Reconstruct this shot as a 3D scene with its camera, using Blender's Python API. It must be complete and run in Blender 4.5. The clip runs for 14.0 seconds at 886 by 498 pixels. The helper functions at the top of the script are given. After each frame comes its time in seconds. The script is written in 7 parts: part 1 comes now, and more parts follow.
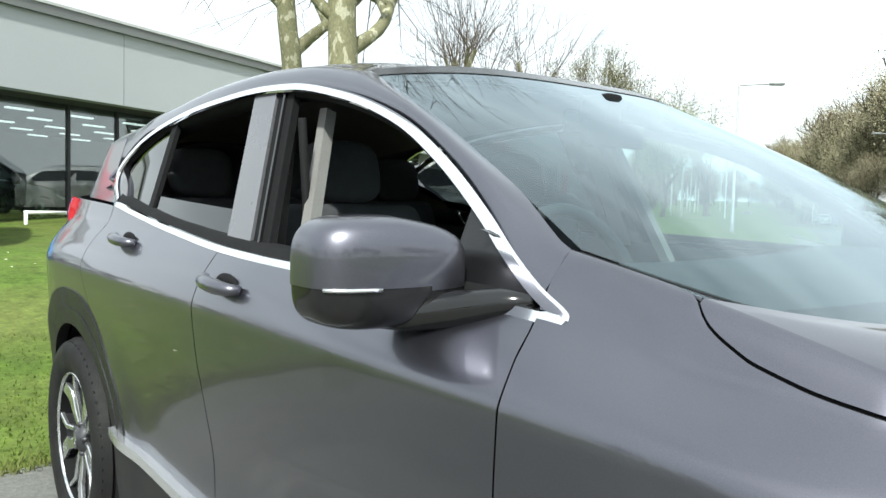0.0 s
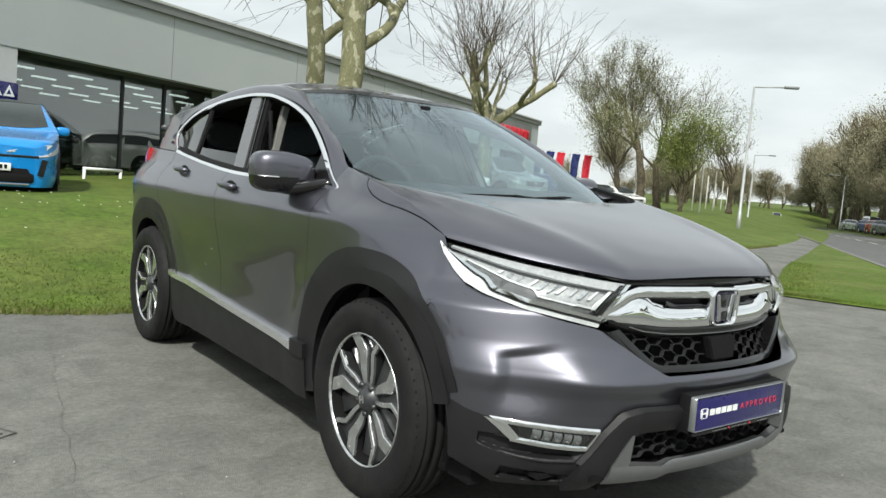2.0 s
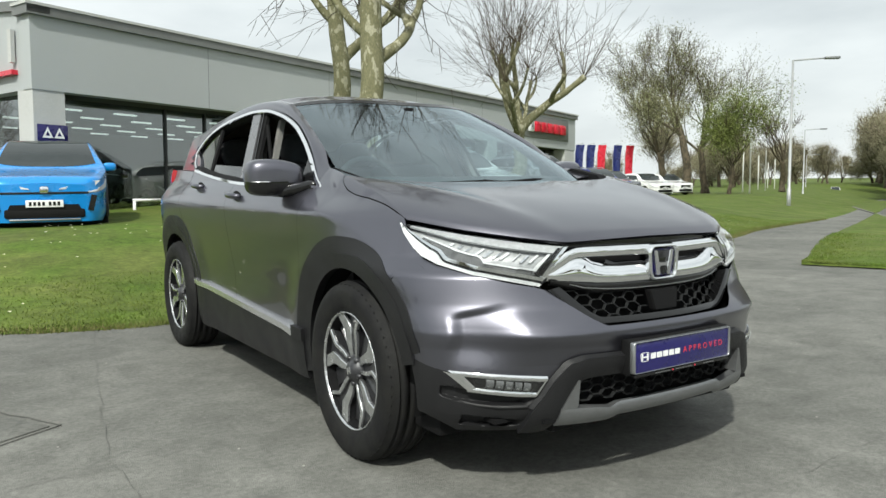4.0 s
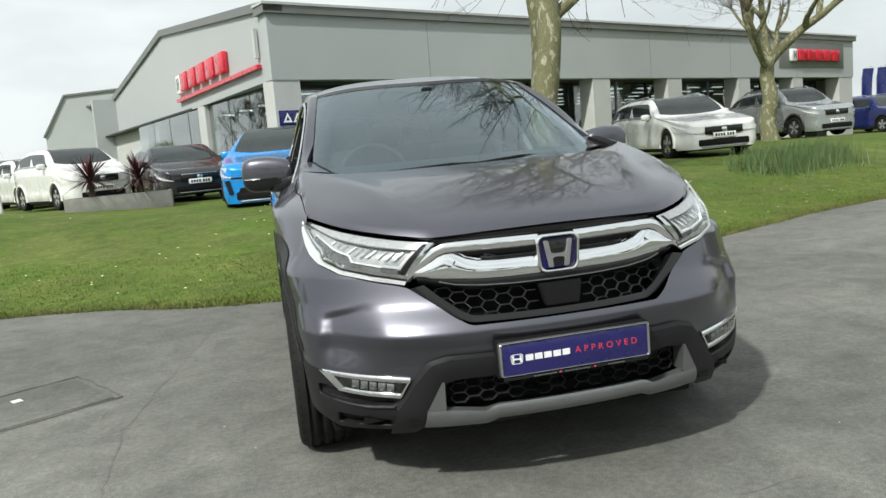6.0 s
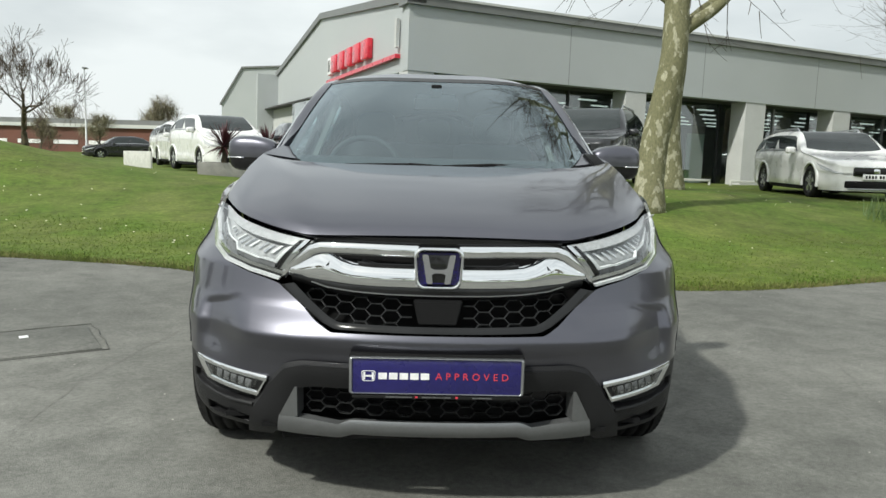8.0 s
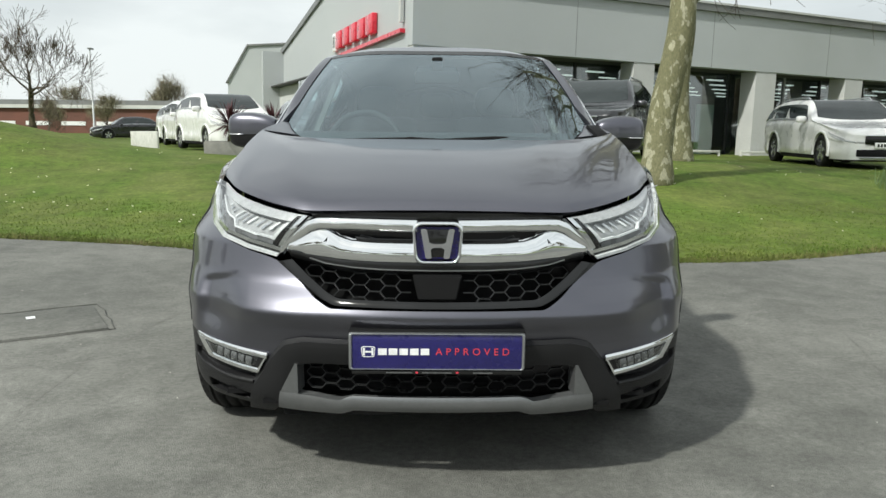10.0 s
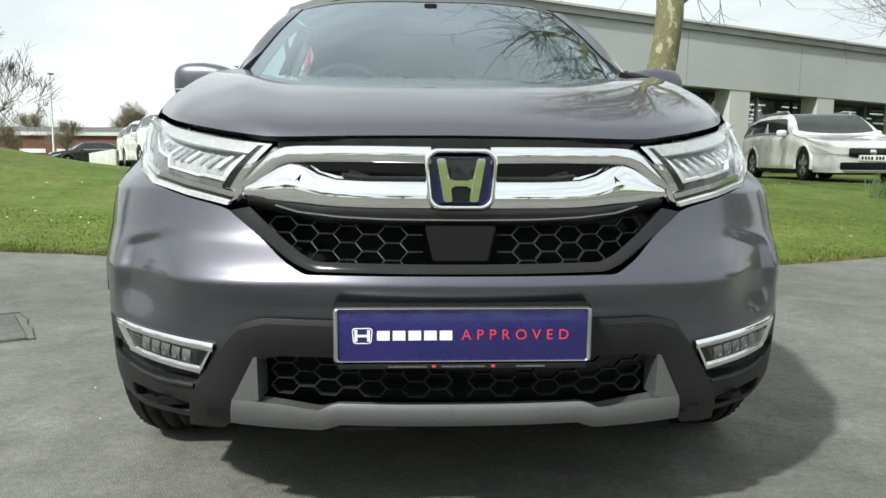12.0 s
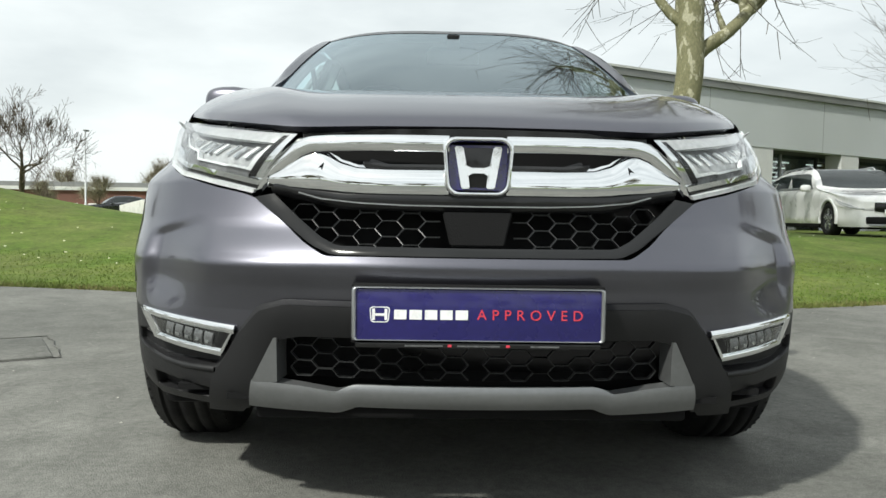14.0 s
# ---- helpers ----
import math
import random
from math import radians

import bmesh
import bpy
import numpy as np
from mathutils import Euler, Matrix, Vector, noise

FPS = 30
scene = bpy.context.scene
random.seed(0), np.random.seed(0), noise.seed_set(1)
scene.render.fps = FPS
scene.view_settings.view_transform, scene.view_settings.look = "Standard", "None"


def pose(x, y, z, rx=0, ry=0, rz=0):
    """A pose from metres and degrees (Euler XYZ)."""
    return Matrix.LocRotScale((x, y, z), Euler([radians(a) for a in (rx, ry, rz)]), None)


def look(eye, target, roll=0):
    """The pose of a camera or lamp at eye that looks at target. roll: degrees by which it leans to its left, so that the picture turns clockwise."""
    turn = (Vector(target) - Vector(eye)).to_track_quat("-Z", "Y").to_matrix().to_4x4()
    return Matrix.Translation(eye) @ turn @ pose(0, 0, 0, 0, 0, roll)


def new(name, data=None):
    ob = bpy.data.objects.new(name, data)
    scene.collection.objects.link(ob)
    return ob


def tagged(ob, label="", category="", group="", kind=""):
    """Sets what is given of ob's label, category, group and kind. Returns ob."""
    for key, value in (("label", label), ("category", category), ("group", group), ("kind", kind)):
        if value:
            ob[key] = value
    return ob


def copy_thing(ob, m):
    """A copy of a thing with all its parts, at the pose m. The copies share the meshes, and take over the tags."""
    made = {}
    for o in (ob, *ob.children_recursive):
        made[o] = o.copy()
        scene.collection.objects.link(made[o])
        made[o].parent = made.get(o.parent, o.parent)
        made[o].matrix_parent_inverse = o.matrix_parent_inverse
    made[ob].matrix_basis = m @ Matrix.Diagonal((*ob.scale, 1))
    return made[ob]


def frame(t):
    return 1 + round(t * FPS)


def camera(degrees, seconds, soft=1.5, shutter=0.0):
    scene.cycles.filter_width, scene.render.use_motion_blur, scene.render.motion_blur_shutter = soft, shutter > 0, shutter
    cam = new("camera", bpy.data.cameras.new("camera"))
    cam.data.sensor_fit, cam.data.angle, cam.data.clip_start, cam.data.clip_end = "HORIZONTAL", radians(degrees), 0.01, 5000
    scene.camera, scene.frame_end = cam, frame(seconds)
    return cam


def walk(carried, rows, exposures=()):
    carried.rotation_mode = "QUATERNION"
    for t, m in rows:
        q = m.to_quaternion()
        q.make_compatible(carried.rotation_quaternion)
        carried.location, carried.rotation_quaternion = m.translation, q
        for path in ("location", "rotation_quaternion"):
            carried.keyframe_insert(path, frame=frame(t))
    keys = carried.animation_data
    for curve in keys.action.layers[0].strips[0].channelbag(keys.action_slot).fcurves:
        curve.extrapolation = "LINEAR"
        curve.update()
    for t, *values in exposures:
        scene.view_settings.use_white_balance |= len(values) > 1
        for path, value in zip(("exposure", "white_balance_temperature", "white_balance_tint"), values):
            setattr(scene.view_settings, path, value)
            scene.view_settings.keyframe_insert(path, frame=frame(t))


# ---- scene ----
cam = camera(60.5, 14.0)
PATH = [
    (0, (-1.611, 0.682, 1.275), (-0.341, 2.22, 1.13), 1.3),
    (0.5, (-1.799, 0.073, 1.254), (-0.556, 1.622, 1.018), 2.2),
    (1, (-2.034, -0.528, 1.232), (-0.797, 1.027, 0.999), 3.2),
    (1.5, (-2.222, -0.962, 1.239), (-0.948, 0.562, 1.005), 3.4),
    (2, (-2.337, -1.361, 1.186), (-1.13, 0.223, 0.996), 4.5),
    (2.5, (-2.444, -1.546, 1.101), (-1.226, 0.029, 0.907), 3.6),
    (2.7, (-2.459, -1.581, 1.089), (-1.256, 0.005, 0.899), 2.6),
    (4.8, (-1.891, -2.079, 1.164), (-0.957, -0.324, 0.941), -3.3),
    (5, (-1.77, -2.153, 1.173), (-0.915, -0.362, 0.929), -4.0),
    (5.5, (-1.397, -2.22, 1.209), (-0.691, -0.361, 0.993), -4.8),
    (6, (-0.927, -2.314, 1.207), (-0.502, -0.378, 0.941), -5.3),
    (6.5, (-0.556, -2.269, 1.176), (-0.25, -0.31, 0.911), -4.3),
    (7, (-0.248, -2.21, 1.188), (-0.133, -0.235, 0.894), -2.2),
    (7.5, (-0.074, -2.233, 1.178), (-0.052, -0.252, 0.903), 0.5),
    (8, (-0.048, -2.255, 1.178), (0.002, -0.271, 0.927), 1.5),
    (8.2, (-0.047, -2.259, 1.173), (0.007, -0.278, 0.902), 0.9),
    (10.3, (-0.012, -2.211, 1.169), (0.009, -0.238, 0.845), 0.7),
    (10.5, (-0.048, -2.145, 1.167), (-0.012, -0.173, 0.833), 1.3),
    (11, (-0.129, -1.815, 1.124), (0.06, 0.145, 0.772), -0.6),
    (11.5, (-0.135, -1.593, 1.048), (0.038, 0.369, 0.703), 1.1),
    (12, (-0.127, -1.537, 0.863), (-0.019, 0.446, 0.625), 0.4),
    (12.5, (-0.125, -1.605, 0.716), (-0.037, 0.393, 0.661), 0.7),
    (13, (-0.131, -1.59, 0.722), (-0.061, 0.406, 0.626), 0.7),
    (13.5, (-0.125, -1.588, 0.714), (-0.059, 0.409, 0.622), 0.9),
    (14, (-0.115, -1.591, 0.706), (-0.068, 0.407, 0.621), 0.9),
]
EXPOSE = [(0.0, 0.95, 6050, 3), (0.5, 0.62, 6050, 4), (1.0, 0.42, 6150, 4), (1.5, 0.30, 6250, 4), (2.5, 0.32, 6300, 4), (5.0, 0.27, 6280, 4), (8.2, 0.20, 6280, 4), (10.5, 0.24, 6280, 4), (11.5, 0.38, 6280, 4), (12.0, 0.47, 6280, 4), (12.5, 0.38, 6300, 4), (14.0, 0.36, 6300, 4)]
walk(cam, [(t, look(eye, target, roll)) for t, eye, target, roll in PATH], EXPOSE)

# ---- light ----
SUN_FROM = Vector((-0.75, -0.70, 1.03)).normalized()
world = bpy.data.worlds.new("sky")
scene.world = world
world.use_nodes = True
wn = world.node_tree
for n in list(wn.nodes):
    wn.nodes.remove(n)
w_out = wn.nodes.new("ShaderNodeOutputWorld")
w_bg = wn.nodes.new("ShaderNodeBackground")
w_sky = wn.nodes.new("ShaderNodeTexSky")
w_sky.sky_type = "NISHITA"
w_sky.sun_disc = False
w_sky.sun_elevation = math.asin(SUN_FROM.z)
w_sky.sun_rotation = math.atan2(SUN_FROM.x, SUN_FROM.y)
w_sky.dust_density = 4.0
w_dim = wn.nodes.new("ShaderNodeMixRGB")
w_dim.blend_type, w_dim.inputs[0].default_value, w_dim.inputs[2].default_value = "MULTIPLY", 1.0, (0.10, 0.10, 0.10, 1)
w_tc = wn.nodes.new("ShaderNodeTexCoord")
w_map = wn.nodes.new("ShaderNodeMapping")
w_map.inputs["Scale"].default_value = (1.6, 1.6, 5.0)
w_noise = wn.nodes.new("ShaderNodeTexNoise")
w_noise.inputs["Scale"].default_value, w_noise.inputs["Detail"].default_value = 1.7, 6.0
w_ramp = wn.nodes.new("ShaderNodeValToRGB")
w_ramp.color_ramp.elements[0].position, w_ramp.color_ramp.elements[0].color = 0.30, (0.66, 0.68, 0.69, 1)
w_ramp.color_ramp.elements[1].position, w_ramp.color_ramp.elements[1].color = 0.62, (0.95, 0.955, 0.95, 1)
w_mix = wn.nodes.new("ShaderNodeMixRGB")
w_mix.inputs[0].default_value = 0.90
wn.links.new(w_sky.outputs[0], w_dim.inputs[1])
wn.links.new(w_tc.outputs["Generated"], w_map.inputs[0])
wn.links.new(w_map.outputs[0], w_noise.inputs[0])
wn.links.new(w_noise.outputs[0], w_ramp.inputs[0])
wn.links.new(w_dim.outputs[0], w_mix.inputs[1])
wn.links.new(w_ramp.outputs[0], w_mix.inputs[2])
wn.links.new(w_mix.outputs[0], w_bg.inputs[0])
wn.links.new(w_bg.outputs[0], w_out.inputs[0])
w_bg.inputs[1].default_value = 0.92
sun = new("sun", bpy.data.lights.new("sun", "SUN"))
sun.data.energy, sun.data.angle, sun.data.color = 3.6, radians(2.5), (1.0, 0.95, 0.87)
sun.matrix_world = look(SUN_FROM * 60, (0, 0, 0))


# ---- materials ----
def mat(name, color, rough=0.5, metal=0.0, color2=None, scale=6.0, bump=0.0, bscale=80.0, coat=0.0, fine=0.12, rvar=0.08,
        spec=0.5, piece=0.0, stretch=(1, 1, 1), sheen=0.0):
    m = bpy.data.materials.new(name)
    m.use_nodes = True
    nt = m.node_tree
    b = nt.nodes["Principled BSDF"]
    tc = nt.nodes.new("ShaderNodeTexCoord")
    mp = nt.nodes.new("ShaderNodeMapping")
    mp.inputs["Scale"].default_value = stretch
    nt.links.new(tc.outputs["Object"], mp.inputs[0])
    n1 = nt.nodes.new("ShaderNodeTexNoise")
    n1.inputs["Scale"].default_value, n1.inputs["Detail"].default_value = scale, 5.0
    n2 = nt.nodes.new("ShaderNodeTexNoise")
    n2.inputs["Scale"].default_value, n2.inputs["Detail"].default_value = bscale, 3.0
    nt.links.new(mp.outputs[0], n1.inputs[0])
    nt.links.new(mp.outputs[0], n2.inputs[0])
    ramp = nt.nodes.new("ShaderNodeValToRGB")
    ramp.color_ramp.elements[0].position, ramp.color_ramp.elements[1].position = 0.35, 0.66
    c2 = color2 or tuple(c * 0.82 for c in color)
    ramp.color_ramp.elements[0].color, ramp.color_ramp.elements[1].color = (*c2, 1), (*color, 1)
    nt.links.new(n1.outputs[0], ramp.inputs[0])
    mul = nt.nodes.new("ShaderNodeMapRange")
    mul.inputs[1].default_value, mul.inputs[2].default_value = 0.3, 0.7
    mul.inputs[3].default_value, mul.inputs[4].default_value = 1 - fine, 1 + fine
    nt.links.new(n2.outputs[0], mul.inputs[0])
    val = nt.nodes.new("ShaderNodeVectorMath")
    val.operation = "SCALE"
    nt.links.new(ramp.outputs[0], val.inputs[0])
    if piece:
        oi = nt.nodes.new("ShaderNodeObjectInfo")
        pr = nt.nodes.new("ShaderNodeMapRange")
        pr.inputs[3].default_value, pr.inputs[4].default_value = 1 - piece, 1 + piece
        nt.links.new(oi.outputs["Random"], pr.inputs[0])
        pm = nt.nodes.new("ShaderNodeMath")
        pm.operation = "MULTIPLY"
        nt.links.new(mul.outputs[0], pm.inputs[0])
        nt.links.new(pr.outputs[0], pm.inputs[1])
        nt.links.new(pm.outputs[0], val.inputs[3])
    else:
        nt.links.new(mul.outputs[0], val.inputs[3])
    nt.links.new(val.outputs[0], b.inputs["Base Color"])
    rr = nt.nodes.new("ShaderNodeMapRange")
    rr.inputs[1].default_value, rr.inputs[2].default_value = 0.3, 0.7
    rr.inputs[3].default_value, rr.inputs[4].default_value = max(0.0, rough - rvar), min(1.0, rough + rvar)
    nt.links.new(n1.outputs[0], rr.inputs[0])
    nt.links.new(rr.outputs[0], b.inputs["Roughness"])
    b.inputs["Metallic"].default_value = metal
    b.inputs["Specular IOR Level"].default_value = spec
    if coat:
        b.inputs["Coat Weight"].default_value, b.inputs["Coat Roughness"].default_value = coat, 0.03
    if bump:
        bp = nt.nodes.new("ShaderNodeBump")
        bp.inputs["Strength"].default_value, bp.inputs["Distance"].default_value = bump, 0.01
        nt.links.new(n2.outputs[0], bp.inputs["Height"])
        nt.links.new(bp.outputs[0], b.inputs["Normal"])
    return m


def glass(name, color=(0.9, 0.95, 0.94), through_part=0.85, rough=0.0, r0=0.05, power=4.5, tint=(1, 1, 1)):
    """Thin tinted glass: part clear, part mirror, more of a mirror at grazing angles."""
    m = bpy.data.materials.new(name)
    m.use_nodes = True
    nt = m.node_tree
    for n in list(nt.nodes):
        nt.nodes.remove(n)
    out = nt.nodes.new("ShaderNodeOutputMaterial")
    tr = nt.nodes.new("ShaderNodeBsdfTransparent")
    tr.inputs[0].default_value = (*[c * through_part for c in color], 1)
    gl = nt.nodes.new("ShaderNodeBsdfGlossy")
    gl.inputs["Roughness"].default_value = rough
    gl.inputs[0].default_value = (*tint, 1)
    lw = nt.nodes.new("ShaderNodeLayerWeight")
    lw.inputs[0].default_value = 0.5
    pw = nt.nodes.new("ShaderNodeMath")
    pw.operation = "POWER"
    pw.inputs[1].default_value = power
    mr = nt.nodes.new("ShaderNodeMapRange")
    mr.inputs[3].default_value = r0
    mx = nt.nodes.new("ShaderNodeMixShader")
    nt.links.new(lw.outputs["Facing"], pw.inputs[0])
    nt.links.new(pw.outputs[0], mr.inputs[0])
    nt.links.new(mr.outputs[0], mx.inputs[0])
    nt.links.new(tr.outputs[0], mx.inputs[1])
    nt.links.new(gl.outputs[0], mx.inputs[2])
    nt.links.new(mx.outputs[0], out.inputs[0])
    return m


def emit(name, color, strength):
    m = bpy.data.materials.new(name)
    m.use_nodes = True
    b = m.node_tree.nodes["Principled BSDF"]
    b.inputs["Base Color"].default_value = (*color, 1)
    b.inputs["Emission Color"].default_value = (*color, 1)
    b.inputs["Emission Strength"].default_value = strength
    return m


PAINT = mat("grey metallic paint", (0.130, 0.129, 0.154), 0.37, 0.97, (0.122, 0.121, 0.145), 3, 0.0, 900, coat=0.9, fine=0.10, rvar=0.02)
CHROME = mat("chrome", (0.90, 0.91, 0.92), 0.05, 1.0, (0.87, 0.88, 0.89), 5, rvar=0.02, fine=0.01)
BRIGHT = mat("brushed bright trim", (0.80, 0.81, 0.82), 0.22, 0.85, (0.76, 0.77, 0.78), 9, fine=0.02, rvar=0.03)
SATIN = mat("satin silver trim", (0.44, 0.45, 0.46), 0.30, 0.9, (0.42, 0.43, 0.44), 9, fine=0.03, rvar=0.03)
SKID = mat("dull silver paint", (0.23, 0.235, 0.24), 0.34, 0.75, (0.21, 0.215, 0.22), 9, fine=0.04, rvar=0.03)
CLAD = mat("dark grey textured plastic", (0.014, 0.014, 0.015), 0.46, 0, (0.011, 0.011, 0.012), 7, 0.15, 700, spec=0.32)
BLACK = mat("gloss black plastic", (0.010, 0.010, 0.011), 0.16, 0, (0.008, 0.008, 0.008), 8, fine=0.05)
MATTE = mat("matt black rubber", (0.007, 0.007, 0.0075), 0.8, 0, (0.005, 0.005, 0.0055), 14, 0.15, 300, spec=0.2)
TYRE = mat("worn tyre rubber", (0.009, 0.009, 0.010), 0.7, 0, (0.014, 0.014, 0.013), 11, 0.2, 160, spec=0.22)
ALLOY = mat("machined alloy", (0.72, 0.73, 0.74), 0.22, 0.9, (0.52, 0.53, 0.54), 22, 0.05, 220)
ALLOY_DARK = mat("dark painted alloy", (0.045, 0.046, 0.050), 0.35, 0.4, (0.035, 0.035, 0.038), 14, coat=0.4)
BRAKE = mat("brake disc steel", (0.30, 0.29, 0.28), 0.4, 0.9, (0.20, 0.17, 0.15), 30)
CLOTH = mat("grey seat fabric", (0.050, 0.050, 0.054), 0.9, 0, (0.036, 0.036, 0.040), 30, 0.4, 420)
DASH = mat("dark dashboard plastic", (0.020, 0.021, 0.023), 0.65, 0, (0.015, 0.016, 0.017), 12, 0.15, 300)
TRIM = mat("pale grey pillar trim", (0.20, 0.195, 0.185), 0.7, 0, (0.17, 0.165, 0.155), 9, 0.15, 300)
REFLECT = mat("lamp reflector", (0.78, 0.79, 0.80), 0.14, 0.95, (0.62, 0.63, 0.64), 34, 0.06, 60)
LAMP_GREY = mat("lamp housing grey", (0.42, 0.43, 0.44), 0.36, 0.1, (0.37, 0.38, 0.39), 40)
LAMP_SHELF = mat("lamp shelf grey", (0.13, 0.132, 0.135), 0.3, 0.2, (0.10, 0.102, 0.105), 30)
WHITE_LENS = mat("milky white lamp lens", (0.74, 0.76, 0.77), 0.14, 0, (0.66, 0.68, 0.70), 16, coat=0.6)
RED_LENS = mat("red lamp lens", (0.50, 0.02, 0.025), 0.12, 0, (0.38, 0.012, 0.016), 16, coat=0.8)
PLATE_BLUE = mat("royal blue plate", (0.014, 0.011, 0.105), 0.28, 0, (0.012, 0.010, 0.095), 9, coat=0.4)
EMBLEM_BLUE = mat("deep blue badge enamel", (0.010, 0.006, 0.10), 0.12, 0, (0.006, 0.004, 0.06), 9, coat=1.0)
WHITE = mat("white vinyl", (0.82, 0.82, 0.82), 0.4, 0, (0.78, 0.78, 0.78), 9)
RED_PRINT = mat("red print", (0.62, 0.05, 0.08), 0.4, 0, (0.56, 0.04, 0.07), 9)
SCREEN = glass("tinted windscreen glass", (0.60, 0.82, 0.84), 0.86, 0.0, 0.14, 3.4, (0.84, 0.95, 1.0))
SIDE_GLASS = glass("privacy side glass", (0.5, 0.55, 0.55), 0.45, 0.0, 0.05)
LENS = glass("clear lamp lens", (0.97, 0.98, 0.98), 0.97, 0.0, 0.03)
SHOP_GLASS = glass("showroom glass", (0.80, 0.88, 0.86), 0.85, 0.0, 0.13, 3.2)
CAR_GLASS = mat("dark car glass", (0.030, 0.037, 0.038), 0.04, 0, (0.024, 0.030, 0.031), 4, rvar=0.02, spec=0.6)


# ---- building helpers ----
def ss(t):
    t = min(1.0, max(0.0, t))
    return t * t * (3 - 2 * t)


def curve(*pts):
    """A smooth function through points (a, b), flat beyond its ends."""
    xs, ys = [p[0] for p in pts], [p[1] for p in pts]
    k = len(pts)
    m = []
    for i in range(k):
        if i in (0, k - 1):
            j = 0 if i == 0 else k - 2
            m.append((ys[j + 1] - ys[j]) / (xs[j + 1] - xs[j]))
        else:
            d0, d1 = (ys[i] - ys[i - 1]) / (xs[i] - xs[i - 1]), (ys[i + 1] - ys[i]) / (xs[i + 1] - xs[i])
            m.append(0.0 if d0 * d1 <= 0 else 2 * d0 * d1 / (d0 + d1))

    def f(x):
        if x <= xs[0]:
            return ys[0]
        if x >= xs[-1]:
            return ys[-1]
        i = next(j for j in range(k - 1) if x <= xs[j + 1])
        h = xs[i + 1] - xs[i]
        t = (x - xs[i]) / h
        return ((2 * t ** 3 - 3 * t * t + 1) * ys[i] + (t ** 3 - 2 * t * t + t) * h * m[i]
                + (3 * t * t - 2 * t ** 3) * ys[i + 1] + (t ** 3 - t * t) * h * m[i + 1])
    return f


def line2(pts):
    """A function of 0..1 along a polyline, by its length."""
    acc = [0.0]
    for a, b in zip(pts, pts[1:]):
        acc.append(acc[-1] + math.dist(a, b))

    def f(t):
        s = t * acc[-1]
        for i in range(len(pts) - 1):
            if s <= acc[i + 1] + 1e-9:
                r = (s - acc[i]) / max(1e-9, acc[i + 1] - acc[i])
                return tuple(p + (q - p) * r for p, q in zip(pts[i], pts[i + 1]))
        return pts[-1]
    return f


def sharpen(bm, deg=38):
    lim = radians(deg)
    for f in bm.faces:
        f.smooth = True
    for e in bm.edges:
        if len(e.link_faces) == 2 and e.calc_face_angle(0) > lim:
            e.smooth = False


def part(name, bm, material, parent=None, label="", sharp=38, m=None):
    """Links a bmesh as one mesh object, under a thing where one is given."""
    if sharp:
        sharpen(bm, sharp)
    me = bpy.data.meshes.new(name)
    bm.to_mesh(me)
    bm.free()
    me.materials.append(material)
    ob = new(name, me)
    if parent:
        ob.parent = parent
    if m:
        ob.matrix_basis = m
    if label:
        tagged(ob, label)
    return ob


def thing(name, label, category, m=None, group="", kind=""):
    ob = new(name)
    if m:
        ob.matrix_basis = m
    return tagged(ob, label, category, group, kind)


def grid(fn, nu, nv, keep=None):
    """A sheet of quads; fn(u, v) with both 0..1 gives its points."""
    bm = bmesh.new()
    vs = [[bm.verts.new(fn(i / nu, j / nv)) for j in range(nv + 1)] for i in range(nu + 1)]
    for i in range(nu):
        for j in range(nv):
            q = (vs[i][j], vs[i + 1][j], vs[i + 1][j + 1], vs[i][j + 1])
            if keep is None or keep(sum((v.co for v in q), Vector()) / 4):
                bm.faces.new(q)
    if keep:
        bmesh.ops.delete(bm, geom=[v for v in bm.verts if not v.link_faces], context="VERTS")
    return bm


def slab(fn, nu, nv, off=0.0, thick=0.02, bm=None):
    """A sheet with thickness: fn(u, v) gives the outer points, pushed out by off and walled back by thick along the normal."""
    bm = bm or bmesh.new()
    pts = [[Vector(fn(i / nu, j / nv)) for j in range(nv + 1)] for i in range(nu + 1)]
    nrm = []
    for i in range(nu + 1):
        row = []
        for j in range(nv + 1):
            a = pts[min(i + 1, nu)][j] - pts[max(i - 1, 0)][j]
            b = pts[i][min(j + 1, nv)] - pts[i][max(j - 1, 0)]
            n = a.cross(b)
            if n.length < 1e-10:
                n = row[-1] if row else Vector((0, -1, 0))
            row.append(n.normalized())
        nrm.append(row)
    flip = -1 if nrm[nu // 2][nv // 2].dot(slab.out) < 0 else 1
    top = [[bm.verts.new(pts[i][j] + nrm[i][j] * flip * off) for j in range(nv + 1)] for i in range(nu + 1)]
    bot = [[bm.verts.new(pts[i][j] + nrm[i][j] * flip * (off - thick)) for j in range(nv + 1)] for i in range(nu + 1)]
    fs = []
    for i in range(nu):
        for j in range(nv):
            fs.append(bm.faces.new((top[i][j], top[i + 1][j], top[i + 1][j + 1], top[i][j + 1])))
            fs.append(bm.faces.new((bot[i][j], bot[i][j + 1], bot[i + 1][j + 1], bot[i + 1][j])))
    for i in range(nu):
        for j in (0, nv):
            fs.append(bm.faces.new((top[i][j], top[i + 1][j], bot[i + 1][j], bot[i][j])))
    for j in range(nv):
        for i in (0, nu):
            fs.append(bm.faces.new((top[i][j], top[i][j + 1], bot[i][j + 1], bot[i][j])))
    bmesh.ops.recalc_face_normals(bm, faces=fs)
    return bm


slab.out = Vector((0, -1, 0))


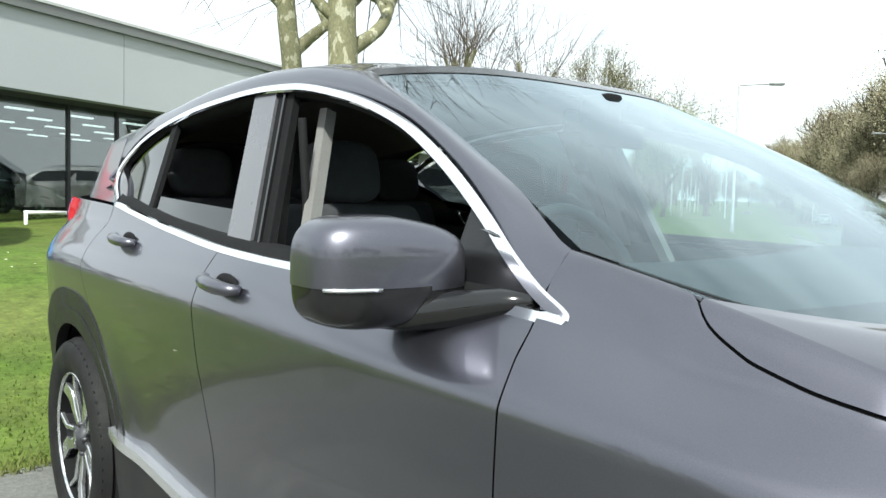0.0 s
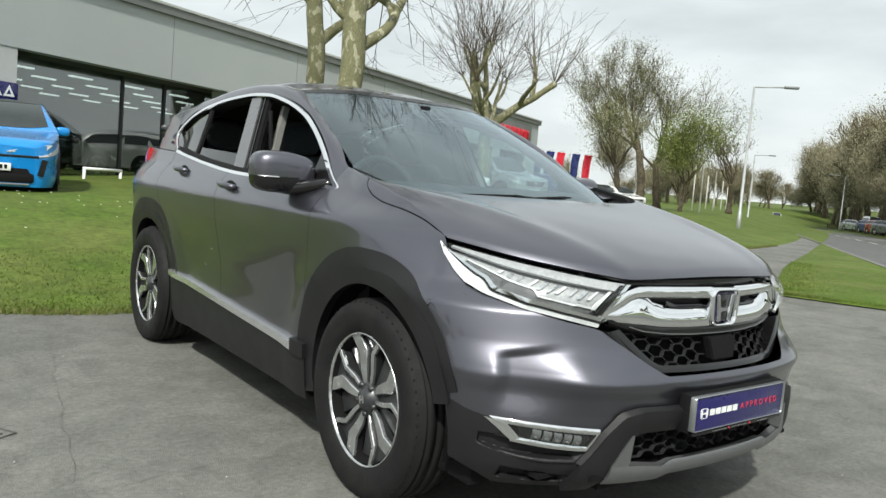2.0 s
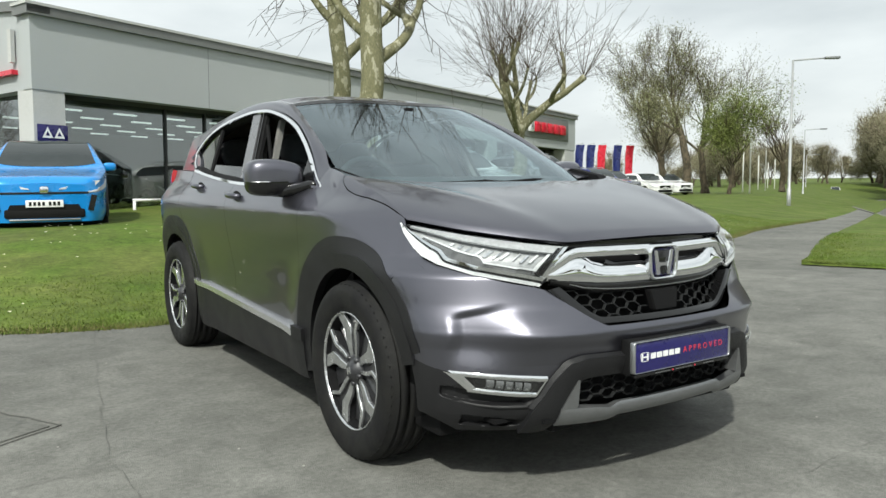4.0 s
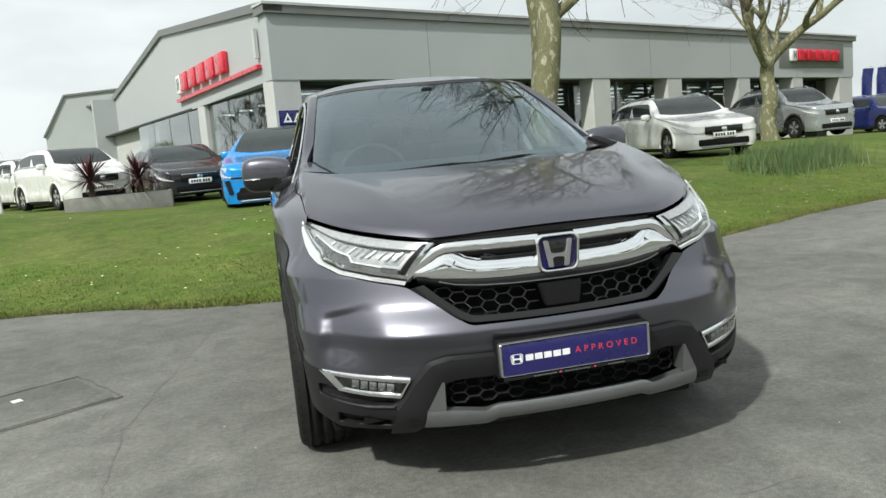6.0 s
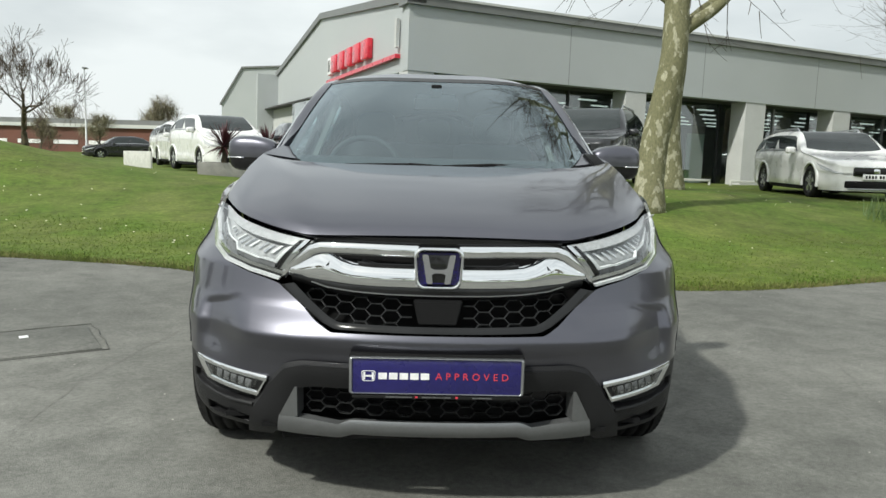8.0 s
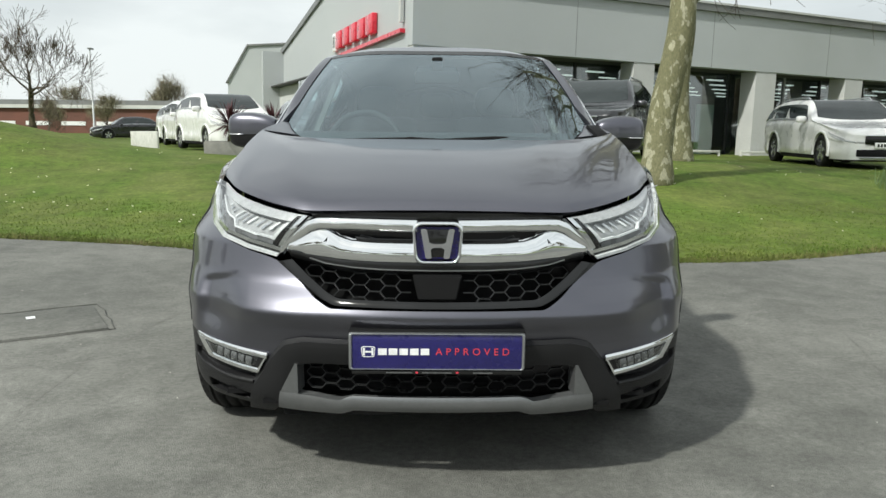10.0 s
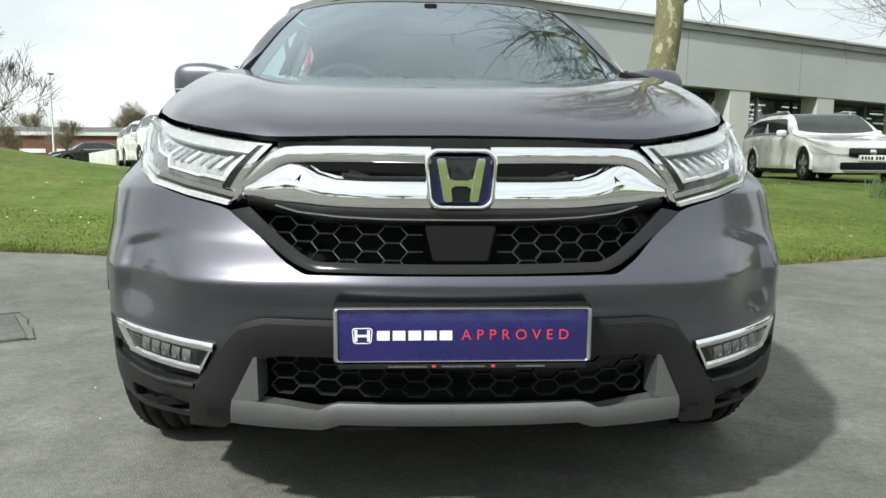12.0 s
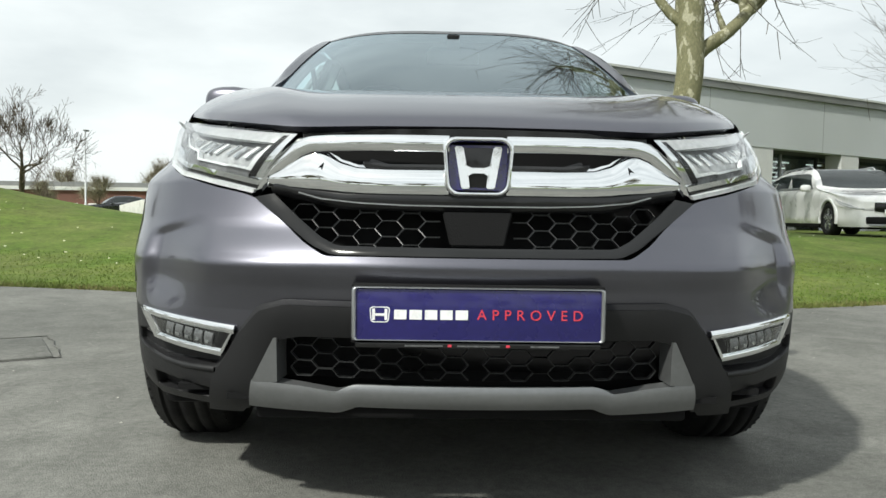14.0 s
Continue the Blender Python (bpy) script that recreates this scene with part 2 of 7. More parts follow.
def box(bm, x0, y0, z0, x1, y1, z1, bevel=0.0, m=None, seg=2):
    r = bmesh.ops.create_cube(bm, size=1)
    vs = r["verts"]
    for v in vs:
        v.co = Vector(((x0 + x1) / 2 + v.co.x * (x1 - x0), (y0 + y1) / 2 + v.co.y * (y1 - y0), (z0 + z1) / 2 + v.co.z * (z1 - z0)))
        if m:
            v.co = m @ v.co
    if bevel:
        es = list({e for v in vs for e in v.link_edges})
        bmesh.ops.bevel(bm, geom=es, offset=bevel, segments=seg, affect="EDGES", profile=0.5)
    return bm


def tube(bm, pts, rads, n=8, cap=True):
    """A tapered tube along points."""
    rings = []
    up = Vector((0, 0, 1))
    pts = [Vector(p) for p in pts]
    for i, p in enumerate(pts):
        d = (pts[min(i + 1, len(pts) - 1)] - pts[max(i - 1, 0)]).normalized()
        a = d.cross(up if abs(d.z) < 0.95 else Vector((1, 0, 0))).normalized()
        b = d.cross(a)
        r = rads[i] if isinstance(rads, (list, tuple)) else rads
        rings.append([bm.verts.new(p + a * (r * math.cos(2 * math.pi * k / n)) + b * (r * math.sin(2 * math.pi * k / n))) for k in range(n)])
    for r0, r1 in zip(rings, rings[1:]):
        for k in range(n):
            bm.faces.new((r0[k], r0[(k + 1) % n], r1[(k + 1) % n], r1[k]))
    if cap and n > 2:
        bm.faces.new(list(reversed(rings[0])))
        bm.faces.new(rings[-1])
    return bm


def revolve(bm, prof, n=48, m=None, a0=0.0, a1=2 * math.pi):
    """Profile of (radius, along) turned about the x axis."""
    full = abs(a1 - a0 - 2 * math.pi) < 1e-6
    k = n if full else n + 1
    rings = []
    for i in range(k):
        a = a0 + (a1 - a0) * i / n
        ring = [Vector((x, r * math.cos(a), r * math.sin(a))) for r, x in prof]
        rings.append([bm.verts.new(m @ p if m else p) for p in ring])
    for i in range(n):
        r0, r1 = rings[i], rings[(i + 1) % k]
        for j in range(len(prof) - 1):
            bm.faces.new((r0[j], r1[j], r1[j + 1], r0[j + 1]))
    return bm


def prism(bm, poly, d0, d1, place):
    """A polygon of (a, b) given depth; place(a, b, d) gives the point."""
    lo = [bm.verts.new(place(a, b, d0)) for a, b in poly]
    hi = [bm.verts.new(place(a, b, d1)) for a, b in poly]
    fs = [bm.faces.new(list(reversed(lo))), bm.faces.new(hi)]
    k = len(poly)
    for i in range(k):
        fs.append(bm.faces.new((lo[i], lo[(i + 1) % k], hi[(i + 1) % k], hi[i])))
    bmesh.ops.recalc_face_normals(bm, faces=fs)
    return bm


# ---- ground ----
edge_y = curve((-60, 12.0), (-14, 7.6), (-4.5, 5.65), (-2.6, 5.15), (-1.66, 4.62), (-0.9, 4.42), (2.4, 4.48), (4.6, 5.25), (5.4, 5.65), (10.0, 7.1), (13, 8.6), (23, 12.6), (60, 31.0), (160, 85.0))
crest = curve((-60, 0.3), (-20, 0.35), (-9, 0.45), (-5, 0.50), (-2, 0.46), (1, 0.50), (4, 0.60), (9, 0.44), (15, 0.44), (25, 0.08), (40, 0.0), (120, -0.5))


def along(x, y):
    return x * 0.857 + y * 0.515


def across(x, y):
    return -x * 0.515 + y * 0.857


def low(x, y):
    return -0.020 * max(0.0, along(x, y) - 12.0) if along(x, y) < 150 else -2.76


def height(x, y):
    d = y - edge_y(x)
    z = low(x, y)
    if d > 0:
        z += (crest(x) - z) * ss(d / 6.5)
        z += 0.95 * math.exp(-((x + 10.6) / 3.6) ** 2 - ((y - 13.5) / 3.0) ** 2) * ss(d / 4)
    return z


def spaced(a, b, step, far, grow=1.35):
    v = list(np.arange(a, b + 1e-6, step))
    s, lo, hi = step, a, b
    while lo > -far or hi < far:
        s *= grow
        lo, hi = lo - s, hi + s
        v = [lo] + v + [hi]
    return v


GRASS = mat("mown lawn", (0.074, 0.118, 0.017), 0.85, 0, (0.105, 0.128, 0.028), 1.1, 0.35, 40, fine=0.22, spec=0.2)
TURF = mat("grass blades", (0.088, 0.145, 0.018), 0.65, 0, (0.125, 0.155, 0.032), 0.8, 0, 9, fine=0.22, spec=0.25)


def asphalt(name, base, patch):
    """Aggregate grain from mat(), with broad worn patches and mid-sized stains laid over it."""
    m = mat(name, base, 0.9, 0, patch, 0.42, 0.42, 190, fine=0.26, spec=0.25)
    return overlay(m, ((1.9, 0.84, 1.14, 1.2), (7.0, 0.88, 1.10, 0.4), (38.0, 0.84, 1.14, 0.2)))


def overlay(m, layers):
    """Lays broad patches over a material's colour: (scale, least, most, distortion)."""
    nt = m.node_tree
    bs = nt.nodes["Principled BSDF"]
    last = bs.inputs["Base Color"].links[0].from_socket
    tc = nt.nodes.new("ShaderNodeTexCoord")
    for sc, lo, hi, dist in layers:
        n = nt.nodes.new("ShaderNodeTexNoise")
        n.inputs["Scale"].default_value, n.inputs["Detail"].default_value, n.inputs["Distortion"].default_value = sc, 7.0, dist
        nt.links.new(tc.outputs["Object"], n.inputs[0])
        r = nt.nodes.new("ShaderNodeMapRange")
        r.inputs[1].default_value, r.inputs[2].default_value = 0.32, 0.68
        r.inputs[3].default_value, r.inputs[4].default_value = lo, hi
        nt.links.new(n.outputs[0], r.inputs[0])
        v = nt.nodes.new("ShaderNodeVectorMath")
        v.operation = "SCALE"
        nt.links.new(last, v.inputs[0])
        nt.links.new(r.outputs[0], v.inputs[3])
        last = v.outputs[0]
    nt.links.new(last, bs.inputs["Base Color"])
    return m


overlay(GRASS, ((0.45, 0.84, 1.16, 0.6), (4.5, 0.78, 1.20, 1.0), (16.0, 0.80, 1.18, 0.3)))
TARMAC = asphalt("worn grey tarmac", (0.190, 0.190, 0.174), (0.130, 0.131, 0.120))
ROAD = asphalt("road asphalt", (0.135, 0.134, 0.132), (0.11, 0.11, 0.108))
CONCRETE = mat("pale concrete", (0.25, 0.245, 0.225), 0.85, 0, (0.19, 0.187, 0.172), 5, 0.35, 120, fine=0.12)
DARK_JOINT = mat("dark crack filler", (0.130, 0.128, 0.118), 0.9, 0, (0.105, 0.104, 0.096), 5, 0.3, 90)

gx, gy = spaced(-14.0, 26.0, 0.5, 900), spaced(-4.0, 22.0, 0.5, 900)
gb = bmesh.new()
rows = [[gb.verts.new((x, y, height(x, y) - (0.06 if y < edge_y(x) + 0.02 else 0.0))) for y in gy] for x in gx]
for i in range(len(gx) - 1):
    for j in range(len(gy) - 1):
        gb.faces.new((rows[i][j], rows[i + 1][j], rows[i + 1][j + 1], rows[i][j + 1]))
ground = tagged(part("ground", gb, GRASS, sharp=0), "green mown grass bank rising behind the tarmac", "lawn", kind="structure")

# the tarmac apron and the footpath, in one sheet up to the ragged edge of the grass


def apron_point(u, v):
    x = -32 + 92 * u
    y1 = edge_y(x) + 0.045 * noise.noise(Vector((x * 1.7, 0, 0))) + 0.03 * noise.noise(Vector((x * 6.0, 3, 0)))
    y = -34 + (y1 + 34) * (1 - (1 - v) ** 1.6)
    return (x, y, height(x, min(y, edge_y(x))) + 0.004 * noise.noise(Vector((x * 0.8, y * 0.8, 5))))


tagged(part("pavement", grid(apron_point, 240, 60), TARMAC, sharp=0), "worn grey tarmac forecourt with faint cracks and joints", "forecourt", kind="structure")

# grass verge between the footpath and the road, then the road with its kerb
verge_in = curve((6.9, 3.75), (7.9, 4.25), (9.4, 5.05), (12.8, 6.7), (20, 10.0), (60, 29.0), (120, 61.0))


def road_edge(x):
    return (x * 0.515 - 2.9) / 0.857


def verge_point(u, v):
    x = 6.9 + 110 * u ** 1.8
    a, b = verge_in(x), max(road_edge(x), 3.75 - 2.4 * (x - 6.9)) if x < 8.3 else road_edge(x)
    y = b + (a - b) * v
    return (x, y, low(x, y) + 0.045 * math.sin(math.pi * min(1, max(0, v))) ** 0.4 + 0.015)


tagged(part("verge", grid(verge_point, 90, 10), GRASS, sharp=0), "strip of mown grass beside the road", "verge", kind="structure")


def road_point(u, v):
    a, b = -60 + 460 * u, -3.0 - 7.4 * v
    x, y = a * 0.857 - b * 0.515, a * 0.515 + b * 0.857
    return (x, y, low(x, y) + 0.012 - 0.02 * v)


tagged(part("road", grid(road_point, 60, 4), ROAD, sharp=0), "grey asphalt two lane road", "road", kind="structure")


def on_road(a, b, dz=0.0):
    x, y = a * 0.857 - b * 0.515, a * 0.515 + b * 0.857
    return Vector((x, y, low(x, y) + dz))


LINE_PAINT = mat("road paint", (0.66, 0.66, 0.62), 0.7, 0, (0.5, 0.5, 0.47), 6, fine=0.2)
mark = bmesh.new()
for k in range(40):
    a0 = 8 + k * 6.0
    q = [mark.verts.new(on_road(a, b, 0.02)) for a, b in ((a0, -6.55), (a0 + 3.2, -6.55), (a0 + 3.2, -6.43), (a0, -6.43))]
    mark.faces.new(q)
road_marks = tagged(part("road_marking", mark, LINE_PAINT, sharp=0), "dashed white centre line on the road", "road marking", kind="structure")
KERB = mat("concrete kerb", (0.19, 0.188, 0.17), 0.9, 0, (0.14, 0.138, 0.12), 4, 0.3, 90)
for b0 in (-2.92, -10.4):
    kb = bmesh.new()
    for k in range(70):
        a0 = 9.2 + k * 2.0 if b0 > -5 else -20 + k * 3.0
        ln = 1.99 if b0 > -5 else 2.99
        lo = [on_road(a, b, d) for a, b, d in ((a0, b0 - 0.07, -0.1), (a0 + ln, b0 - 0.07, -0.1), (a0 + ln, b0 + 0.07, -0.1), (a0, b0 + 0.07, -0.1))]
        vs = [kb.verts.new(p) for p in lo] + [kb.verts.new(p + Vector((0, 0, 0.14))) for p in lo]
        for f in ((4, 5, 6, 7), (0, 1, 5, 4), (1, 2, 6, 5), (2, 3, 7, 6), (3, 0, 4, 7)):
            kb.faces.new([vs[i] for i in f])
    tagged(part("kerb", kb, KERB, sharp=0), "grey concrete road kerb", "kerb", kind="structure")


# ---- far side of the road: verge that rises a little ----
def far_verge(u, v):
    a, b = -40 + 420 * u, -10.45 - 60 * v
    p = on_road(a, b, 0.05 + 0.5 * ss(v * 6))
    return p


tagged(part("verge", grid(far_verge, 60, 12), GRASS, sharp=0), "rough grass on the far side of the road", "verge", kind="structure")


# ---- the grey car ----
N_SE = 2.3
front_y = curve((0.20, 0.16), (0.26, 0.10), (0.32, 0.066), (0.40, 0.056), (0.46, 0.049), (0.54, 0.036), (0.580, 0.020), (0.595, 0.017), (0.62, 0.028), (0.70, 0.083), (0.80, 0.115), (0.90, 0.14), (1.0, 0.17))
corner_d = curve((0.22, 0.52), (0.45, 0.54), (0.63, 0.62), (0.78, 0.66), (0.865, 0.95), (0.97, 1.08), (1.2, 1.1))
half_w = curve((0.20, 0.85), (0.28, 0.872), (0.36, 0.882), (0.48, 0.888), (0.62, 0.897), (0.76, 0.910), (0.90, 0.924), (0.985, 0.926), (1.04, 0.908), (1.10, 0.866), (1.15, 0.822), (1.25, 0.785))
HUB_F, HUB_R, HUB_Z = 0.93, 3.59, 0.36


def body_x(y, z):
    s = (y - front_y(z)) / corner_d(z)
    g = 1.0 if s >= 1 else (1 - (1 - max(s, 0.0)) ** N_SE) ** (1 / N_SE)
    r = (4.60 - y) / 0.85
    g *= 1.0 if r >= 1 else (1 - (1 - max(r, 0.0)) ** 2.6) ** (1 / 2.6)
    x = half_w(z) * g
    x -= 0.060 * ss((z - 1.0) / 0.15) * ss((1.42 - y) / 0.30)
    x -= 0.045 * ss((z - 0.99) / 0.12) * ss((2.3 - y) / 0.95)
    x -= 0.006 * math.exp(-((z - 0.62) / 0.10) ** 2) * ss((y - 1.35) / 0.25) * ss((3.2 - y) / 0.25)
    return x + flare(y, z)


def flare(y, z):
    """How far the panels swell round the wheel arches."""
    return sum(0.014 * math.exp(-((math.hypot(y - hub, z - HUB_Z) - 0.57) / 0.10) ** 2) * ss((0.9 - z) / 0.2) for hub in (HUB_F, HUB_R))


def nose_y(x, z):
    q = min(0.9999, abs(x) / half_w(z))
    return front_y(z) + corner_d(z) * (1 - (1 - q ** N_SE) ** (1 / N_SE))


belt = curve((1.33, 1.09), (1.45, 1.097), (2.4, 1.116), (2.9, 1.146), (3.32, 1.186), (3.53, 1.208), (4.6, 1.24))
dlo_top = curve((1.372, 1.104), (1.41, 1.116), (1.443, 1.131), (1.525, 1.176), (1.591, 1.224), (1.763, 1.333), (1.948, 1.423), (2.198, 1.496), (2.461, 1.539), (2.66, 1.547), (3.0, 1.531), (3.3, 1.497), (3.55, 1.443), (3.70, 1.375), (3.78, 1.32))
rail_z = curve((1.36, 1.128), (1.45, 1.168), (1.53, 1.214), (1.60, 1.262), (1.77, 1.368), (1.96, 1.457), (2.2, 1.530), (2.47, 1.570), (2.7, 1.580), (3.0, 1.566), (3.5, 1.505), (3.9, 1.46), (4.2, 1.42), (4.5, 1.33))
roof_z = curve((1.9, 1.53), (2.06, 1.583), (2.2, 1.612), (2.4, 1.640), (2.65, 1.660), (2.95, 1.668), (3.3, 1.658), (3.8, 1.622), (4.3, 1.57), (4.46, 1.545))


def side_x(y, z):
    x = 0.803 - 0.374 * (z - 1.14) - 0.02 * (1 - ss((y - 1.3) / 1.2)) - 0.06 * ss((y - 2.9) / 1.7)
    r = (4.60 - y) / 0.6
    return x if r >= 1 else x * (1 - (1 - max(r, 0.0)) ** 3)


car = thing("parked_suv", "dark grey metallic SUV with lowered side windows on the tarmac", "car")


def both(name, fn, nu, nv, material, off=0.0, thick=0.02, label="", parent=None, sides=(-1, 1)):
    made = []
    for s in sides:
        slab.out = Vector((s, -0.3, 0.3))
        made.append(part(name, slab(lambda u, v: Vector((s * fn(u, v)[0], fn(u, v)[1], fn(u, v)[2])), nu, nv, off, thick), material, parent or car, label))
    slab.out = Vector((0, -1, 0))
    return made


def away(c):
    return math.hypot(c.y - HUB_F, c.z - HUB_Z) > 0.470 and math.hypot(c.y - HUB_R, c.z - HUB_Z) > 0.470


def shoulder(y, z, x, top):
    """Rolls the wing's upper edge inwards to meet the bonnet."""
    h = 0.15 - 0.08 * ss((y - 1.15) / 0.2)
    near = ss((y - 0.78) / 0.2)
    least = edge_x(y) + (0.05 - 0.03 * ss((y - 1.2) / 0.2)) * near - 0.2 * (1 - near)
    x = least + ((x - least) + math.sqrt((x - least) ** 2 + 0.0006 * near)) / 2
    q = min(1.0, max(0.0, (z - top + h) / h))
    k = 0.55 * (1 - q ** 2.0) ** 0.5 + 0.45 * (1 - q ** 1.6)
    return edge_x(y) + (x - edge_x(y)) * (1 + (k - 1) * ss((y - 0.60) / 0.06))


def panel(name, y0, y1, z0, z1, nu, nv, label=""):
    for s in (-1, 1):
        def fn(u, v):
            za = z0 + 0.0
            y = y0(0.7) + (y1(0.7) - y0(0.7)) * u
            w = 1 - (1 - v) ** 1.6
            z = za + (z1(y) - za) * w
            y = y0(z) + (y1(z) - y0(z)) * u
            z = za + (z1(y) - za) * w
            x = body_x(y, z)
            if name == "front_wing" and y > 0.60:
                x = shoulder(y, z, x, wing_top(y))
            return Vector((s * x, y, z))
        part(name, grid(fn, nu, nv, away), PAINT, car, label)


door_front = curve((0.3, 1.44), (0.5, 1.43), (0.66, 1.415), (0.8, 1.404), (0.9, 1.397), (1.0, 1.392), (1.07, 1.415), (1.17, 1.452))
door_mid = curve((0.3, 2.40), (0.6, 2.40), (1.0, 2.455), (1.2, 2.495))
door_rear = curve((0.3, 3.06), (0.62, 3.10), (0.85, 3.34), (1.0, 3.46), (1.2, 3.50))
wing_front = curve((0.3, 0.46), (0.6, 0.53), (0.74, 0.59), (0.80, 0.565), (0.852, 0.515))
wing_low = curve((0.50, 0.846), (0.56, 0.884), (0.60, 0.918), (0.645, 0.982))
wing_high = curve((1.19, 1.155), (1.27, 1.170), (1.38, 1.186), (1.45, 1.196))


def wing_top(y):
    """Height of the wing's upper edge; along the bonnet it follows the bonnet's own edge."""
    if y < 0.645:
        return wing_low(y)
    if y > 1.19:
        return wing_high(y)
    v = (y - 0.645) / 0.545
    return 0.982 + 0.173 * v + 0.056 * v ** 0.48 * (1 - v) - 0.002


GAP = 0.0022
# how far the bonnet's shut line dips below its upper edge, down the shoulder of the wing
gap_drop = curve((0.645, 0.0), (0.70, 0.008), (0.77, 0.012), (0.836, 0.019), (0.967, 0.036), (1.05, 0.044), (1.10, 0.043), (1.135, 0.036), (1.165, 0.026), (1.20, 0.0))
edge_x = curve((0.50, 0.80), (0.60, 0.815), (0.645, 0.799), (0.80, 0.7935), (1.0, 0.785), (1.156, 0.779), (1.27, 0.762), (1.38, 0.742), (1.45, 0.730))
panel("front_wing", lambda z: wing_front(z) + GAP, lambda z: door_front(z) - GAP, 0.30, lambda y: wing_top(y) - gap_drop(y), 90, 60)
panel("front_door", lambda z: door_front(z) + GAP, lambda z: door_mid(z) - GAP, 0.30, belt, 50, 50)
panel("rear_door", lambda z: door_mid(z) + GAP, lambda z: door_rear(z) - GAP, 0.30, belt, 50, 50)
panel("rear_quarter_panel", lambda z: door_rear(z) + GAP, lambda z: 4.52, 0.30, belt, 50, 50)
# dark shut lines behind the gaps
for s in (-1, 1):
    for cv, z0, z1 in ((door_front, 0.3, 1.05), (door_mid, 0.3, 1.14), (door_rear, 0.3, 1.19)):
        part("door_seal", tube(bmesh.new(), [(s * (body_x(cv(z), z) - 0.014 - 0.05 * ss((z - 1.06) / 0.1) * (cv is door_front)), cv(z), z) for z in np.linspace(z0, z1, 24)], 0.010, 6), MATTE, car)
    part("bonnet_seal", tube(bmesh.new(), [(s * (shoulder(y, wing_top(y) - gap_drop(y), body_x(y, wing_top(y) - gap_drop(y)), wing_top(y)) - 0.012), y, wing_top(y) - gap_drop(y) - 0.004) for y in np.linspace(0.655, 1.195, 40)], 0.0075, 6), MATTE, car)

# front bumper: from the middle round the corner to the wing
bump_top = curve((0.0, 0.617), (0.322, 0.617), (0.370, 0.638), (0.436, 0.688), (0.52, 0.747), (0.62, 0.770), (0.72, 0.798), (0.755, 0.812), (0.785, 0.832), (0.80, 0.850), (0.84, 0.866))


def bumper_pt(s):
    def fn(u, v):
        z = 0.48 + 0.2 * v
        for _ in range(5):
            w, d = half_w(z), corner_d(z)
            r = min(1.0, (wing_front(z) - GAP - front_y(z)) / d)
            th = math.acos((1 - r) ** (N_SE / 2)) * u
            x = w * math.sin(th) ** (2 / N_SE)
            top = bump_top(x)
            z = 0.245 + (top - 0.245) * v
        w, d, f = half_w(z), corner_d(z), front_y(z)
        x = w * math.sin(th) ** (2 / N_SE)
        y = f + d * (1 - math.cos(th) ** (2 / N_SE))
        x += flare(y, z) * ss((x - 0.55) / 0.2)
        # sculpted corner: a crease that sinks the panel below it
        zc = 0.706 - 0.24 * max(0.0, x - 0.66)
        xc = 0.826 + 0.12 * (0.60 - z)
        c = ss((zc - z) / 0.030) * ss((xc - x) / 0.055) * ss((x - 0.60) / 0.16) * ss((z - 0.45) / 0.12)
        # a horizontal fold runs on from it towards the middle
        fold = max(0.0, 1 - abs(z - 0.590) / (0.085 if z > 0.59 else 0.10)) * ss((x - 0.28) / 0.25) * ss((0.74 - x) / 0.20)
        y += 0.010 * c + 0.40 * c * max(0.0, front_y(zc) - front_y(z)) - 0.010 * fold
        x -= 0.004 * c
        # the pocket under the fog lamp and the air slot below it
        lo = 0.349 + 0.9 * max(0.0, x - 0.72) ** 1.6
        y += 0.032 * ss((z - lo) / 0.012) * ss((0.418 - z) / 0.006) * ss((x - 0.592 + 0.6 * (z - 0.35)) / 0.012) * ss((0.842 - x) / 0.02)
        y += 0.036 * ss((z - 0.269 - 0.05 * max(0.0, x - 0.69)) / 0.006) * ss((0.294 + 0.13 * (x - 0.606) - z) / 0.006) * ss((x - 0.604) / 0.008) * ss((0.785 - x) / 0.02)
        return Vector((s * x, y, z))
    return fn


def front_clad(c):
    """The black lower corner between the fog lamp and the wheel arch."""
    ax = abs(c.x)
    return ax > 0.50 and c.z < 0.440 + 0.105 * (min(ax, 0.82) - 0.545) + 0.035 * ss((c.y - 0.30) / 0.22)


def front_keep(c, clad=False):
    ax = abs(c.x)
    if not away(c) or front_clad(c) != clad:
        return False
    if ax < 0.442 and c.z < 0.450:
        return False
    if c.z < 0.250 + 0.65 * max(0.0, ax - 0.777) or (ax < 0.52 and c.z < 0.28):
        return False
    return True


for s in (-1, 1):
    part("front_bumper", grid(bumper_pt(s), 170, 230, front_keep), PAINT, car)
    part("bumper_cladding", grid(bumper_pt(s), 170, 230, lambda c: front_keep(c, True)), CLAD, car, "black plastic corner cladding")

# rear bumper, tailgate and rear glass close the back
for s in (-1, 1):
    def rear_fn(u, v):
        z = 0.30 + v * 0.93
        th = math.pi / 2 * u
        return Vector((s * half_w(z) * math.sin(th) ** (2 / 2.6), 4.60 - 0.85 * (1 - math.cos(th) ** (2 / 2.6)), z))
    part("rear_bumper", grid(lambda u, v: rear_fn(u * 0.62, v), 20, 16), PAINT, car)
part("tailgate", grid(lambda u, v: Vector(((u - 0.5) * (1.10 - 0.30 * v), 4.585 - 0.15 * v ** 1.5, 1.2 + 0.36 * v)), 20, 10), PAINT, car)

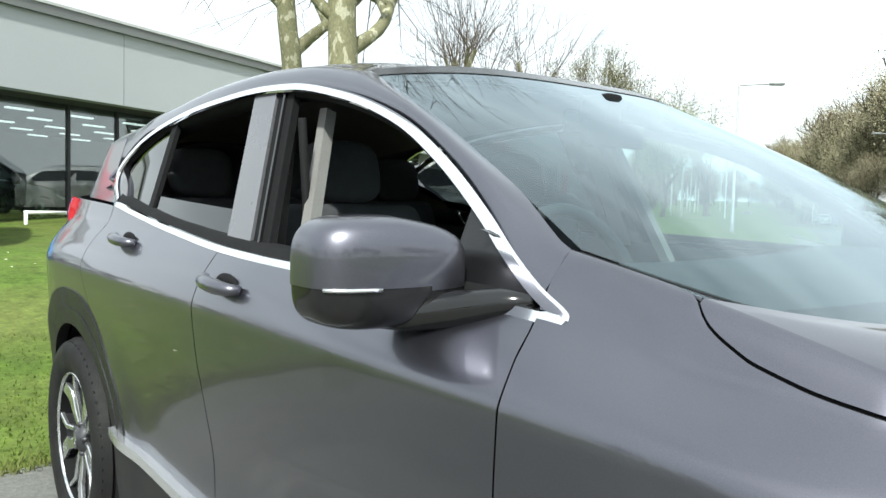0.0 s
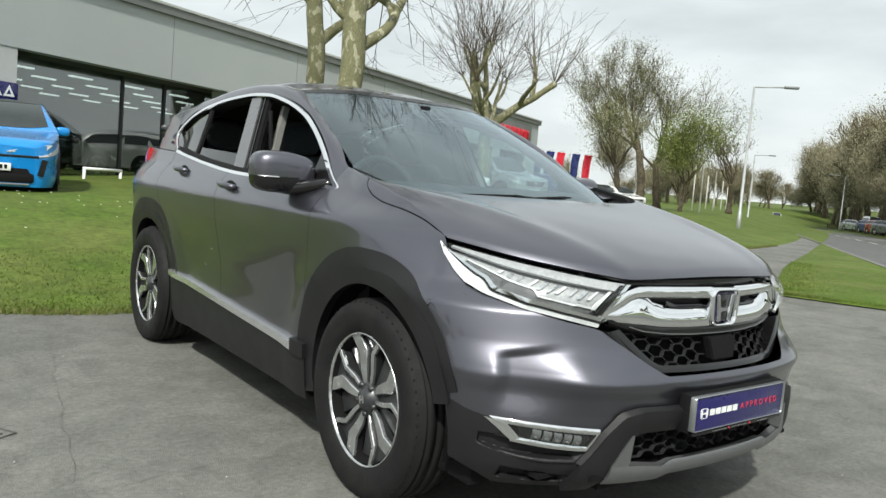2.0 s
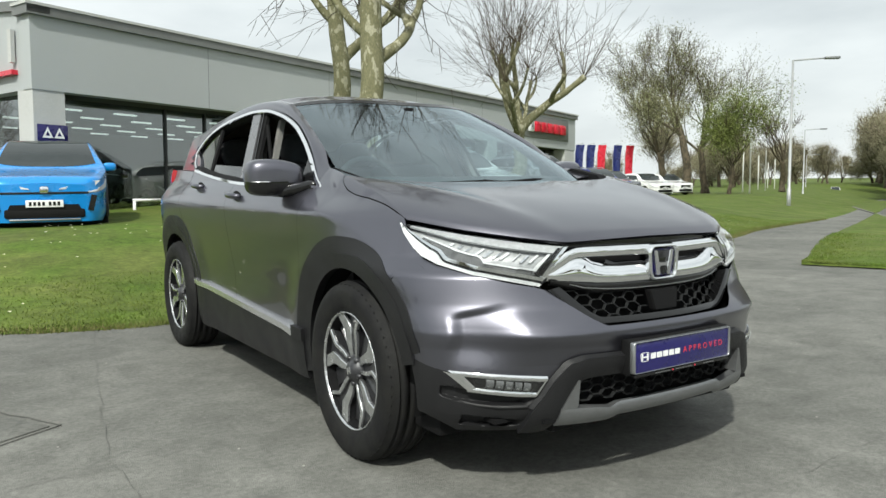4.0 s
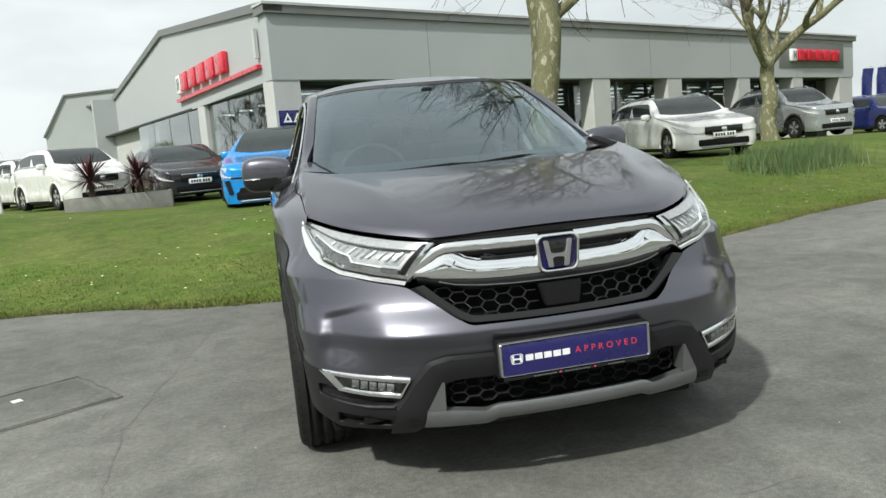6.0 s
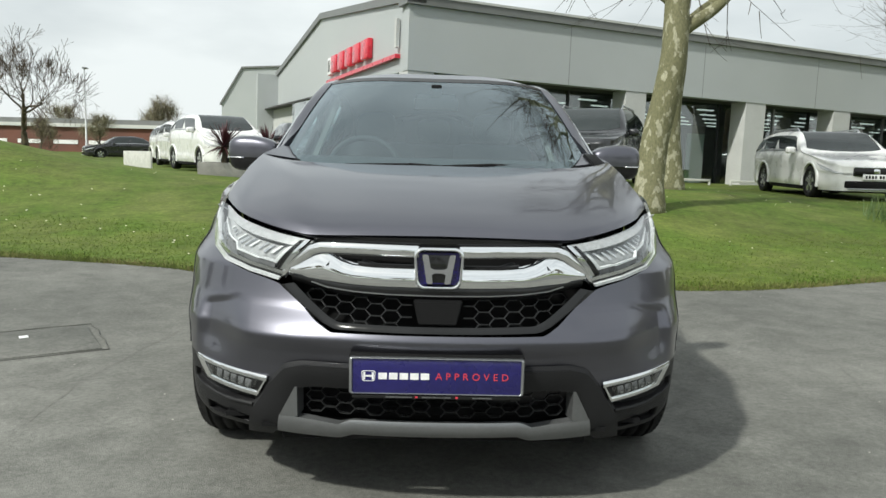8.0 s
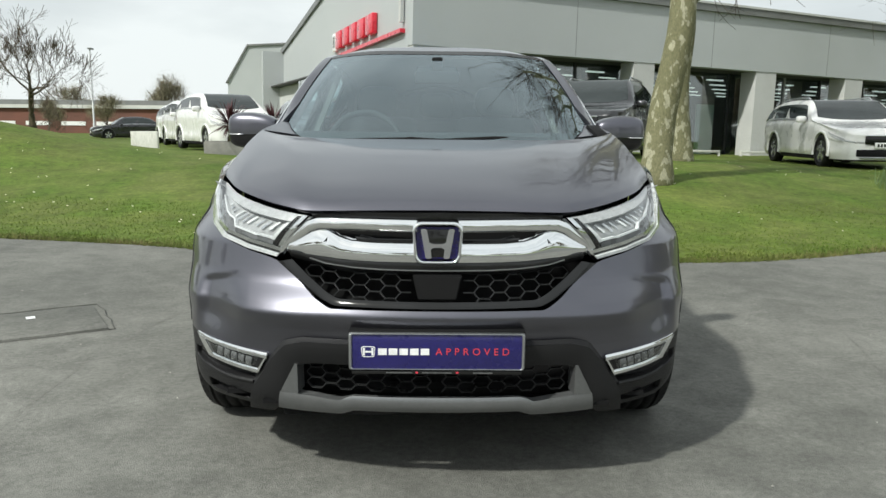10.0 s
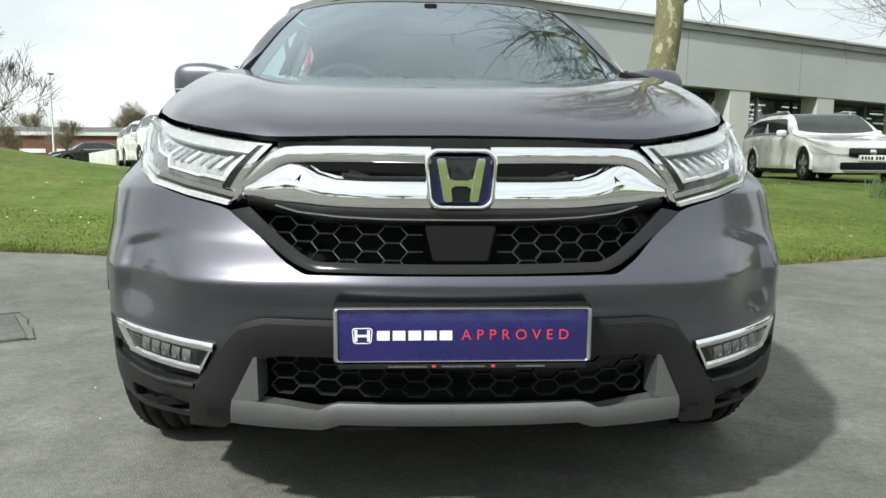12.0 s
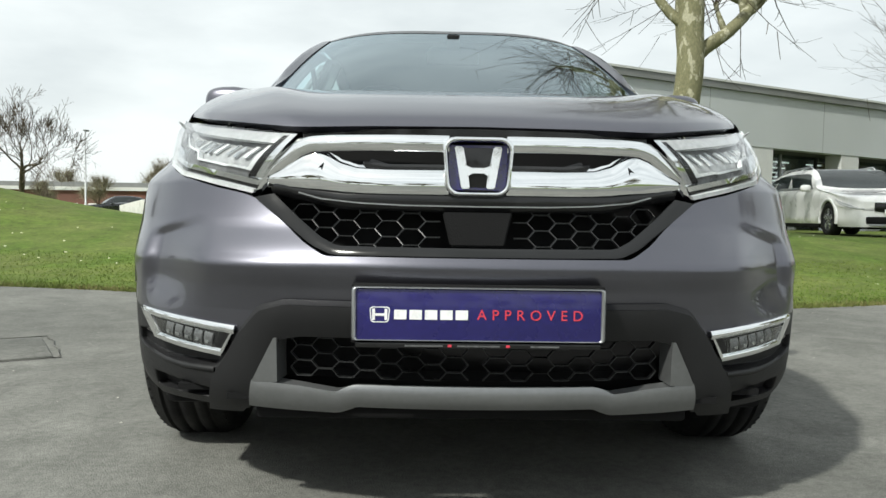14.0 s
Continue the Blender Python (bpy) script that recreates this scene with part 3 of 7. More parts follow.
# bonnet
bon_y = curve((0, 0.160), (0.22, 0.160), (0.405, 0.172), (0.50, 0.222), (0.60, 0.310), (0.70, 0.440), (0.795, 0.645))
bon_z = curve((0, 0.913), (0.22, 0.911), (0.405, 0.908), (0.50, 0.918), (0.60, 0.934), (0.70, 0.954), (0.795, 0.984))


def bonnet_pt(u, v):
    uu = 2 * u - 1
    a = abs(uu)
    x0, x1 = 0.795 * uu, 0.774 * uu
    y0, z0 = bon_y(abs(x0)), bon_z(abs(x0))
    y1, z1 = 0.985 + 0.205 * a ** 7, 1.122 + 0.033 * a ** 6
    x, y, z = x0 + (x1 - x0) * v, y0 + (y1 - y0) * v, z0 + (z1 - z0) * v
    k = 0.112 * v ** 0.48 * (1 - v) ** 1.0 * (1 - 0.50 * a ** 3)
    ridge = 0.012 * math.exp(-((a - (0.86 - 0.30 * (1 - v))) / 0.10) ** 2) * math.sin(math.pi * min(1, v * 1.05)) ** 0.7
    z += k + ridge
    return Vector((x, y, z))


slab.out = Vector((0, -0.2, 1))
bonnet = part("bonnet", slab(bonnet_pt, 72, 48, 0.0, 0.018), PAINT, car)


def bonnet_flank(s):
    """The bonnet's rolled side, from its upper edge down to the shut line."""
    def fn(u, v):
        y = 0.650 + 0.540 * u
        top = wing_top(y)
        z = top - (gap_drop(y) - min(0.0042, gap_drop(y) * 0.5)) * (1 - v) ** 1.5
        x = shoulder(y, z, body_x(y, z), top)
        e = bonnet_pt(1.0, (y - 0.645) / 0.545)
        return Vector((s * (x + (e.x - edge_x(y)) * v * v), y, z + (e.z - top) * v * v))
    return fn


for s in (-1, 1):
    part("bonnet_flank", grid(bonnet_flank(s), 70, 10), PAINT, bonnet)
slab.out = Vector((0, -1, 0))


# windscreen, cowl, pillars and roof
def roof_pt_z(x, y):
    e = rail_z(y)
    return roof_z(y) - (roof_z(y) - e - 0.008) * min(1.0, abs(x) / side_x(y, e)) ** 3.4


def screen_pt(u, v):
    uu = 2 * u - 1
    a = abs(uu)
    x0, y0, z0 = 0.705 * uu, 1.055 + 0.06 * a ** 2 + 0.33 * a ** 8, 1.088 + 0.106 * a ** 7
    x1, y1 = 0.592 * uu, 2.06 + 0.14 * a ** 2.4
    z1 = roof_pt_z(x1, y1)
    k = 0.014 * math.sin(math.pi * v)
    return Vector((x0 + (x1 - x0) * v, y0 + (y1 - y0) * v - k * 0.4, z0 + (z1 - z0) * v + k))


part("windscreen", grid(screen_pt, 40, 30), SCREEN, car, "tinted curved windscreen").visible_shadow = False
slab.out = Vector((0, -0.4, 1))
part("windscreen_surround", slab(lambda u, v: screen_pt(u, -0.045 + 0.05 * v) - Vector((0, 0, 0.004)), 40, 2, 0, 0.03), MATTE, car)
part("windscreen_band", slab(lambda u, v: screen_pt(u, 0.955 + 0.05 * v) + Vector((0, 0, 0.002)), 40, 2, 0, 0.006), BLACK, car)
part("cowl", slab(lambda u, v: Vector(((2 * u - 1) * 0.70, 0.965 + 0.16 * abs(2 * u - 1) ** 7 + 0.13 * v + 0.02 * v * abs(2 * u - 1) ** 2, 1.092 + 0.035 * abs(2 * u - 1) ** 6 + 0.004 * v)), 40, 3, 0, 0.03), MATTE, car)
slab.out = Vector((0, -1, 0))


def pillar_pt(u, v):
    y = 1.440 + u * 3.04
    low = min(rail_z(y), dlo_top(y) + 0.010 - 0.014 * (1 - ss((y - 1.5) / 0.2)) + 0.06 * ss((y - 3.3) / 0.5))
    o = Vector((side_x(y, low) - 0.004, y, low))
    if y < 2.2:
        p = screen_pt(1.0, min(1, max(0, (y - 1.445) / (2.2 - 1.445))))
        i = Vector((p.x + 0.002, p.y if y > 1.445 else y, p.z + 0.004 - 0.008 * ss((1.445 - y) / 0.065)))
    else:
        i = Vector((min(0.592 - 0.03 * ss((y - 2.2) / 0.4), side_x(y, rail_z(y)) - 0.04), y, 0))
        i.z = roof_pt_z(i.x, y)
    b = o.lerp(i, v)
    k = 0.3 + 0.7 * ss((y - 1.44) / 0.25)
    b.z += 0.016 * k * math.sin(math.pi * v)
    b.x += 0.016 * k * math.sin(math.pi * v) ** 0.8
    return b


def pillar_joined(u, v):
    """The pillar, its foot drawn on to the end of the wing."""
    p = pillar_pt(u, v)
    k = 1 - ss((p.y - 1.44) / 0.18)
    if k <= 0:
        return p
    q, top = pillar_pt(0, v), wing_top(1.44)
    z = q.z if v == 0 else pillar_pt(0, 0).z + (top - pillar_pt(0, 0).z) * v ** 0.75
    goal = Vector((shoulder(1.433, z, body_x(1.433, z), top), 1.44, z))
    return p + (goal - q) * k


both("cant_rail", pillar_joined, 110, 12, PAINT, 0, 0.02)


def wing_corner(u, v):
    """The wing's painted corner between bonnet, windscreen and pillar."""
    y = 1.192 + 0.242 * u
    o = Vector((edge_x(y) + 0.001, y, wing_top(y)))
    a = screen_pt(0.5 + 0.5 * (0.90 + 0.10 * u), 0.0)
    i = Vector((a.x, min(a.y, y + 0.075), a.z - 0.004))
    p = o.lerp(i, v)
    return p


slab.out = Vector((0, 0, 1))
both("wing_corner", wing_corner, 20, 8, PAINT, 0, 0.005)


def roof_pt(u, v):
    uu = 2 * u - 1
    p = screen_pt(u, 1.0)
    y0 = p.y
    y = y0 + (4.46 - y0) * v
    w = min(0.592 - 0.03 * ss((y - 2.2) / 0.4), side_x(y, rail_z(y)) - 0.04)
    x = p.x + (w * uu - p.x) * min(1, v * 6)
    z = roof_pt_z(x, y)
    t = min(1, v * 7)
    return Vector((x, y, p.z * (1 - t) + z * t + 0.002))


slab.out = Vector((0, 0, 1))
part("roof", slab(roof_pt, 40, 60, 0, 0.03), PAINT, car)
part("rear_spoiler", slab(lambda u, v: Vector(((2 * u - 1) * 0.27, 4.44 + 0.06 * v, 1.540 - 0.02 * v - 0.06 * abs(2 * u - 1) ** 3)), 20, 4, 0, 0.035), PAINT, car)
fin = bmesh.new()
prism(fin, [(3.86, 1.628), (4.06, 1.60), (4.06, 1.68), (4.0, 1.692)], -0.02, 0.02, lambda a, b, d: Vector((d * (1.7 - b) * 9, a, b)))
bmesh.ops.bevel(fin, geom=list(fin.edges), offset=0.006, segments=2, affect="EDGES")
part("aerial_fin", fin, PAINT, car)
slab.out = Vector((0, -1, 0))


# rear pillar behind the side windows
def cpillar(u, v):
    za = 1.20 + 0.16 * v
    ya = 3.54 + 0.21 * ss(v / 0.75) - 0.035
    y = ya + (4.52 - ya) * u
    zb, zt = belt(y), rail_z(y)
    lim = min(zt, dlo_top(y) + 0.03) if y < 3.82 else zt
    z = zb + (lim - zb) * v
    return Vector((side_x(y, z), y, z))


both("rear_pillar", cpillar, 24, 12, PAINT, 0, 0.02)


# chrome line round the side windows
def dlo_loop():
    pts = []
    for y in np.linspace(1.375, 3.52, 34):
        pts.append((max(side_x(y, belt(y)) + 0.004, body_x(y, belt(y)) - 0.010), y, belt(y) + 0.006))
    for z, y in ((1.222, 3.60), (1.26, 3.685), (1.30, 3.735), (1.34, 3.74)):
        pts.append((side_x(y, z) + 0.004, y, z))
    for y in np.linspace(3.70, 1.385, 46):
        out = (body_x(1.39, 1.1) - side_x(1.39, 1.1) - 0.010) * (1 - ss((y - 1.37) / 0.20))
        pts.append((side_x(y, dlo_top(y)) + 0.004 + out, y, dlo_top(y)))
    for _ in range(2):
        k = len(pts)
        pts = [tuple(a * w + b * (1 - w) for a, b in zip(pts[i], pts[(i + 1) % k])) for i in range(k) for w in (0.75, 0.25)]
    return pts


for s in (-1, 1):
    ch = bmesh.new()
    lp = dlo_loop()
    ring = []
    k = len(lp)
    mid = Vector((0.8, 2.6, 1.34))
    for i, p in enumerate(lp):
        a, b = Vector(lp[(i + 1) % k]), Vector(lp[i - 1])
        d = (a - b).normalized()
        side = Vector((1, 0, 0.26)).normalized()
        n = d.cross(side).normalized() * 0.0115
        p = Vector(p)
        ring.append([ch.verts.new(Vector((s * q.x, q.y, q.z))) for q in (p - n, p - n * 0.7 + side * 0.007, p + n * 0.7 + side * 0.007, p + n, p - side * 0.006)])
    for i in range(k):
        r0, r1 = ring[i], ring[(i + 1) % k]
        for j in range(5):
            ch.faces.new((r0[j], r1[j], r1[(j + 1) % 5], r0[(j + 1) % 5]))
    bmesh.ops.recalc_face_normals(ch, faces=ch.faces)
    part("window_trim", ch, CHROME, car, "bright chrome window surround", 50)


def on_side(y, z, d=0.0):
    return (side_x(y, z) + d, y, z)


def side_patch(name, quad, material, off, thick, nu=6, nv=12, sides=(-1, 1)):
    (a0, b0), (a1, b1), (a2, b2), (a3, b3) = quad

    def fn(u, v):
        y = (a0 * (1 - u) + a1 * u) * (1 - v) + (a3 * (1 - u) + a2 * u) * v
        z = (b0 * (1 - u) + b1 * u) * (1 - v) + (b3 * (1 - u) + b2 * u) * v
        return on_side(y, z)
    return both(name, fn, nu, nv, material, off, thick, sides=sides)


# window frames: black reveals, the grey pillar between the doors, and the mirror quarter
PILLAR = mat("satin pillar film", (0.13, 0.13, 0.14), 0.30, 0.3, (0.115, 0.115, 0.125), 6, coat=0.5, fine=0.02)
side_patch("door_pillar", [(2.40, 1.120), (2.54, 1.130), (2.69, 1.542), (2.56, 1.542)], PILLAR, -0.004, 0.05)
side_patch("door_pillar", [(2.315, 1.117), (2.398, 1.120), (2.558, 1.540), (2.47, 1.535)], MATTE, -0.012, 0.02)
side_patch("door_pillar", [(2.352, 1.118), (2.362, 1.119), (2.516, 1.538), (2.506, 1.536)], BLACK, -0.004, 0.02)
side_patch("pillar_trim", [(2.235, 1.08), (2.277, 1.08), (2.430, 1.515), (2.395, 1.515)], TRIM, -0.075, 0.03)
side_patch("door_pillar", [(3.195, 1.176), (3.240, 1.180), (3.315, 1.490), (3.265, 1.496)], MATTE, -0.008, 0.015)
side_patch("mirror_quarter", [(1.415, 1.103), (1.665, 1.108), (1.655, 1.262), (1.575, 1.208)], BLACK, 0.0, 0.04)
for s in (-1, 1):
    rv = bmesh.new()
    lp = [Vector(p) for p in dlo_loop()]
    k = len(lp)
    cen = Vector((0.79, 2.6, 1.34))
    rr = []
    for p in lp:
        dz = (belt(p.y) + dlo_top(p.y)) / 2 - p.z
        inw = Vector((-0.02, (cen.y - p.y) * 0.012, math.copysign(min(abs(dz), 0.03), dz)))
        rr.append([rv.verts.new(Vector((s * q.x, q.y, q.z))) for q in (p - Vector((0.004, 0, 0)), p + inw * 0.8, p + inw + Vector((-0.05, 0, 0)))])
    for i in range(k):
        for j in range(2):
            rv.faces.new((rr[i][j], rr[(i + 1) % k][j], rr[(i + 1) % k][j + 1], rr[i][j + 1]))
    part("window_seal", rv, MATTE, car)

# fixed quarter glass, rear pane part way down, near side windows closed
side_patch("quarter_glass", [(3.245, 1.185), (3.55, 1.215), (3.68, 1.368), (3.32, 1.488)], SIDE_GLASS, -0.012, 0.004)
side_patch("side_window", [(2.545, 1.135), (3.195, 1.178), (3.212, 1.252), (2.575, 1.226)], SIDE_GLASS, -0.016, 0.004, sides=(-1,))
side_patch("side_window", [(2.545, 1.135), (3.195, 1.178), (3.262, 1.492), (2.69, 1.536)], SIDE_GLASS, -0.016, 0.004, sides=(1,))
side_patch("side_window", [(1.60, 1.105), (2.315, 1.115), (2.465, 1.530), (1.87, 1.378)], LENS, -0.016, 0.004, sides=(1,))

# ---- lower cladding, arches, sill strip
def arch_fn(hub, r0, r1, a0, a1):
    def fn(u, v):
        a = radians(a0 + (a1 - a0) * u)
        sq = 1 + 0.035 * abs(math.sin(2 * a))
        r = r0 + (r1 - r0 * 1.0 - (0.03 if r1 > 0.5 and hub < 2 else 0.0) * ss((u - 0.55) / 0.25)) * v
        r = r * (1 + (sq - 1) * v)
        y, z = hub + r * math.cos(a), max(0.235, HUB_Z + r * math.sin(a))
        return (body_x(y, max(z, 0.30)), y, z)
    return fn


for hub, a0, a1 in ((HUB_F, -12, 166), (HUB_R, -14, 192)):
    both("wheel_arch_trim", arch_fn(hub, 0.422, 0.480, a0, a1), 44, 2, CLAD, 0.008, 0.04)
    both("wheel_arch_trim", arch_fn(hub, 0.476, 0.548, a0 + 4, a1 - 4), 44, 3, CLAD, 0.004, 0.02)
    for s in (-1, 1):
        lin = bmesh.new()
        revolve(lin, [(0.440, s * 0.86), (0.445, s * 0.58), (0.05, s * 0.575)], 30, Matrix.Translation((0, hub, HUB_Z)), radians(-22), radians(192))
        part("wheel_arch_liner", lin, MATTE, car)


def sill_fn(z0, z1, y0, y1, out=0.0):
    """A band along the sill; its edges above the lowest one climb a little towards the rear wheel."""
    def fn(u, v):
        y = y0 + (y1 - y0) * u
        lift = 0.045 * (y - 1.5)
        a, b = (z0 + lift if z0 > 0.3 else z0), z1 + lift
        z = a + (b - a) * v
        return (body_x(y, z) + out, y, z)
    return fn


both("sill_cladding", sill_fn(0.225, 0.412, 1.405, 3.14), 30, 6, CLAD, 0.016, 0.06)
both("sill_strip", sill_fn(0.412, 0.442, 1.50, 3.16), 30, 2, BRIGHT, 0.026, 0.03, "brushed bright sill strip")
both("sill_end_cap", sill_fn(0.405, 0.465, 1.40, 1.50), 6, 3, CLAD, 0.028, 0.04)
both("rear_cladding", lambda u, v: (body_x(4.05 + 0.47 * u, 0.30 + 0.15 * v), 4.05 + 0.47 * u, 0.24 + 0.21 * v), 10, 4, CLAD, 0.015, 0.04)
und = bmesh.new()
box(und, -0.80, 0.42, 0.20, 0.80, 4.4, 0.30, 0.02)
box(und, -0.50, 0.15, 0.236, 0.50, 0.44, 0.27, 0.01)
# unseen blocks added to stop sun leaking between bumper and front wheels
for s in (-1, 1):
    box(und, min(s * 0.46, s * 0.76), 0.37, 0.25, max(s * 0.46, s * 0.76), 0.47, 0.60, 0.01)
part("underbody", und, MATTE, car)

# door handles
for s in (-1, 1):
    for yh, zh in ((2.32, 1.054), (3.14, 1.104)):
        hb = bmesh.new()
        pts = []
        for i in range(9):
            t = i / 8
            y = yh - 0.095 + 0.19 * t
            pts.append((s * (body_x(y, zh) + 0.006 + 0.030 * math.sin(math.pi * t) ** 0.45), y, zh + 0.012 * t))
        tube(hb, pts, [0.012 + 0.006 * math.sin(math.pi * i / 8) for i in range(9)], 10)
        handle = part("door_handle", hb, PAINT, car)
        cup = bmesh.new()
        bmesh.ops.create_uvsphere(cup, u_segments=18, v_segments=10, radius=1)
        for v in cup.verts:
            v.co = Vector((s * (body_x(yh, zh) - 0.006) + v.co.x * 0.012, yh + v.co.y * 0.062, zh + v.co.z * 0.030))
        part("handle_recess", cup, MATTE, handle)


# ---- door mirrors
def mirror_set(s):
    def shell(z0, z1, name, material, r=1.0):
        bm = bmesh.new()
        bmesh.ops.create_uvsphere(bm, u_segments=56, v_segments=64, radius=1)
        for v in bm.verts:
            p = v.co.copy()
            q = Vector([math.copysign(abs(c) ** 0.52, c) for c in p])
            q = q / max(1.0, q.length / 1.32)
            x = 0.132 * q.x
            back = 0.5 + 0.5 * q.y
            y = -0.092 * (-q.y) if q.y < 0 else 0.035 * q.y
            z = (0.090 if q.z > 0 else 0.090) * q.z * (1 - 0.22 * max(0, -q.x * s))
            v.co = Vector((s * 0.922 + x * r, 1.69 + y * r + 0.16 * (x * s), 1.150 + z * r))
        dead = [f for f in bm.faces if not (z0 <= f.calc_center_median().z <= z1)]
        bmesh.ops.delete(bm, geom=dead, context="FACES")
        return bm
    cap = part("mirror_cap", shell(1.128, 2, "cap", PAINT), PAINT, car, "grey painted mirror cap")
    low_half = part("mirror_base", shell(0, 1.131, "low", BLACK, 0.985), BLACK, car, "black plastic mirror underside")
    arm = bmesh.new()
    tube(arm, [(s * 0.95, 1.69, 1.084), (s * 0.895, 1.64, 1.082), (s * 0.845, 1.57, 1.096), (s * 0.812, 1.50, 1.112), (s * 0.800, 1.45, 1.120)], [0.022, 0.027, 0.030, 0.024, 0.010], 16)
    part("mirror_arm", arm, BLACK, low_half)
    rim_pts = {}
    probe = shell(1.10, 1.150, "probe", SATIN, 1.004)
    for v in probe.verts:
        if abs(v.co.x) > 0.935 and v.co.y < 1.73 and abs(v.co.z - 1.128) < 0.007:
            rim_pts.setdefault(round(abs(v.co.x) / 0.014), []).append(v.co.copy())
    probe.free()
    line = []
    for key in sorted(rim_pts, reverse=True):
        best = min(rim_pts[key], key=lambda c: c.y)
        line.append((best.x, best.y - 0.001, 1.130))
    ind = tube(bmesh.new(), line, 0.0032, 8)
    part("indicator_strip", ind, BRIGHT, cap, "thin silver indicator strip")


for s in (-1, 1):
    mirror_set(s)


# ---- wheels
def make_wheel():
    w = new("wheel")
    w.parent = car
    ty = bmesh.new()
    prof = [(0.232, 0.075), (0.245, 0.098), (0.275, 0.110), (0.315, 0.114), (0.345, 0.108), (0.358, 0.092), (0.3655, 0.070)]
    for gx0 in (0.062, 0.022, -0.022, -0.062):
        prof += [(0.368, gx0 + 0.006), (0.360, gx0 + 0.005), (0.360, gx0 - 0.005), (0.368, gx0 - 0.006)]
    prof += [(0.3655, -0.070), (0.358, -0.092), (0.345, -0.108), (0.315, -0.114), (0.245, -0.098), (0.232, -0.075)]
    revolve(ty, prof, 72)
    tyre = part("tyre", ty, TYRE, w, sharp=30)
    sip = bmesh.new()
    for k in range(60):
        m = Matrix.Rotation(2 * math.pi * k / 60, 4, "X")
        box(sip, 0.066, -0.004, 0.352, 0.100, 0.004, 0.3685, m=m @ Matrix.Translation((0, 0, -0.0125)))
        box(sip, -0.100, -0.004, 0.352, -0.066, 0.004, 0.3685, m=m @ Matrix.Translation((0, 0, -0.0125)))
    tagged(part("tread_block", sip, TYRE, tyre, sharp=0), kind="stuff")
    rb = bmesh.new()
    revolve(rb, [(0.2425, 0.094), (0.2415, 0.099), (0.2375, 0.098), (0.234, 0.084)], 64)
    rim = part("rim", rb, ALLOY, w, "bright machined alloy rim")
    bb = bmesh.new()
    revolve(bb, [(0.231, 0.092), (0.218, 0.03), (0.210, -0.06), (0.0, -0.062)], 48)
    part("wheel_back", bb, MATTE, rim)
    db = bmesh.new()
    revolve(db, [(0.150, -0.01), (0.150, 0.004), (0.085, 0.006), (0.080, 0.03), (0.0, 0.03)], 48)
    part("brake_disc", db, BRAKE, w)
    for k in range(5):
        m = Matrix.Rotation(2 * math.pi * k / 5 + 0.31, 4, "X")
        for sd in (-1, 1):
            def pl(a, b, d):
                return m @ Vector((d + 0.075 - 0.028 * (1 - b / 0.22) ** 2 * 0 - 0.012 * math.cos(b * 9), sd * a, b))
            sp = bmesh.new()
            # each pair: one broad machined blade, one slim edge over a dark flank
            if sd > 0:
                prism(sp, [(0.004, 0.046), (0.026, 0.046), (0.060, 0.098), (0.104, 0.148), (0.100, 0.218), (0.046, 0.236), (0.052, 0.160), (0.022, 0.105)], -0.006, 0.010, pl)
            else:
                prism(sp, [(0.006, 0.047), (0.020, 0.047), (0.046, 0.100), (0.082, 0.154), (0.074, 0.226), (0.054, 0.233), (0.062, 0.160), (0.028, 0.105)], -0.006, 0.010, pl)
            bmesh.ops.bevel(sp, geom=[e for e in sp.edges], offset=0.003, segments=1, affect="EDGES")
            part("spoke", sp, ALLOY, rim)
            fl = bmesh.new()
            prism(fl, [(0.014, 0.050), (0.040, 0.050), (0.066, 0.095), (0.104, 0.142), (0.136, 0.184), (0.098, 0.210), (0.060, 0.229), (0.060, 0.162), (0.028, 0.106)], -0.034, -0.007, pl)
            part("spoke_flank", fl, ALLOY_DARK, rim)
        web = bmesh.new()
        prism(web, [(-0.012, 0.06), (0.012, 0.06), (0.030, 0.165), (0.04, 0.215), (-0.04, 0.215), (-0.030, 0.165)], 0.0, 0.022, lambda a, b, d: m @ Vector((d + 0.032, a, b)))
        part("spoke_web", web, ALLOY_DARK, rim)
        nut = bmesh.new()
        tube(nut, [m @ Vector((0.05, 0, 0.055)), m @ Vector((0.085, 0, 0.055))], 0.010, 8)
        part("wheel_nut", nut, ALLOY_DARK, rim)
    hb = bmesh.new()
    revolve(hb, [(0.060, 0.045), (0.058, 0.075), (0.034, 0.088), (0.031, 0.094), (0.0, 0.096)], 32)
    cap = part("hub_cap", hb, ALLOY_DARK, rim, "dark centre cap")
    lg = bmesh.new()
    for a0, a1 in ((-0.014, -0.007), (0.007, 0.014)):
        box(lg, 0.094, a0, -0.014, 0.098, a1, 0.014)
    box(lg, 0.094, -0.007, -0.004, 0.098, 0.007, 0.003)
    part("cap_badge", lg, CHROME, cap)
    return w


wheel = make_wheel()
wheel.matrix_basis = pose(-0.812, HUB_F, HUB_Z, 0, 0, 180) @ pose(0, 0, 0, 20, 0, 0)
for x, y, turn, spin in ((-0.820, HUB_R, 180, 47), (0.812, HUB_F, 0, 33), (0.820, HUB_R, 0, 5)):
    copy_thing(wheel, pose(x, y, HUB_Z, 0, 0, turn) @ pose(0, 0, 0, spin, 0, 0))


# ---- the car's front: grille, lamps, plate
def on_nose(x, z, d=0.0):
    """A point on the bumper's surface, d proud of it."""
    return Vector((x, nose_y(x, z) - d, z))


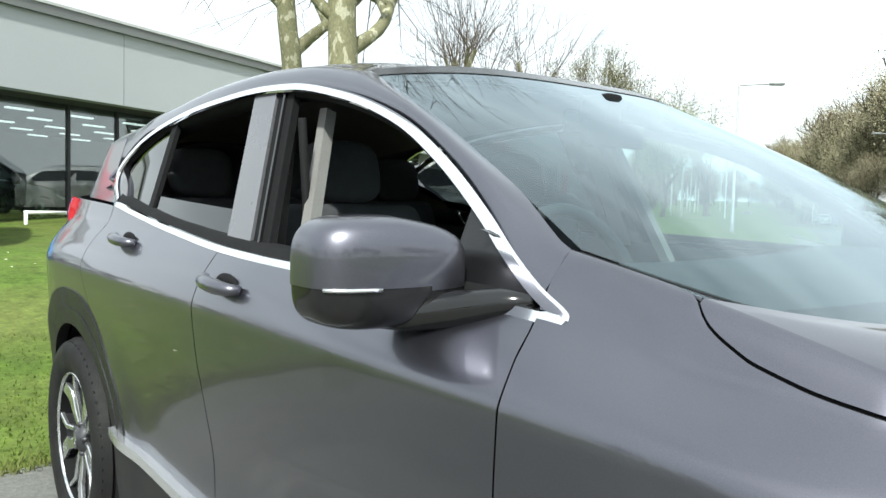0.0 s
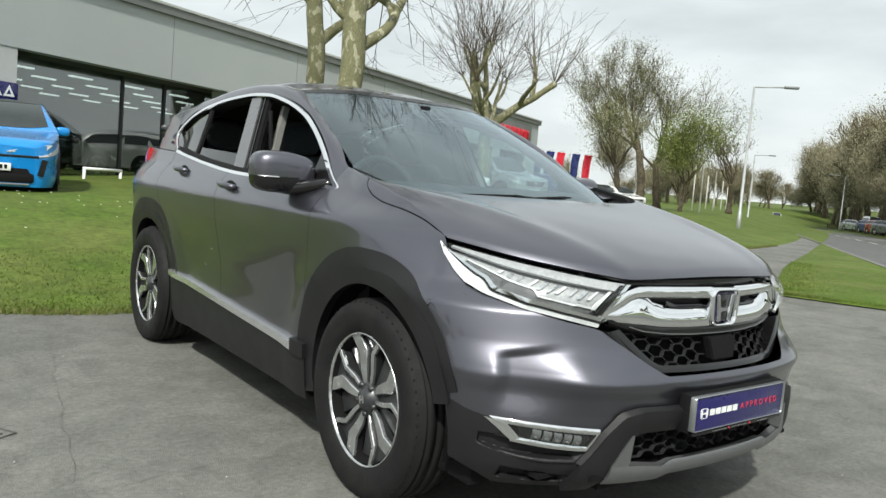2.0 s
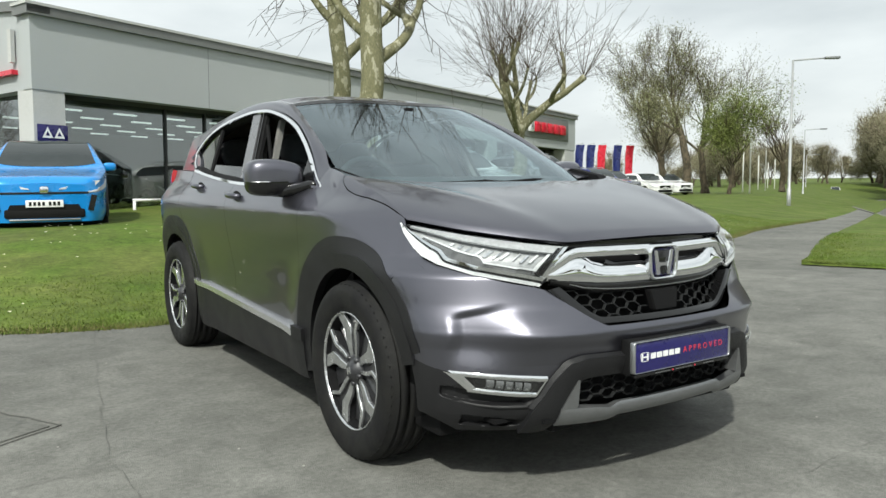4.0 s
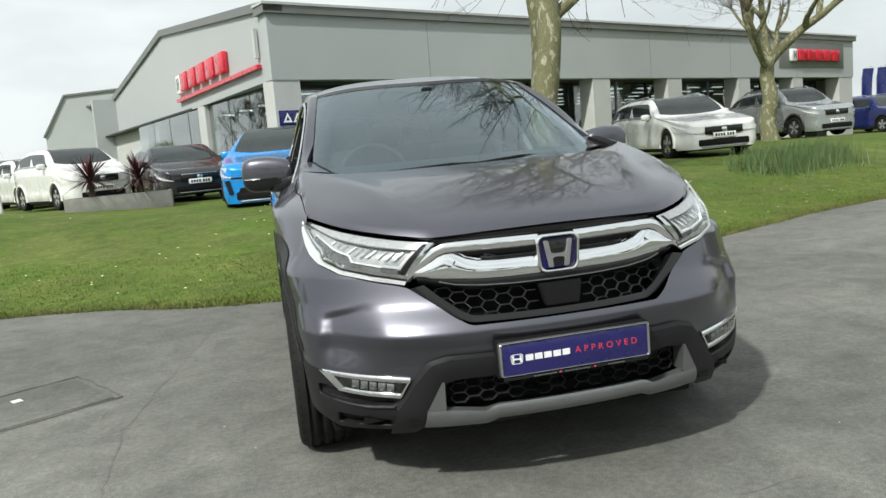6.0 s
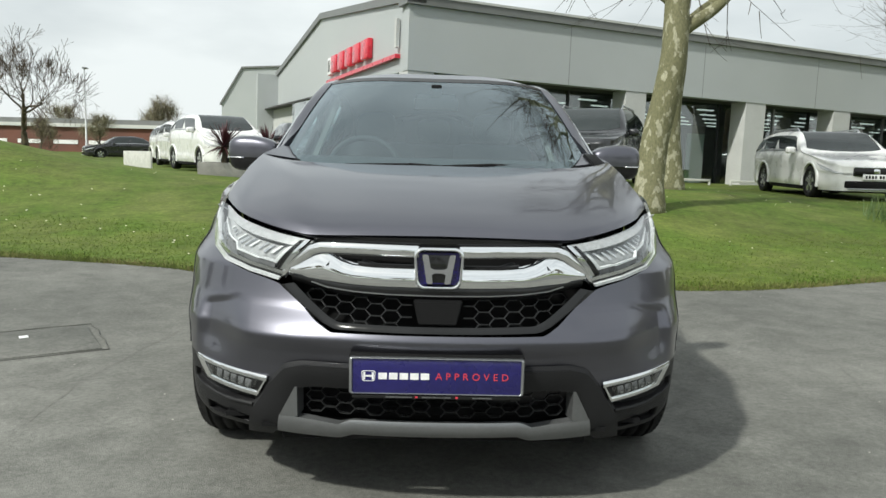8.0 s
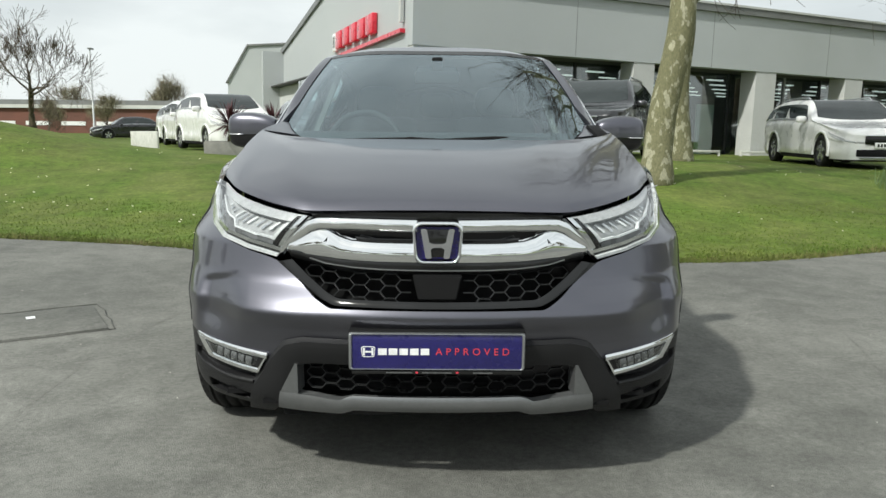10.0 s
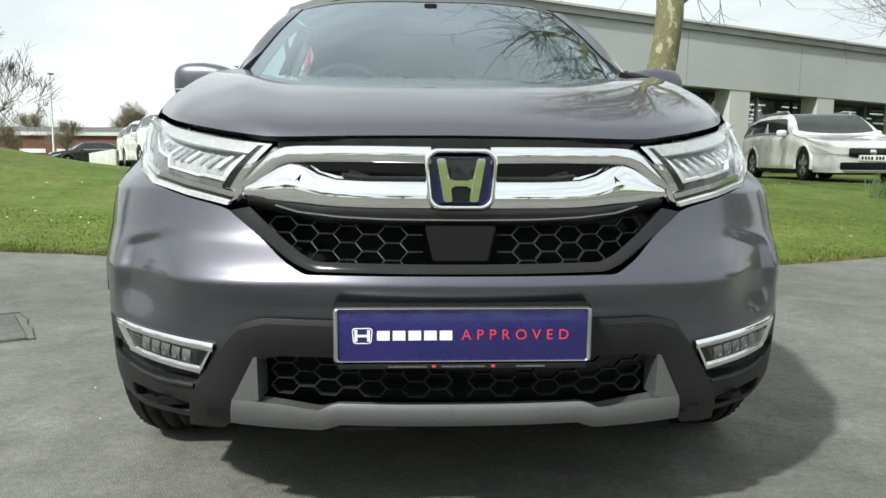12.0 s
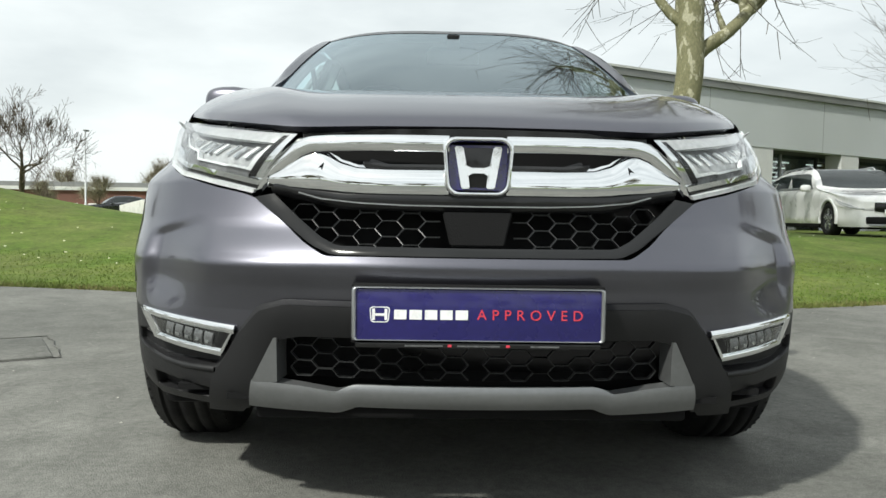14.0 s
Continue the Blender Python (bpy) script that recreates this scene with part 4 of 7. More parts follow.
def strip_on(name, lo, hi, material, off, thick, nu=16, nv=3, label="", parent=None, sides=(-1, 1), surf=None, bulge=0.0, back=0.0):
    """A plate between two lines of (x, z) on the front, mirrored to both sides."""
    a, b = line2(lo), line2(hi)
    made = []
    for s in sides:
        def fn(u, v):
            p, q = a(u), b(u)
            x, z = p[0] + (q[0] - p[0]) * v, p[1] + (q[1] - p[1]) * v
            r = (surf or on_nose)(x, z)
            return Vector((s * r.x, r.y - bulge * math.sin(math.pi * v) ** 0.8 + back * v, r.z))
        slab.out = Vector((0, -1, 0))
        made.append(part(name, slab(fn, nu, nv, off, thick), material, parent or car, label))
    return made


def ribbon(name, pts, width, material, off, thick, nu=30, nv=3, **kw):
    """A strip of even width along a line of (x, z) on the front."""
    lo, hi = [], []
    for i, p in enumerate(pts):
        a, b = pts[max(0, i - 1)], pts[min(len(pts) - 1, i + 1)]
        d = Vector((b[0] - a[0], b[1] - a[1])).normalized()
        n = Vector((-d.y, d.x)) * width / 2
        lo.append((p[0] - n.x, p[1] - n.y))
        hi.append((p[0] + n.x, p[1] + n.y))
    return strip_on(name, lo, hi, material, off, thick, nu, nv, **kw)


def grille_surf(x, z):
    y = 0.125 + 0.10 * (abs(x) / 0.5) ** 2.2 - 0.05 * ss((0.72 - z) / 0.12)
    return Vector((x, y, z))


# dark panel behind everything between bonnet and bumper
part("grille_back", grid(lambda u, v: Vector(((2 * u - 1) * 0.49, 0.20 + 0.10 * abs(2 * u - 1) ** 2.2, 0.58 + 0.35 * v)), 20, 8), MATTE, car)
strip_on("grille_frame", [(0.0, 0.617), (0.322, 0.617), (0.370, 0.638), (0.436, 0.688), (0.508, 0.744)], [(0.0, 0.634), (0.312, 0.635), (0.350, 0.655), (0.405, 0.700), (0.462, 0.752)], BLACK, 0.004, 0.06, 30, 4, surf=lambda x, z: Vector((x, 0.055 + 0.115 * (abs(x) / 0.5) ** 2.2, z)), bulge=0.002, back=0.012)
ribbon("grille_lip", [(0.0, 0.729), (0.16, 0.730), (0.26, 0.734), (0.35, 0.743), (0.40, 0.757)], 0.0028, SATIN, 0.024, 0.006, 30, 2, surf=grille_surf)
strip_on("grille_bar", [(0.0, 0.722), (0.30, 0.726), (0.47, 0.764)], [(0.0, 0.756), (0.30, 0.757), (0.47, 0.779)], BLACK, 0.014, 0.06, 20, 5, surf=grille_surf, bulge=0.006)
# chrome wings either side of the badge: a slim bar that flares to a peak and then tapers to a point
strip_on("grille_wing", [(0.064, 0.764), (0.20, 0.764), (0.30, 0.766), (0.38, 0.771), (0.480, 0.787)], [(0.064, 0.803), (0.20, 0.803), (0.270, 0.806), (0.312, 0.818), (0.345, 0.840), (0.368, 0.851), (0.39, 0.846), (0.43, 0.822), (0.480, 0.790)], CHROME, 0.022, 0.010, 60, 10, "broad chrome grille wing", surf=grille_surf, bulge=0.008, back=0.014)
ribbon("grille_strip", [(0.064, 0.868), (0.20, 0.869), (0.335, 0.869), (0.378, 0.867), (0.408, 0.856), (0.450, 0.825), (0.487, 0.793), (0.512, 0.767), (0.522, 0.757)], 0.0070, CHROME, 0.022, 0.006, 56, 5, label="chrome strip over the grille that runs into the lamp", surf=grille_surf, bulge=0.002)
strip_on("grille_slot", [(0.064, 0.800), (0.20, 0.800), (0.270, 0.806), (0.335, 0.842)], [(0.064, 0.864), (0.20, 0.864), (0.30, 0.864), (0.372, 0.862)], MATTE, -0.030, 0.02, 16, 3, surf=grille_surf)
strip_on("grille_bar", [(0.064, 0.804), (0.20, 0.804), (0.245, 0.814)], [(0.064, 0.820), (0.20, 0.820), (0.26, 0.827)], BLACK, 0.004, 0.03, 12, 3, surf=grille_surf, bulge=0.006)
strip_on("bonnet_seal", [(0.0, 0.880), (0.36, 0.881), (0.405, 0.876)], [(0.0, 0.906), (0.36, 0.903), (0.405, 0.904)], BLACK, 0.004, 0.03, 12, 2, surf=lambda x, z: Vector((x, 0.150 + 0.10 * (abs(x) / 0.5) ** 2.2, z)))
GRILLE = mat("satin dark grille plastic", (0.032, 0.033, 0.034), 0.30, 0.2, (0.026, 0.027, 0.028), 12, fine=0.05)


def hexmesh(name, inside, surf, r, wire, label, sides=(-1, 1), depth=0.02):
    for s in sides:
        bm = bmesh.new()
        seen = set()
        for i in range(-30, 31):
            for j in range(-14, 15):
                cx, cz = i * r * 1.5 * 1.25, 0.5 + (j + 0.5 * (i % 2)) * r * math.sqrt(3) * 0.78
                cs = [(cx + r * 1.25 * math.cos(math.pi / 3 * k), cz + r * 0.78 * math.sin(math.pi / 3 * k)) for k in range(6)]
                for k in range(6):
                    p, q = cs[k], cs[(k + 1) % 6]
                    key = tuple(sorted(((round(p[0], 3), round(p[1], 3)), (round(q[0], 3), round(q[1], 3)))))
                    if key in seen or not (inside(*p) and inside(*q)):
                        continue
                    seen.add(key)
                    a, b = surf(s * p[0], p[1]), surf(s * q[0], q[1])
                    d = (b - a).normalized()
                    n = d.cross(Vector((0, 1, 0))).normalized() * wire
                    dy = Vector((0, depth, 0))
                    vs = [bm.verts.new(c) for c in (a - n, a + n, b + n, b - n, a - n * 1.6 + dy, a + n * 1.6 + dy, b + n * 1.6 + dy, b - n * 1.6 + dy)]
                    for f in ((0, 1, 2, 3), (0, 3, 7, 4), (1, 5, 6, 2)):
                        bm.faces.new([vs[t] for t in f])
        part(name, bm, GRILLE, car, label, sharp=0)


hexmesh("grille_mesh", lambda x, z: 0.066 + (z - 0.64) * 0.2 < x < 0.355 + (z - 0.64) * 1.35 and 0.622 < z < 0.738, lambda x, z: grille_surf(x, z) - Vector((0, 0.004, 0)), 0.0262, 0.0009, "black honeycomb grille", depth=0.012)
hexmesh("intake_mesh", lambda x, z: -0.01 <= x < 0.435 and 0.340 < z < 0.458, lambda x, z: Vector((x, 0.066 + 0.05 * (x / 0.42) ** 2, z)), 0.0255, 0.0007, "black honeycomb lower grille", depth=0.015)
part("intake_back", grid(lambda u, v: Vector(((2 * u - 1) * 0.47, 0.20, 0.28 + 0.20 * v)), 8, 4), MATTE, car)
# plastic tray under the radiator
part("undertray", box(bmesh.new(), -0.70, 0.22, 0.285, 0.70, 0.42, 0.300), MATTE, car)
part("undertray", box(bmesh.new(), -0.56, 0.125, 0.286, 0.56, 0.219, 0.300), MATTE, car)
# sensor panel in the middle of the mesh
sb = bmesh.new()
prism(sb, [(-0.060, 0.640), (0.060, 0.640), (0.078, 0.716), (-0.078, 0.716)], 0.0, 0.03, lambda a, b, d: Vector((a, 0.078 + 0.012 * ss((b - 0.64) / 0.08) + d, b)))
bmesh.ops.bevel(sb, geom=list(sb.edges), offset=0.004, segments=2, affect="EDGES")
part("sensor_panel", sb, MATTE, car, "flat dark grey sensor panel")

# badge
badge = part("badge", slab(lambda u, v: Vector(((u - 0.5) * (0.126 + 0.006 * v), 0.108, 0.766 + 0.100 * v)), 4, 4, 0.0, 0.008), EMBLEM_BLUE, car, "deep blue enamel badge in a chrome frame")


def loop_ring(name, pts, wid, dep, y0, parent, material):
    bm = bmesh.new()
    k = len(pts)
    rr = []
    cx = sum(p[0] for p in pts) / k
    cz = sum(p[1] for p in pts) / k
    for x, z in pts:
        d = Vector((x - cx, 0, z - cz)).normalized()
        o = Vector((x, y0, z))
        rr.append([bm.verts.new(o + d * a + Vector((0, b, 0))) for a, b in ((wid / 2, 0.012), (wid * 0.46, -dep * 0.3), (wid * 0.30, -dep * 0.75), (wid * 0.10, -dep), (-wid * 0.12, -dep), (-wid * 0.34, -dep * 0.7), (-wid / 2, 0.012))])
    for i in range(k):
        for j in range(6):
            bm.faces.new((rr[i][j], rr[(i + 1) % k][j], rr[(i + 1) % k][j + 1], rr[i][j + 1]))
    bmesh.ops.recalc_face_normals(bm, faces=bm.faces)
    return part(name, bm, material, parent, sharp=60)


def rounded(w0, w1, z0, z1, r, n=5):
    out = []
    for cx, cz, a0 in ((w1 - r, z1 - r, 0), (-w1 + r, z1 - r, 90), (-w0 + r, z0 + r, 180), (w0 - r, z0 + r, 270)):
        for i in range(n + 1):
            a = radians(a0 + 90 * i / n)
            out.append((cx + r * math.cos(a), cz + r * math.sin(a)))
    return out


loop_ring("badge_frame", rounded(0.068, 0.074, 0.757, 0.878, 0.026), 0.015, 0.012, 0.100, badge, CHROME)
for s in (-1, 1):
    hb = bmesh.new()
    prism(hb, [(0.018, 0.769), (0.037, 0.769), (0.053, 0.862), (0.034, 0.862), (0.027, 0.826), (0.022, 0.800)], -0.008, 0.006, lambda a, b, d: Vector((s * a, 0.100 + d, b)))
    bmesh.ops.bevel(hb, geom=list(hb.edges), offset=0.0025, segments=2, affect="EDGES")
    part("badge_bar", hb, CHROME, badge)
hb = bmesh.new()
prism(hb, [(-0.024, 0.796), (-0.012, 0.803), (0.012, 0.803), (0.024, 0.796), (0.027, 0.820), (0.014, 0.815), (-0.014, 0.815), (-0.027, 0.820)], -0.005, 0.006, lambda a, b, d: Vector((a, 0.100 + d, b)))
part("badge_bar", hb, CHROME, badge)
part("badge_field", box(bmesh.new(), -0.040, 0.100, 0.772, 0.040, 0.107, 0.860, 0.003), BLACK, badge)

# plastic bracket round the lower intake, skid plate
BR_LO = [(0.0, 0.452), (0.38, 0.448), (0.425, 0.440), (0.445, 0.425), (0.471, 0.385), (0.495, 0.330), (0.506, 0.286), (0.53, 0.262)]
BR_HI = [(0.0, 0.510), (0.42, 0.509), (0.474, 0.494), (0.524, 0.435), (0.557, 0.380), (0.590, 0.335), (0.60, 0.30), (0.61, 0.256)]
strip_on("bumper_bracket", BR_LO, BR_HI, CLAD, 0.020, 0.05, 40, 8, bulge=0.004, back=-0.008)
strip_on("bracket_edge", [(x, z + 0.0005) for x, z in BR_HI[:-2]], [(0.0, 0.521), (0.424, 0.520), (0.485, 0.504), (0.534, 0.443), (0.567, 0.388), (0.597, 0.342)], CLAD, 0.0, 0.006, 40, 3, back=0.020, surf=lambda x, z: on_nose(x, z, 0.0245))
# a rolled rim sweeps under the fog lamp's pocket and up the corner
ribbon("bumper_rim", [(0.600, 0.344), (0.684, 0.343), (0.745, 0.350), (0.800, 0.362)], 0.011, CLAD, 0.002, 0.02, 40, 5, bulge=0.005)
strip_on("air_slot", [(0.612, 0.272), (0.70, 0.275), (0.768, 0.283)], [(0.612, 0.290), (0.71, 0.302), (0.768, 0.309)], MATTE, -0.032, 0.004, 12, 3)
strip_on("skid_plate", [(0.0, 0.303), (0.262, 0.304), (0.303, 0.287), (0.416, 0.286), (0.504, 0.287)], [(0.0, 0.325), (0.262, 0.325), (0.300, 0.314), (0.385, 0.325), (0.492, 0.332)], SKID, 0.026, 0.016, 52, 8, "satin silver skid strip", bulge=0.004)
strip_on("skid_ledge", [(0.0, 0.3252), (0.262, 0.3252), (0.300, 0.3142), (0.385, 0.3252), (0.492, 0.3322)], [(0.0, 0.333), (0.262, 0.333), (0.300, 0.322), (0.385, 0.333), (0.480, 0.342)], SKID, 0.0, 0.005, 52, 4, "satin silver top of the skid strip", back=0.030, surf=lambda x, z: on_nose(x, z, 0.026))
strip_on("skid_fin", [(0.432, 0.338), (0.492, 0.334)], [(0.432, 0.436), (0.440, 0.436)], SKID, 0.026, 0.05, 6, 8, "satin silver skid fin")
strip_on("bumper_lip", [(0.0, 0.235), (0.30, 0.235), (0.42, 0.245), (0.50, 0.268)], [(0.0, 0.292), (0.30, 0.292), (0.50, 0.296)], MATTE, -0.07, 0.03, 12, 3)

# fog lamps: a row of small clear lamps in a chrome frame that thickens at its outer end
strip_on("fog_lamp_panel", [(0.575, 0.388), (0.68, 0.398), (0.80, 0.414)], [(0.548, 0.442), (0.68, 0.452), (0.815, 0.464)], BLACK, 0.008, 0.02, 14, 3)
strip_on("fog_lamp_trim", [(0.541, 0.440), (0.68, 0.452), (0.80, 0.462)], [(0.541, 0.445), (0.68, 0.457), (0.822, 0.469)], CHROME, 0.011, 0.005, 20, 4, "chrome fog lamp frame", bulge=0.0015, back=0.001)
strip_on("fog_lamp_trim", [(0.574, 0.386), (0.68, 0.396), (0.770, 0.407)], [(0.573, 0.3905), (0.68, 0.4005), (0.766, 0.412)], CHROME, 0.011, 0.005, 16, 4, "chrome fog lamp frame", bulge=0.0015, back=0.001)
strip_on("fog_lamp_trim", [(0.540, 0.445), (0.572, 0.386)], [(0.546, 0.443), (0.578, 0.390)], CHROME, 0.011, 0.005, 6, 4, "chrome fog lamp frame")
strip_on("fog_lamp_trim", [(0.768, 0.408), (0.824, 0.470)], [(0.750, 0.414), (0.782, 0.459)], CHROME, 0.011, 0.005, 8, 4, "chrome fog lamp frame", bulge=0.002)
for k in range(5):
    x0 = 0.598 + k * 0.027
    strip_on("fog_lamp_led", [(x0, 0.406 + k * 0.0032), (x0 + 0.021, 0.409 + k * 0.0032)], [(x0 - 0.003, 0.428 + k * 0.0032), (x0 + 0.018, 0.431 + k * 0.0032)], LAMP_SHELF, 0.009, 0.004, 4, 4, bulge=0.005)
    strip_on("fog_lamp_glint", [(x0 + 0.005, 0.409 + k * 0.0032), (x0 + 0.014, 0.411 + k * 0.0032)], [(x0 + 0.003, 0.415 + k * 0.0032), (x0 + 0.012, 0.417 + k * 0.0032)], REFLECT, 0.0155, 0.002, 2, 2)
for o in strip_on("fog_lamp_lens", [(0.586, 0.398), (0.66, 0.405), (0.752, 0.416)], [(0.566, 0.436), (0.66, 0.444), (0.756, 0.452)], LENS, 0.018, 0.002, 12, 3):
    o.visible_shadow = False


# headlamps: a patch on the wing from the grille to the rear tip
LAMP_LO = line2([(0.516, 0.200, 0.760), (0.62, 0.238, 0.782), (0.72, 0.326, 0.804), (0.785, 0.445, 0.834), (0.806, 0.515, 0.858), (0.816, 0.560, 0.888), (0.822, 0.615, 0.934), (0.816, 0.658, 0.974)])


def lamp_pt(u, v):
    """u from the grille end to the rear tip, v from the lower edge to the bonnet edge."""
    lo = LAMP_LO(u)
    xt = 0.410 + (0.802 - 0.410) * u ** 0.85
    hi = (xt, bon_y(xt) - 0.002, bon_z(xt) - 0.014)
    p = Vector(lo).lerp(Vector(hi), v)
    k = 0.021 * math.sin(math.pi * v) * math.sin(math.pi * min(1, 0.15 + 0.85 * u))
    return p + Vector((k * 0.8, -k, k * 0.3))


def lamp_piece(name, f, nu, nv, material, off, thick, label="", parent=None):
    made = []
    if f is not lamp_pt:
        off -= f.deep
    for i, s in enumerate((-1, 1)):
        slab.out = Vector((s * 0.8, -0.8, 0.1))
        made.append(part(name, slab(lambda u, v: Vector((s * f(u, v).x, f(u, v).y, f(u, v).z)), nu, nv, off, thick), material, parent[i] if parent else car, label))
    slab.out = Vector((0, -1, 0))
    return made


heads = []
for s in (-1, 1):
    slab.out = Vector((s * 0.8, -0.8, 0.1))
    g0 = slab(lambda u, v: Vector((s * lamp_pt(u, v).x, lamp_pt(u, v).y, lamp_pt(u, v).z)), 24, 10, -0.030, 0.005)
    heads.append(part("headlamp", g0, LAMP_GREY, car, "clear headlamp with chrome inner reflectors"))
lens = [part("lens", grid(lambda u, v: Vector((s * lamp_pt(u, v).x * 1.004, lamp_pt(u, v).y - 0.004, lamp_pt(u, v).z)), 30, 12), LENS, heads[i]) for i, s in enumerate((-1, 1))]
for o in lens:
    o.visible_shadow = False


def along_lamp(v0, v1, u0=0.0, u1=1.0, d=0.012):
    def f(u, v):
        p = lamp_pt(u0 + (u1 - u0) * u, v0(u) + (v1(u) - v0(u)) * v)
        return p
    f.deep = d
    return f


def rim_v(u):
    """Upper edge of the outer strip, which broadens where the lamp's rear edge climbs."""
    return 0.026 + 0.05 * u + 0.17 * ss((u - 0.56) / 0.14)


# outer strip of bright chrome under the lamp and round its rear end, then a dark groove and a thin inner strip
lamp_piece("lamp_surround", along_lamp(lambda u: -0.035 + 0.02 * u, rim_v, 0.0, 0.99, 0.0), 50, 5, WHITE_LENS, 0.004, 0.012, "white daylight running strip under the lamp", heads)
lamp_piece("lamp_groove", along_lamp(lambda u: rim_v(0.95 * u), lambda u: rim_v(0.95 * u) + 0.06, 0.0, 0.95, 0.006), 40, 2, BLACK, 0.0, 0.02, "", heads)
lamp_piece("inner_trim", along_lamp(lambda u: rim_v(0.93 * u) + 0.06, lambda u: rim_v(0.93 * u) + 0.14, 0.0, 0.93, 0.004), 40, 3, CHROME, 0.0, 0.02, "", heads)
lamp_piece("inner_trim", along_lamp(lambda u: 0.20, lambda u: 0.98, 0.0, 0.022, 0.002), 3, 14, CHROME, 0.0, 0.02, "", heads)
lamp_piece("lamp_groove", along_lamp(lambda u: 0.20, lambda u: 0.96, 0.022, 0.055, 0.006), 3, 12, BLACK, 0.0, 0.02, "", heads)
# white line inside: high at the rear, a step down, then along the bottom and up the inner end
step = lambda u: 0.27 + 0.17 * ss((u - 0.36) / 0.10) + 0.10 * ss((u - 0.50) / 0.25)
lamp_piece("lamp_shelf", along_lamp(lambda u: rim_v(0.07 + 0.77 * u) + 0.13, lambda u: step(0.07 + 0.77 * u), 0.07, 0.84, 0.022), 50, 3, LAMP_SHELF, 0.0, 0.010, "", heads)
lamp_piece("daylight_strip", along_lamp(lambda u: step(0.07 + 0.77 * u), lambda u: step(0.07 + 0.77 * u) + 0.042, 0.07, 0.84, 0.016), 70, 3, WHITE_LENS, 0.0, 0.012, "white daylight running strip", heads)
lamp_piece("daylight_strip", along_lamp(lambda u: 0.27, lambda u: 0.92, 0.062, 0.082, 0.014), 3, 10, WHITE_LENS, 0.0, 0.010, "white daylight running strip", heads)
# upright facets of the reflectors in a row under the top edge
rr = random.Random(31)
for k in range(10):
    u0 = 0.14 + k * 0.058 + rr.uniform(-0.014, 0.014)
    low_v = max(0.48, step(u0) + 0.08) + rr.uniform(0.0, 0.05)
    top_v = 0.76 + rr.uniform(-0.03, 0.03)
    lamp_piece("lamp_reflector", along_lamp(lambda u: low_v, lambda u: top_v, u0, u0 + rr.uniform(0.008, 0.020), 0.022), 2, 4, REFLECT if k % 3 else WHITE_LENS, 0.0, 0.006, "", heads)
lamp_piece("lamp_ledge", along_lamp(lambda u: 0.80, lambda u: 1.0, 0.03, 0.95, 0.006), 24, 2, LAMP_GREY, 0.0, 0.008, "", heads)

# front registration position: a blue show plate in a silver frame
plate = part("show_plate", box(bmesh.new(), -0.262, -0.006, 0.444, 0.262, 0.012, 0.554, 0.003), PLATE_BLUE, car, "royal blue show plate with white and red print")
loop_ring("plate_frame", rounded(0.262, 0.262, 0.446, 0.556, 0.006, 2), 0.012, 0.008, -0.004, plate, SATIN)
pb = bmesh.new()
box(pb, -0.269, 0.008, 0.436, 0.269, 0.05, 0.562, 0.004)
part("plate_holder", pb, MATTE, plate)
tb = bmesh.new()
box(tb, -0.258, -0.0075, 0.430, 0.258, 0.010, 0.4405, 0.001)
under = part("plate_footer", tb, BLACK, plate, "narrow black footer strip with print")
for x0, x1 in ((-0.155, -0.075), (-0.045, 0.045), (0.11, 0.17)):
    part("footer_print", box(bmesh.new(), x0, -0.0085, 0.433, x1, -0.0075, 0.4365), LAMP_SHELF, under)
for x0 in (-0.065, 0.058):
    part("footer_mark", box(bmesh.new(), x0, -0.0085, 0.4325, x0 + 0.008, -0.0075, 0.438), RED_PRINT, under)
wb = bmesh.new()
for x0, x1 in ((-0.224, -0.218), (-0.198, -0.192)):
    box(wb, x0, -0.0075, 0.488, x1, -0.006, 0.512)
box(wb, -0.218, -0.0075, 0.497, -0.198, -0.006, 0.502)
part("plate_logo", wb, WHITE, plate)
loop_ring("plate_logo", rounded(0.018, 0.020, 0.484, 0.515, 0.006, 3), 0.003, 0.0005, -0.0065, plate, WHITE).location.x = -0.208
for k in range(5):
    x0 = -0.178 + k * 0.0322
    part("plate_name", box(bmesh.new(), x0, -0.0075, 0.490, x0 + 0.026, -0.006, 0.510), WHITE, plate)


def words(text, size, material, parent, m, name, depth=0.0006, spread=1.0):
    cu = bpy.data.curves.new(name, "FONT")
    cu.body, cu.size, cu.extrude, cu.align_x, cu.align_y = text, size, depth, "LEFT", "CENTER"
    cu.space_character = spread
    tmp = bpy.data.objects.new(name, cu)
    scene.collection.objects.link(tmp)
    bpy.context.view_layer.update()
    me = bpy.data.meshes.new_from_object(tmp.evaluated_get(bpy.context.evaluated_depsgraph_get()))
    bpy.data.objects.remove(tmp)
    me.materials.clear()
    me.materials.append(material)
    ob = new(name, me)
    ob.parent = parent
    ob.matrix_basis = m
    return ob


words("APPROVED", 0.0305, RED_PRINT, plate, pose(-0.004, -0.0068, 0.500, 90, 0, 0), "plate_word", spread=1.68)

# inside mirror and its foot
rm = bmesh.new()
box(rm, -0.12, 1.93, 1.405, 0.12, 1.96, 1.470, 0.012)
box(rm, -0.03, 1.94, 1.465, 0.03, 2.04, 1.545, 0.01)
part("rear_view_mirror", rm, MATTE, car)
